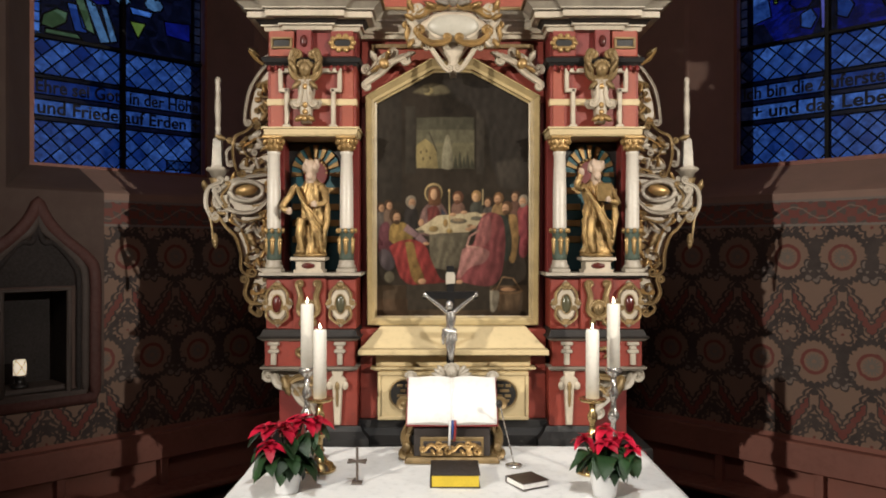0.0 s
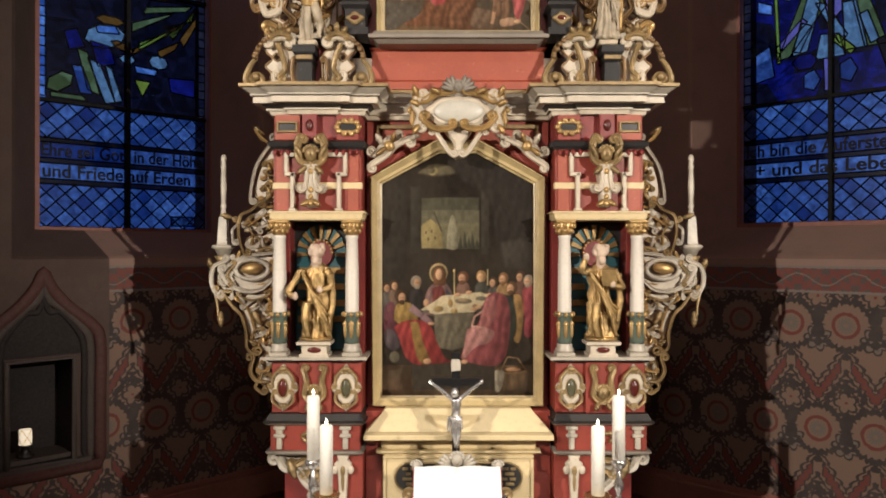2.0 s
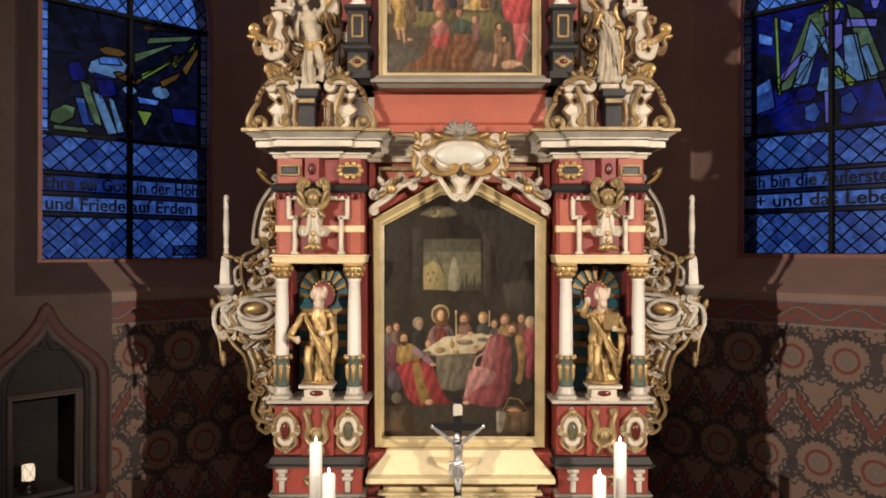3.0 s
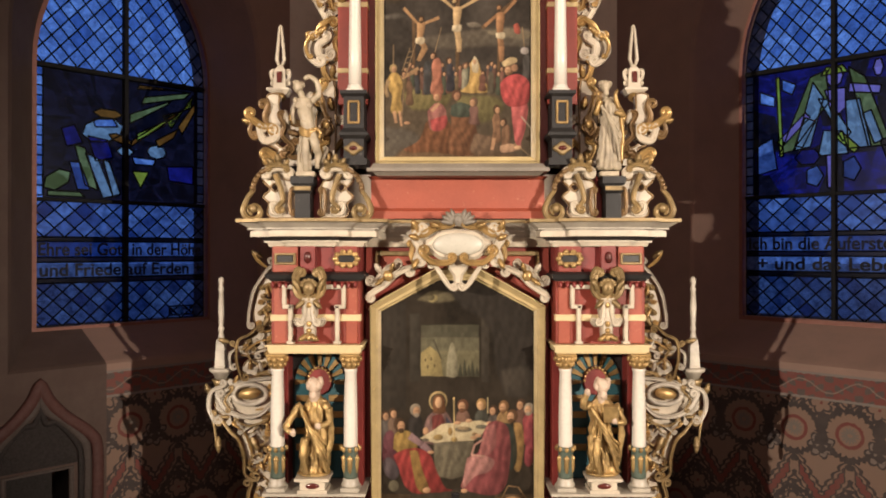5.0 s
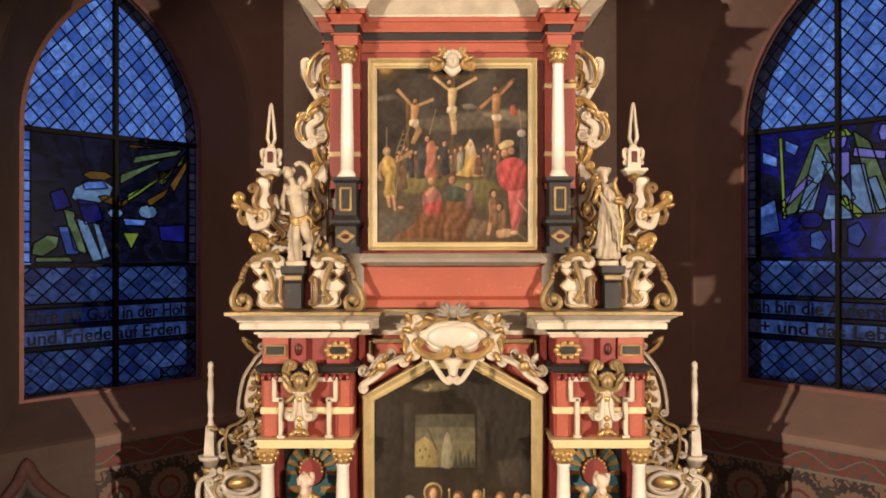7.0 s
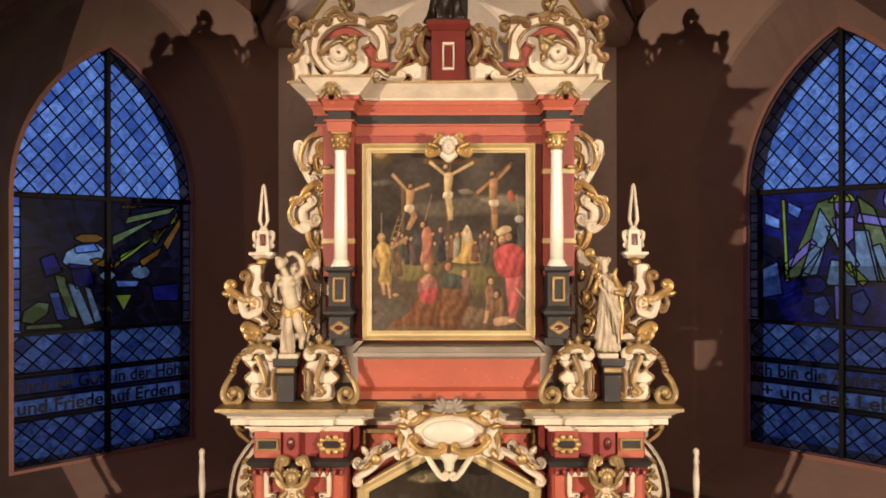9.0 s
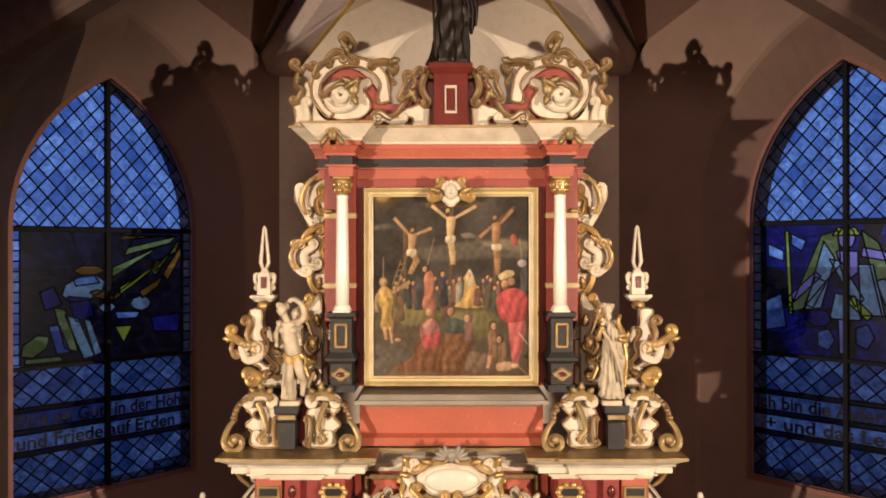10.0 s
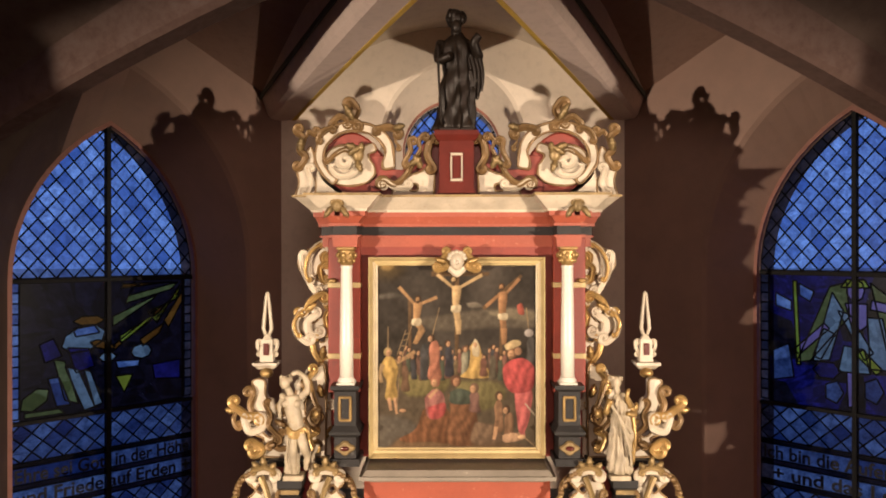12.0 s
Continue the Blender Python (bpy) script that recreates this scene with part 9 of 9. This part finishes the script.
for e in (-1, 1):
    cx = -0.012 + e * 0.232
    scroll(bm, 3.96, [(cx, z + 0.04), (cx + e * 0.018, z + 0.12), (cx - e * 0.01, z + 0.20), (cx + e * 0.008, z + 0.30)], 0.022, (0.022, e), (0.022, -e))
    ball(bm, cx + e * 0.012, 3.95, z + 0.07, 0.026, 0.026, 0.030), ball(bm, cx, 3.96, z + 0.23, 0.022, 0.022, 0.03), leaf(bm, cx, 3.94, z + 0.14, 90 + 20 * e, 0.09, 0.02)
    face_mask(g, cx - e * 0.006, 4.06, z + 0.42, 0.032)
    scroll(bm, 4.06, [(cx - e * 0.04, z + 0.39), (cx - e * 0.075, z + 0.405), (cx - e * 0.11, z + 0.395)], 0.012, (0.012, e), (0.014, -e))
face_mask(g, -0.012, 4.08, z + 0.45, 0.042)
for e in (-1, 1):
    for k in range(4):
        leaf(g, -0.012 + e * 0.03, 4.09, z + 0.42, (-5 + 20 * k) if e > 0 else 185 - 20 * k, 0.085, 0.02, 2)
shards("side_scroll", bm, OLD_GOLD, desk, "worn gilt side scroll")
part("crest", g, SILVER, desk, "silvered winged crest")

book = thing("open_book", -0.012, 3.93, z + 0.185, "large open white book leaning on the reading desk", "book")
slope = Matrix.Translation((-0.012, 3.86, z + 0.205)) @ Matrix.Rotation(radians(52), 4, "X")
for e in (-1, 1):
    bm, rows = pieces(), []
    for i in range(13):
        k = i / 12
        x = e * 0.236 * k
        h = 0.012 + 0.030 * math.sin(math.pi * min(1, k * 1.25) * 0.85) * (1 - 0.55 * k) + (0.0 if k > 0.02 else -0.006)
        rows.append([bm.verts.new(slope @ Vector(c)) for c in ((x, 0.004 * k, 0), (x, 0.004 * k, h), (x, 0.275 - 0.004 * math.sin(3 * k), h), (x, 0.275, 0))])
    for a, b in zip(rows, rows[1:]):
        for q in range(4):
            bm.faces.new((a[q - 1], a[q], b[q], b[q - 1])).smooth = q == 2
    bm.faces.new(rows[0]), bm.faces.new(rows[-1][::-1])
    part("page_block", bm, PAPER, book)
bm = box(pieces(), -0.243, 0.243, -0.004, 0.281, -0.009, -0.001, 0.002)
bmesh.ops.transform(bm, matrix=slope, verts=bm.verts)
part("cover", bm, paint("red_book_cover", (0.25, 0.03, 0.03), 0.7, 0.5), book, "dark red cover")
for dx, colour, length in ((-0.024, (0.75, 0.73, 0.70), 0.135), (-0.010, (0.03, 0.07, 0.25), 0.085), (0.004, (0.28, 0.03, 0.035), 0.095)):
    line = [Vector((dx, 3.845, z + 0.235)), Vector((dx, 3.835, z + 0.205)), Vector((dx - 0.002, 3.862, z + 0.205 - length * 0.6)), Vector((dx - 0.004, 3.862, z + 0.215 - length))]
    part("ribbon", tube(pieces(), line, [0.006] * 4, 0.15, 6), paint("ribbon_silk", colour, 0.85, 0.5), book, "hanging ribbon marker")

EBONY = paint("ebony_black_wood", (0.008, 0.007, 0.007), 0.6, 0.4, shine=0.3)
cross = thing("crucifix", -0.018, 4.16, z, "black standing crucifix with a silver corpus", "crucifix")
part("upright", box(pieces(), -0.040, 0.004, 4.15, 4.172, z, 1.905, 0.003), EBONY, cross)
part("crossbar", box(pieces(), -0.172, 0.136, 4.148, 4.17, 1.716, 1.76, 0.003), EBONY, cross)
part("foot", moulding(pieces(), -0.10, 0.064, 4.12, 4.20, [(z, z + 0.05, 0.0, -0.01), (z + 0.05, z + 0.10, -0.01, -0.05)]), BLACK, cross)
bm = pieces()
cx = -0.018
limb(bm, [(cx, 4.125, 1.645), (cx + 0.002, 4.118, 1.60), (cx - 0.004, 4.125, 1.545)], 0.032, 0.024)
limb(bm, [(cx - 0.004, 4.125, 1.55), (cx - 0.012, 4.112, 1.47), (cx + 0.006, 4.122, 1.375)], 0.024, 0.012)
limb(bm, [(cx + 0.010, 4.125, 1.55), (cx + 0.014, 4.110, 1.475), (cx + 0.002, 4.122, 1.375)], 0.024, 0.012)
for e in (-1, 1):
    limb(bm, [(cx + e * 0.02, 4.13, 1.645), (cx + e * 0.075, 4.135, 1.69), (cx + e * 0.14, 4.14, 1.738)], 0.014, 0.008)
    ball(bm, cx + e * 0.145, 4.14, 1.742, 0.012, 0.01, 0.014, 8, 6)
ball(bm, cx - 0.006, 4.112, 1.685, 0.022, 0.025, 0.029)
for k in range(7):
    limb(bm, [(cx - 0.034 + 0.006 * k, 4.10, 1.555 - 0.004 * k), (cx - 0.01 + 0.006 * k, 4.093, 1.535), (cx + 0.034, 4.105, 1.548 - 0.01 * k)], 0.009, 0.006)
limb(bm, [(cx - 0.034, 4.11, 1.55), (cx - 0.042, 4.11, 1.50), (cx - 0.04, 4.115, 1.465)], 0.014, 0.006)
part("corpus", bm, PEWTER, cross, "plain silver corpus")
part("title_plate", plate(pieces(), [(cx - 0.026, 1.80), (cx + 0.026, 1.805), (cx + 0.028, 1.85), (cx + 0.02, 1.868), (cx - 0.022, 1.87), (cx - 0.028, 1.85)], 4.138, 4.15, 0.004), SILVER, cross, "small silver title plate")


def closed_book(name, x, y, yaw, w, d, h, cover, pages, label, category="book"):
    top = thing(name, x, y, TOP + 0.006, label, category)
    top.matrix_world = pose(x, y, TOP + 0.008, 0, 0, yaw)
    for nm, b_, mat in (("page_block", (-w / 2 + 0.004, w / 2 - 0.006, -d / 2 + 0.004, d / 2 - 0.002, 0.004, h - 0.004), pages), ("front_cover", (-w / 2, w / 2, -d / 2, d / 2, h - 0.004, h), cover), ("back_cover", (-w / 2, w / 2, -d / 2, d / 2, 0, 0.004), cover), ("spine", (-w / 2 - 0.004, -w / 2 + 0.003, -d / 2, d / 2, 0.001, h - 0.001), cover)):
        ob = new(nm, mesh_of(nm, box(pieces(), *b_, 0.0015)))
        ob.data.materials.append(mat)
        ob.parent = top


closed_book("closed_book", 0.0, 3.60, 0, 0.235, 0.25, 0.062, LEATHER, YELLOW, "thick black closed book with yellow page edges")
closed_book("small_book", 0.345, 3.53, -62, 0.15, 0.15, 0.034, paint("brown_book_cover", (0.05, 0.035, 0.03), 0.7, 0.35), PAPER, "small dark book lying on the cloth")

GREY_WOOD = paint("grey_weathered_wood", (0.13, 0.10, 0.08), 0.6, 0.6, grain=20)
small = thing("small_cross", -0.475, 3.55, TOP + 0.008, "small grey wooden standing cross", "cross")
part("foot", box(pieces(), -0.50, -0.45, 3.525, 3.575, z, z + 0.008, 0.002), GREY_WOOD, small)
part("upright", box(pieces(), -0.481, -0.469, 3.544, 3.556, z + 0.008, z + 0.172, 0.002), GREY_WOOD, small)
for yaw in (28, -28):
    bm = box(pieces(), -0.05, 0.05, -0.005, 0.005, 0.10, 0.112, 0.002)
    bmesh.ops.transform(bm, matrix=pose(-0.475, 3.55, z, 0, 0, yaw), verts=bm.verts)
    part("arm", bm, GREY_WOOD, small)

mic = thing("microphone", 0.31, 3.83, TOP + 0.008, "thin gooseneck microphone on a round foot", "microphone")
part("foot", lathe(pieces(), 0.31, 3.83, [(z, 0.045), (z + 0.008, 0.045), (z + 0.014, 0.02)], 20), PEWTER, mic)
line = glide([(0.31, 3.83, z + 0.012), (0.285, 3.83, z + 0.12), (0.255, 3.81, z + 0.24), (0.235, 3.78, z + 0.325)], 6)
part("stem", tube(pieces(), line, [0.004] * len(line), 1.0, 6), PEWTER, mic)
part("head", ball(pieces(), 0.228, 3.775, z + 0.335, 0.017, 0.017, 0.022), BLACK, mic, "black foam head")

# ---- wall niche with a lantern, wall ledges ----
def on_left(bm):
    bmesh.ops.transform(bm, matrix=LEFT_M, verts=bm.verts)
    return bm


# near-black plaster puts in the shade of recess, moulding hollow and tympanum
SHADED_NICHE = paint("shaded_niche_plaster", (0.022, 0.016, 0.014), 0.7, 0.9)
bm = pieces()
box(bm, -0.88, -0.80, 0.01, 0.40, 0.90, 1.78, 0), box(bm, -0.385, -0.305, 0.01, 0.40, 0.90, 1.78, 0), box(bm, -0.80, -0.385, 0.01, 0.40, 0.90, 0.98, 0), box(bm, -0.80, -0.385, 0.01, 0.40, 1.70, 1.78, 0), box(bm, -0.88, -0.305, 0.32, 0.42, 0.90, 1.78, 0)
solid("wall_niche", on_left(bm), SHADED_NICHE, "square wall niche with its shade put in the colour", "niche", kind="structure")
MID = -0.58
arch = thing("niche_surround", *(LEFT_M @ Vector((MID, 0, 0.95))), "painted ogee stone surround of the wall niche", "niche surround", kind="structure")
# both stone colours lowered for the weak light round the niche
SURROUND = paint("dull_red_stone_surround", (0.075, 0.026, 0.02), 0.7, 0.7, grain=8)
GREY_STONE = paint("grey_stone_moulding", (0.065, 0.048, 0.04), 0.7, 0.7)


def ogee(half, foot, spring, tip):
    left = glide([(MID - half, -0.012, foot), (MID - half, -0.012, (foot + spring) / 2), (MID - half, -0.012, spring), (MID - half * 0.86, -0.012, spring + 0.13), (MID - half * 0.42, -0.012, spring + 0.28), (MID - half * 0.14, -0.012, tip - 0.12), (MID, -0.012, tip)], 6)
    return left + [Vector((2 * MID - q.x, q.y, q.z)) for q in left[-2::-1]]


for name, half, foot, spring, tip, r, mat in (("red_border", 0.385, 0.905, 1.80, 2.33, 0.045, SURROUND), ("outer_moulding", 0.315, 0.95, 1.78, 2.25, 0.030, GREY_STONE), ("shaded_hollow", 0.27, 0.965, 1.76, 2.17, 0.02, SHADED_NICHE)):
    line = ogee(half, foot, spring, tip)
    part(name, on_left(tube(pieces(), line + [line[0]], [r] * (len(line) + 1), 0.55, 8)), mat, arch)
line = [Vector((a, -0.01, c)) for a, c in ((-0.81, 0.97), (-0.375, 0.97), (-0.375, 1.71), (-0.81, 1.71), (-0.81, 0.97))]
part("inner_moulding", on_left(tube(pieces(), line, [0.022] * 5, 0.8, 8)), GREY_STONE, arch)
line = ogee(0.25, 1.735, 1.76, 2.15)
part("tympanum", on_left(plate(pieces(), [(q.x, q.z) for q in line], -0.008, 0.0, 0.003)), SHADED_NICHE, arch)
spot_at = LEFT_M @ Vector((-0.665, 0.10, 1.02))
part("shelf", on_left(box(pieces(), -0.80, -0.385, 0.02, 0.30, 0.985, 1.02, 0.004)), GREY_STONE, arch)
lantern = thing("lantern", *spot_at, "small glass lantern with a burning candle in the niche", "lantern")
lx, ly, lz = spot_at
glow, tree, b = fresh("lit_lantern_wax")
b.inputs["Base Color"].default_value = (0.8, 0.7, 0.55, 1)
b.inputs["Emission Color"].default_value, b.inputs["Emission Strength"].default_value = (1.0, 0.72, 0.45, 1), 0.9
part("candle_jar", lathe(pieces(), lx, ly, [(lz + 0.09, 0.04), (lz + 0.095, 0.042), (lz + 0.19, 0.042), (lz + 0.195, 0.038)], 18), glow, lantern, "glowing candle glass")
part("base", lathe(pieces(), lx, ly, [(lz, 0.055), (lz + 0.02, 0.055), (lz + 0.03, 0.03), (lz + 0.08, 0.03), (lz + 0.09, 0.045)], 16), BLACK, lantern)
for k in range(4):
    a0, a1 = k * math.pi / 2, k * math.pi / 2 + math.pi / 2
    for u, v in ((a0, a1), (a1, a0)):
        part("wire", tube(pieces(), [Vector((lx + 0.046 * math.cos(u), ly + 0.046 * math.sin(u), lz + 0.09)), Vector((lx + 0.046 * math.cos((u + v) / 2), ly + 0.046 * math.sin((u + v) / 2), lz + 0.145)), Vector((lx + 0.046 * math.cos(v), ly + 0.046 * math.sin(v), lz + 0.20))], [0.002] * 3, 1.0, 5), BLACK, lantern)

for m, word in ((LEFT_M, "west"), (RIGHT_M, "east")):
    rail = thing("wall_bench", *(m @ Vector((0, -0.1, 0))), "red-brown wooden wall rail on short posts", "wall bench", "rails along the apse walls")
    def placed(bm):
        bmesh.ops.transform(bm, matrix=m, verts=bm.verts)
        return bm
    part("rail", placed(box(pieces(), -1.42, 1.42, -0.09, 0.0 - 0.004, 0.36, 0.57, 0.008)), TERRACOTTA, rail)
    part("seat", placed(box(pieces(), -1.42, 1.42, -0.30, -0.004, 0.12, 0.16, 0.006)), TERRACOTTA, rail)
    for x in (-1.38, -0.45, 0.30, 1.38):
        part("post", placed(box(pieces(), x - 0.03, x + 0.03, -0.085, -0.02, 0.0, 0.36, 0.004)), TERRACOTTA, rail)
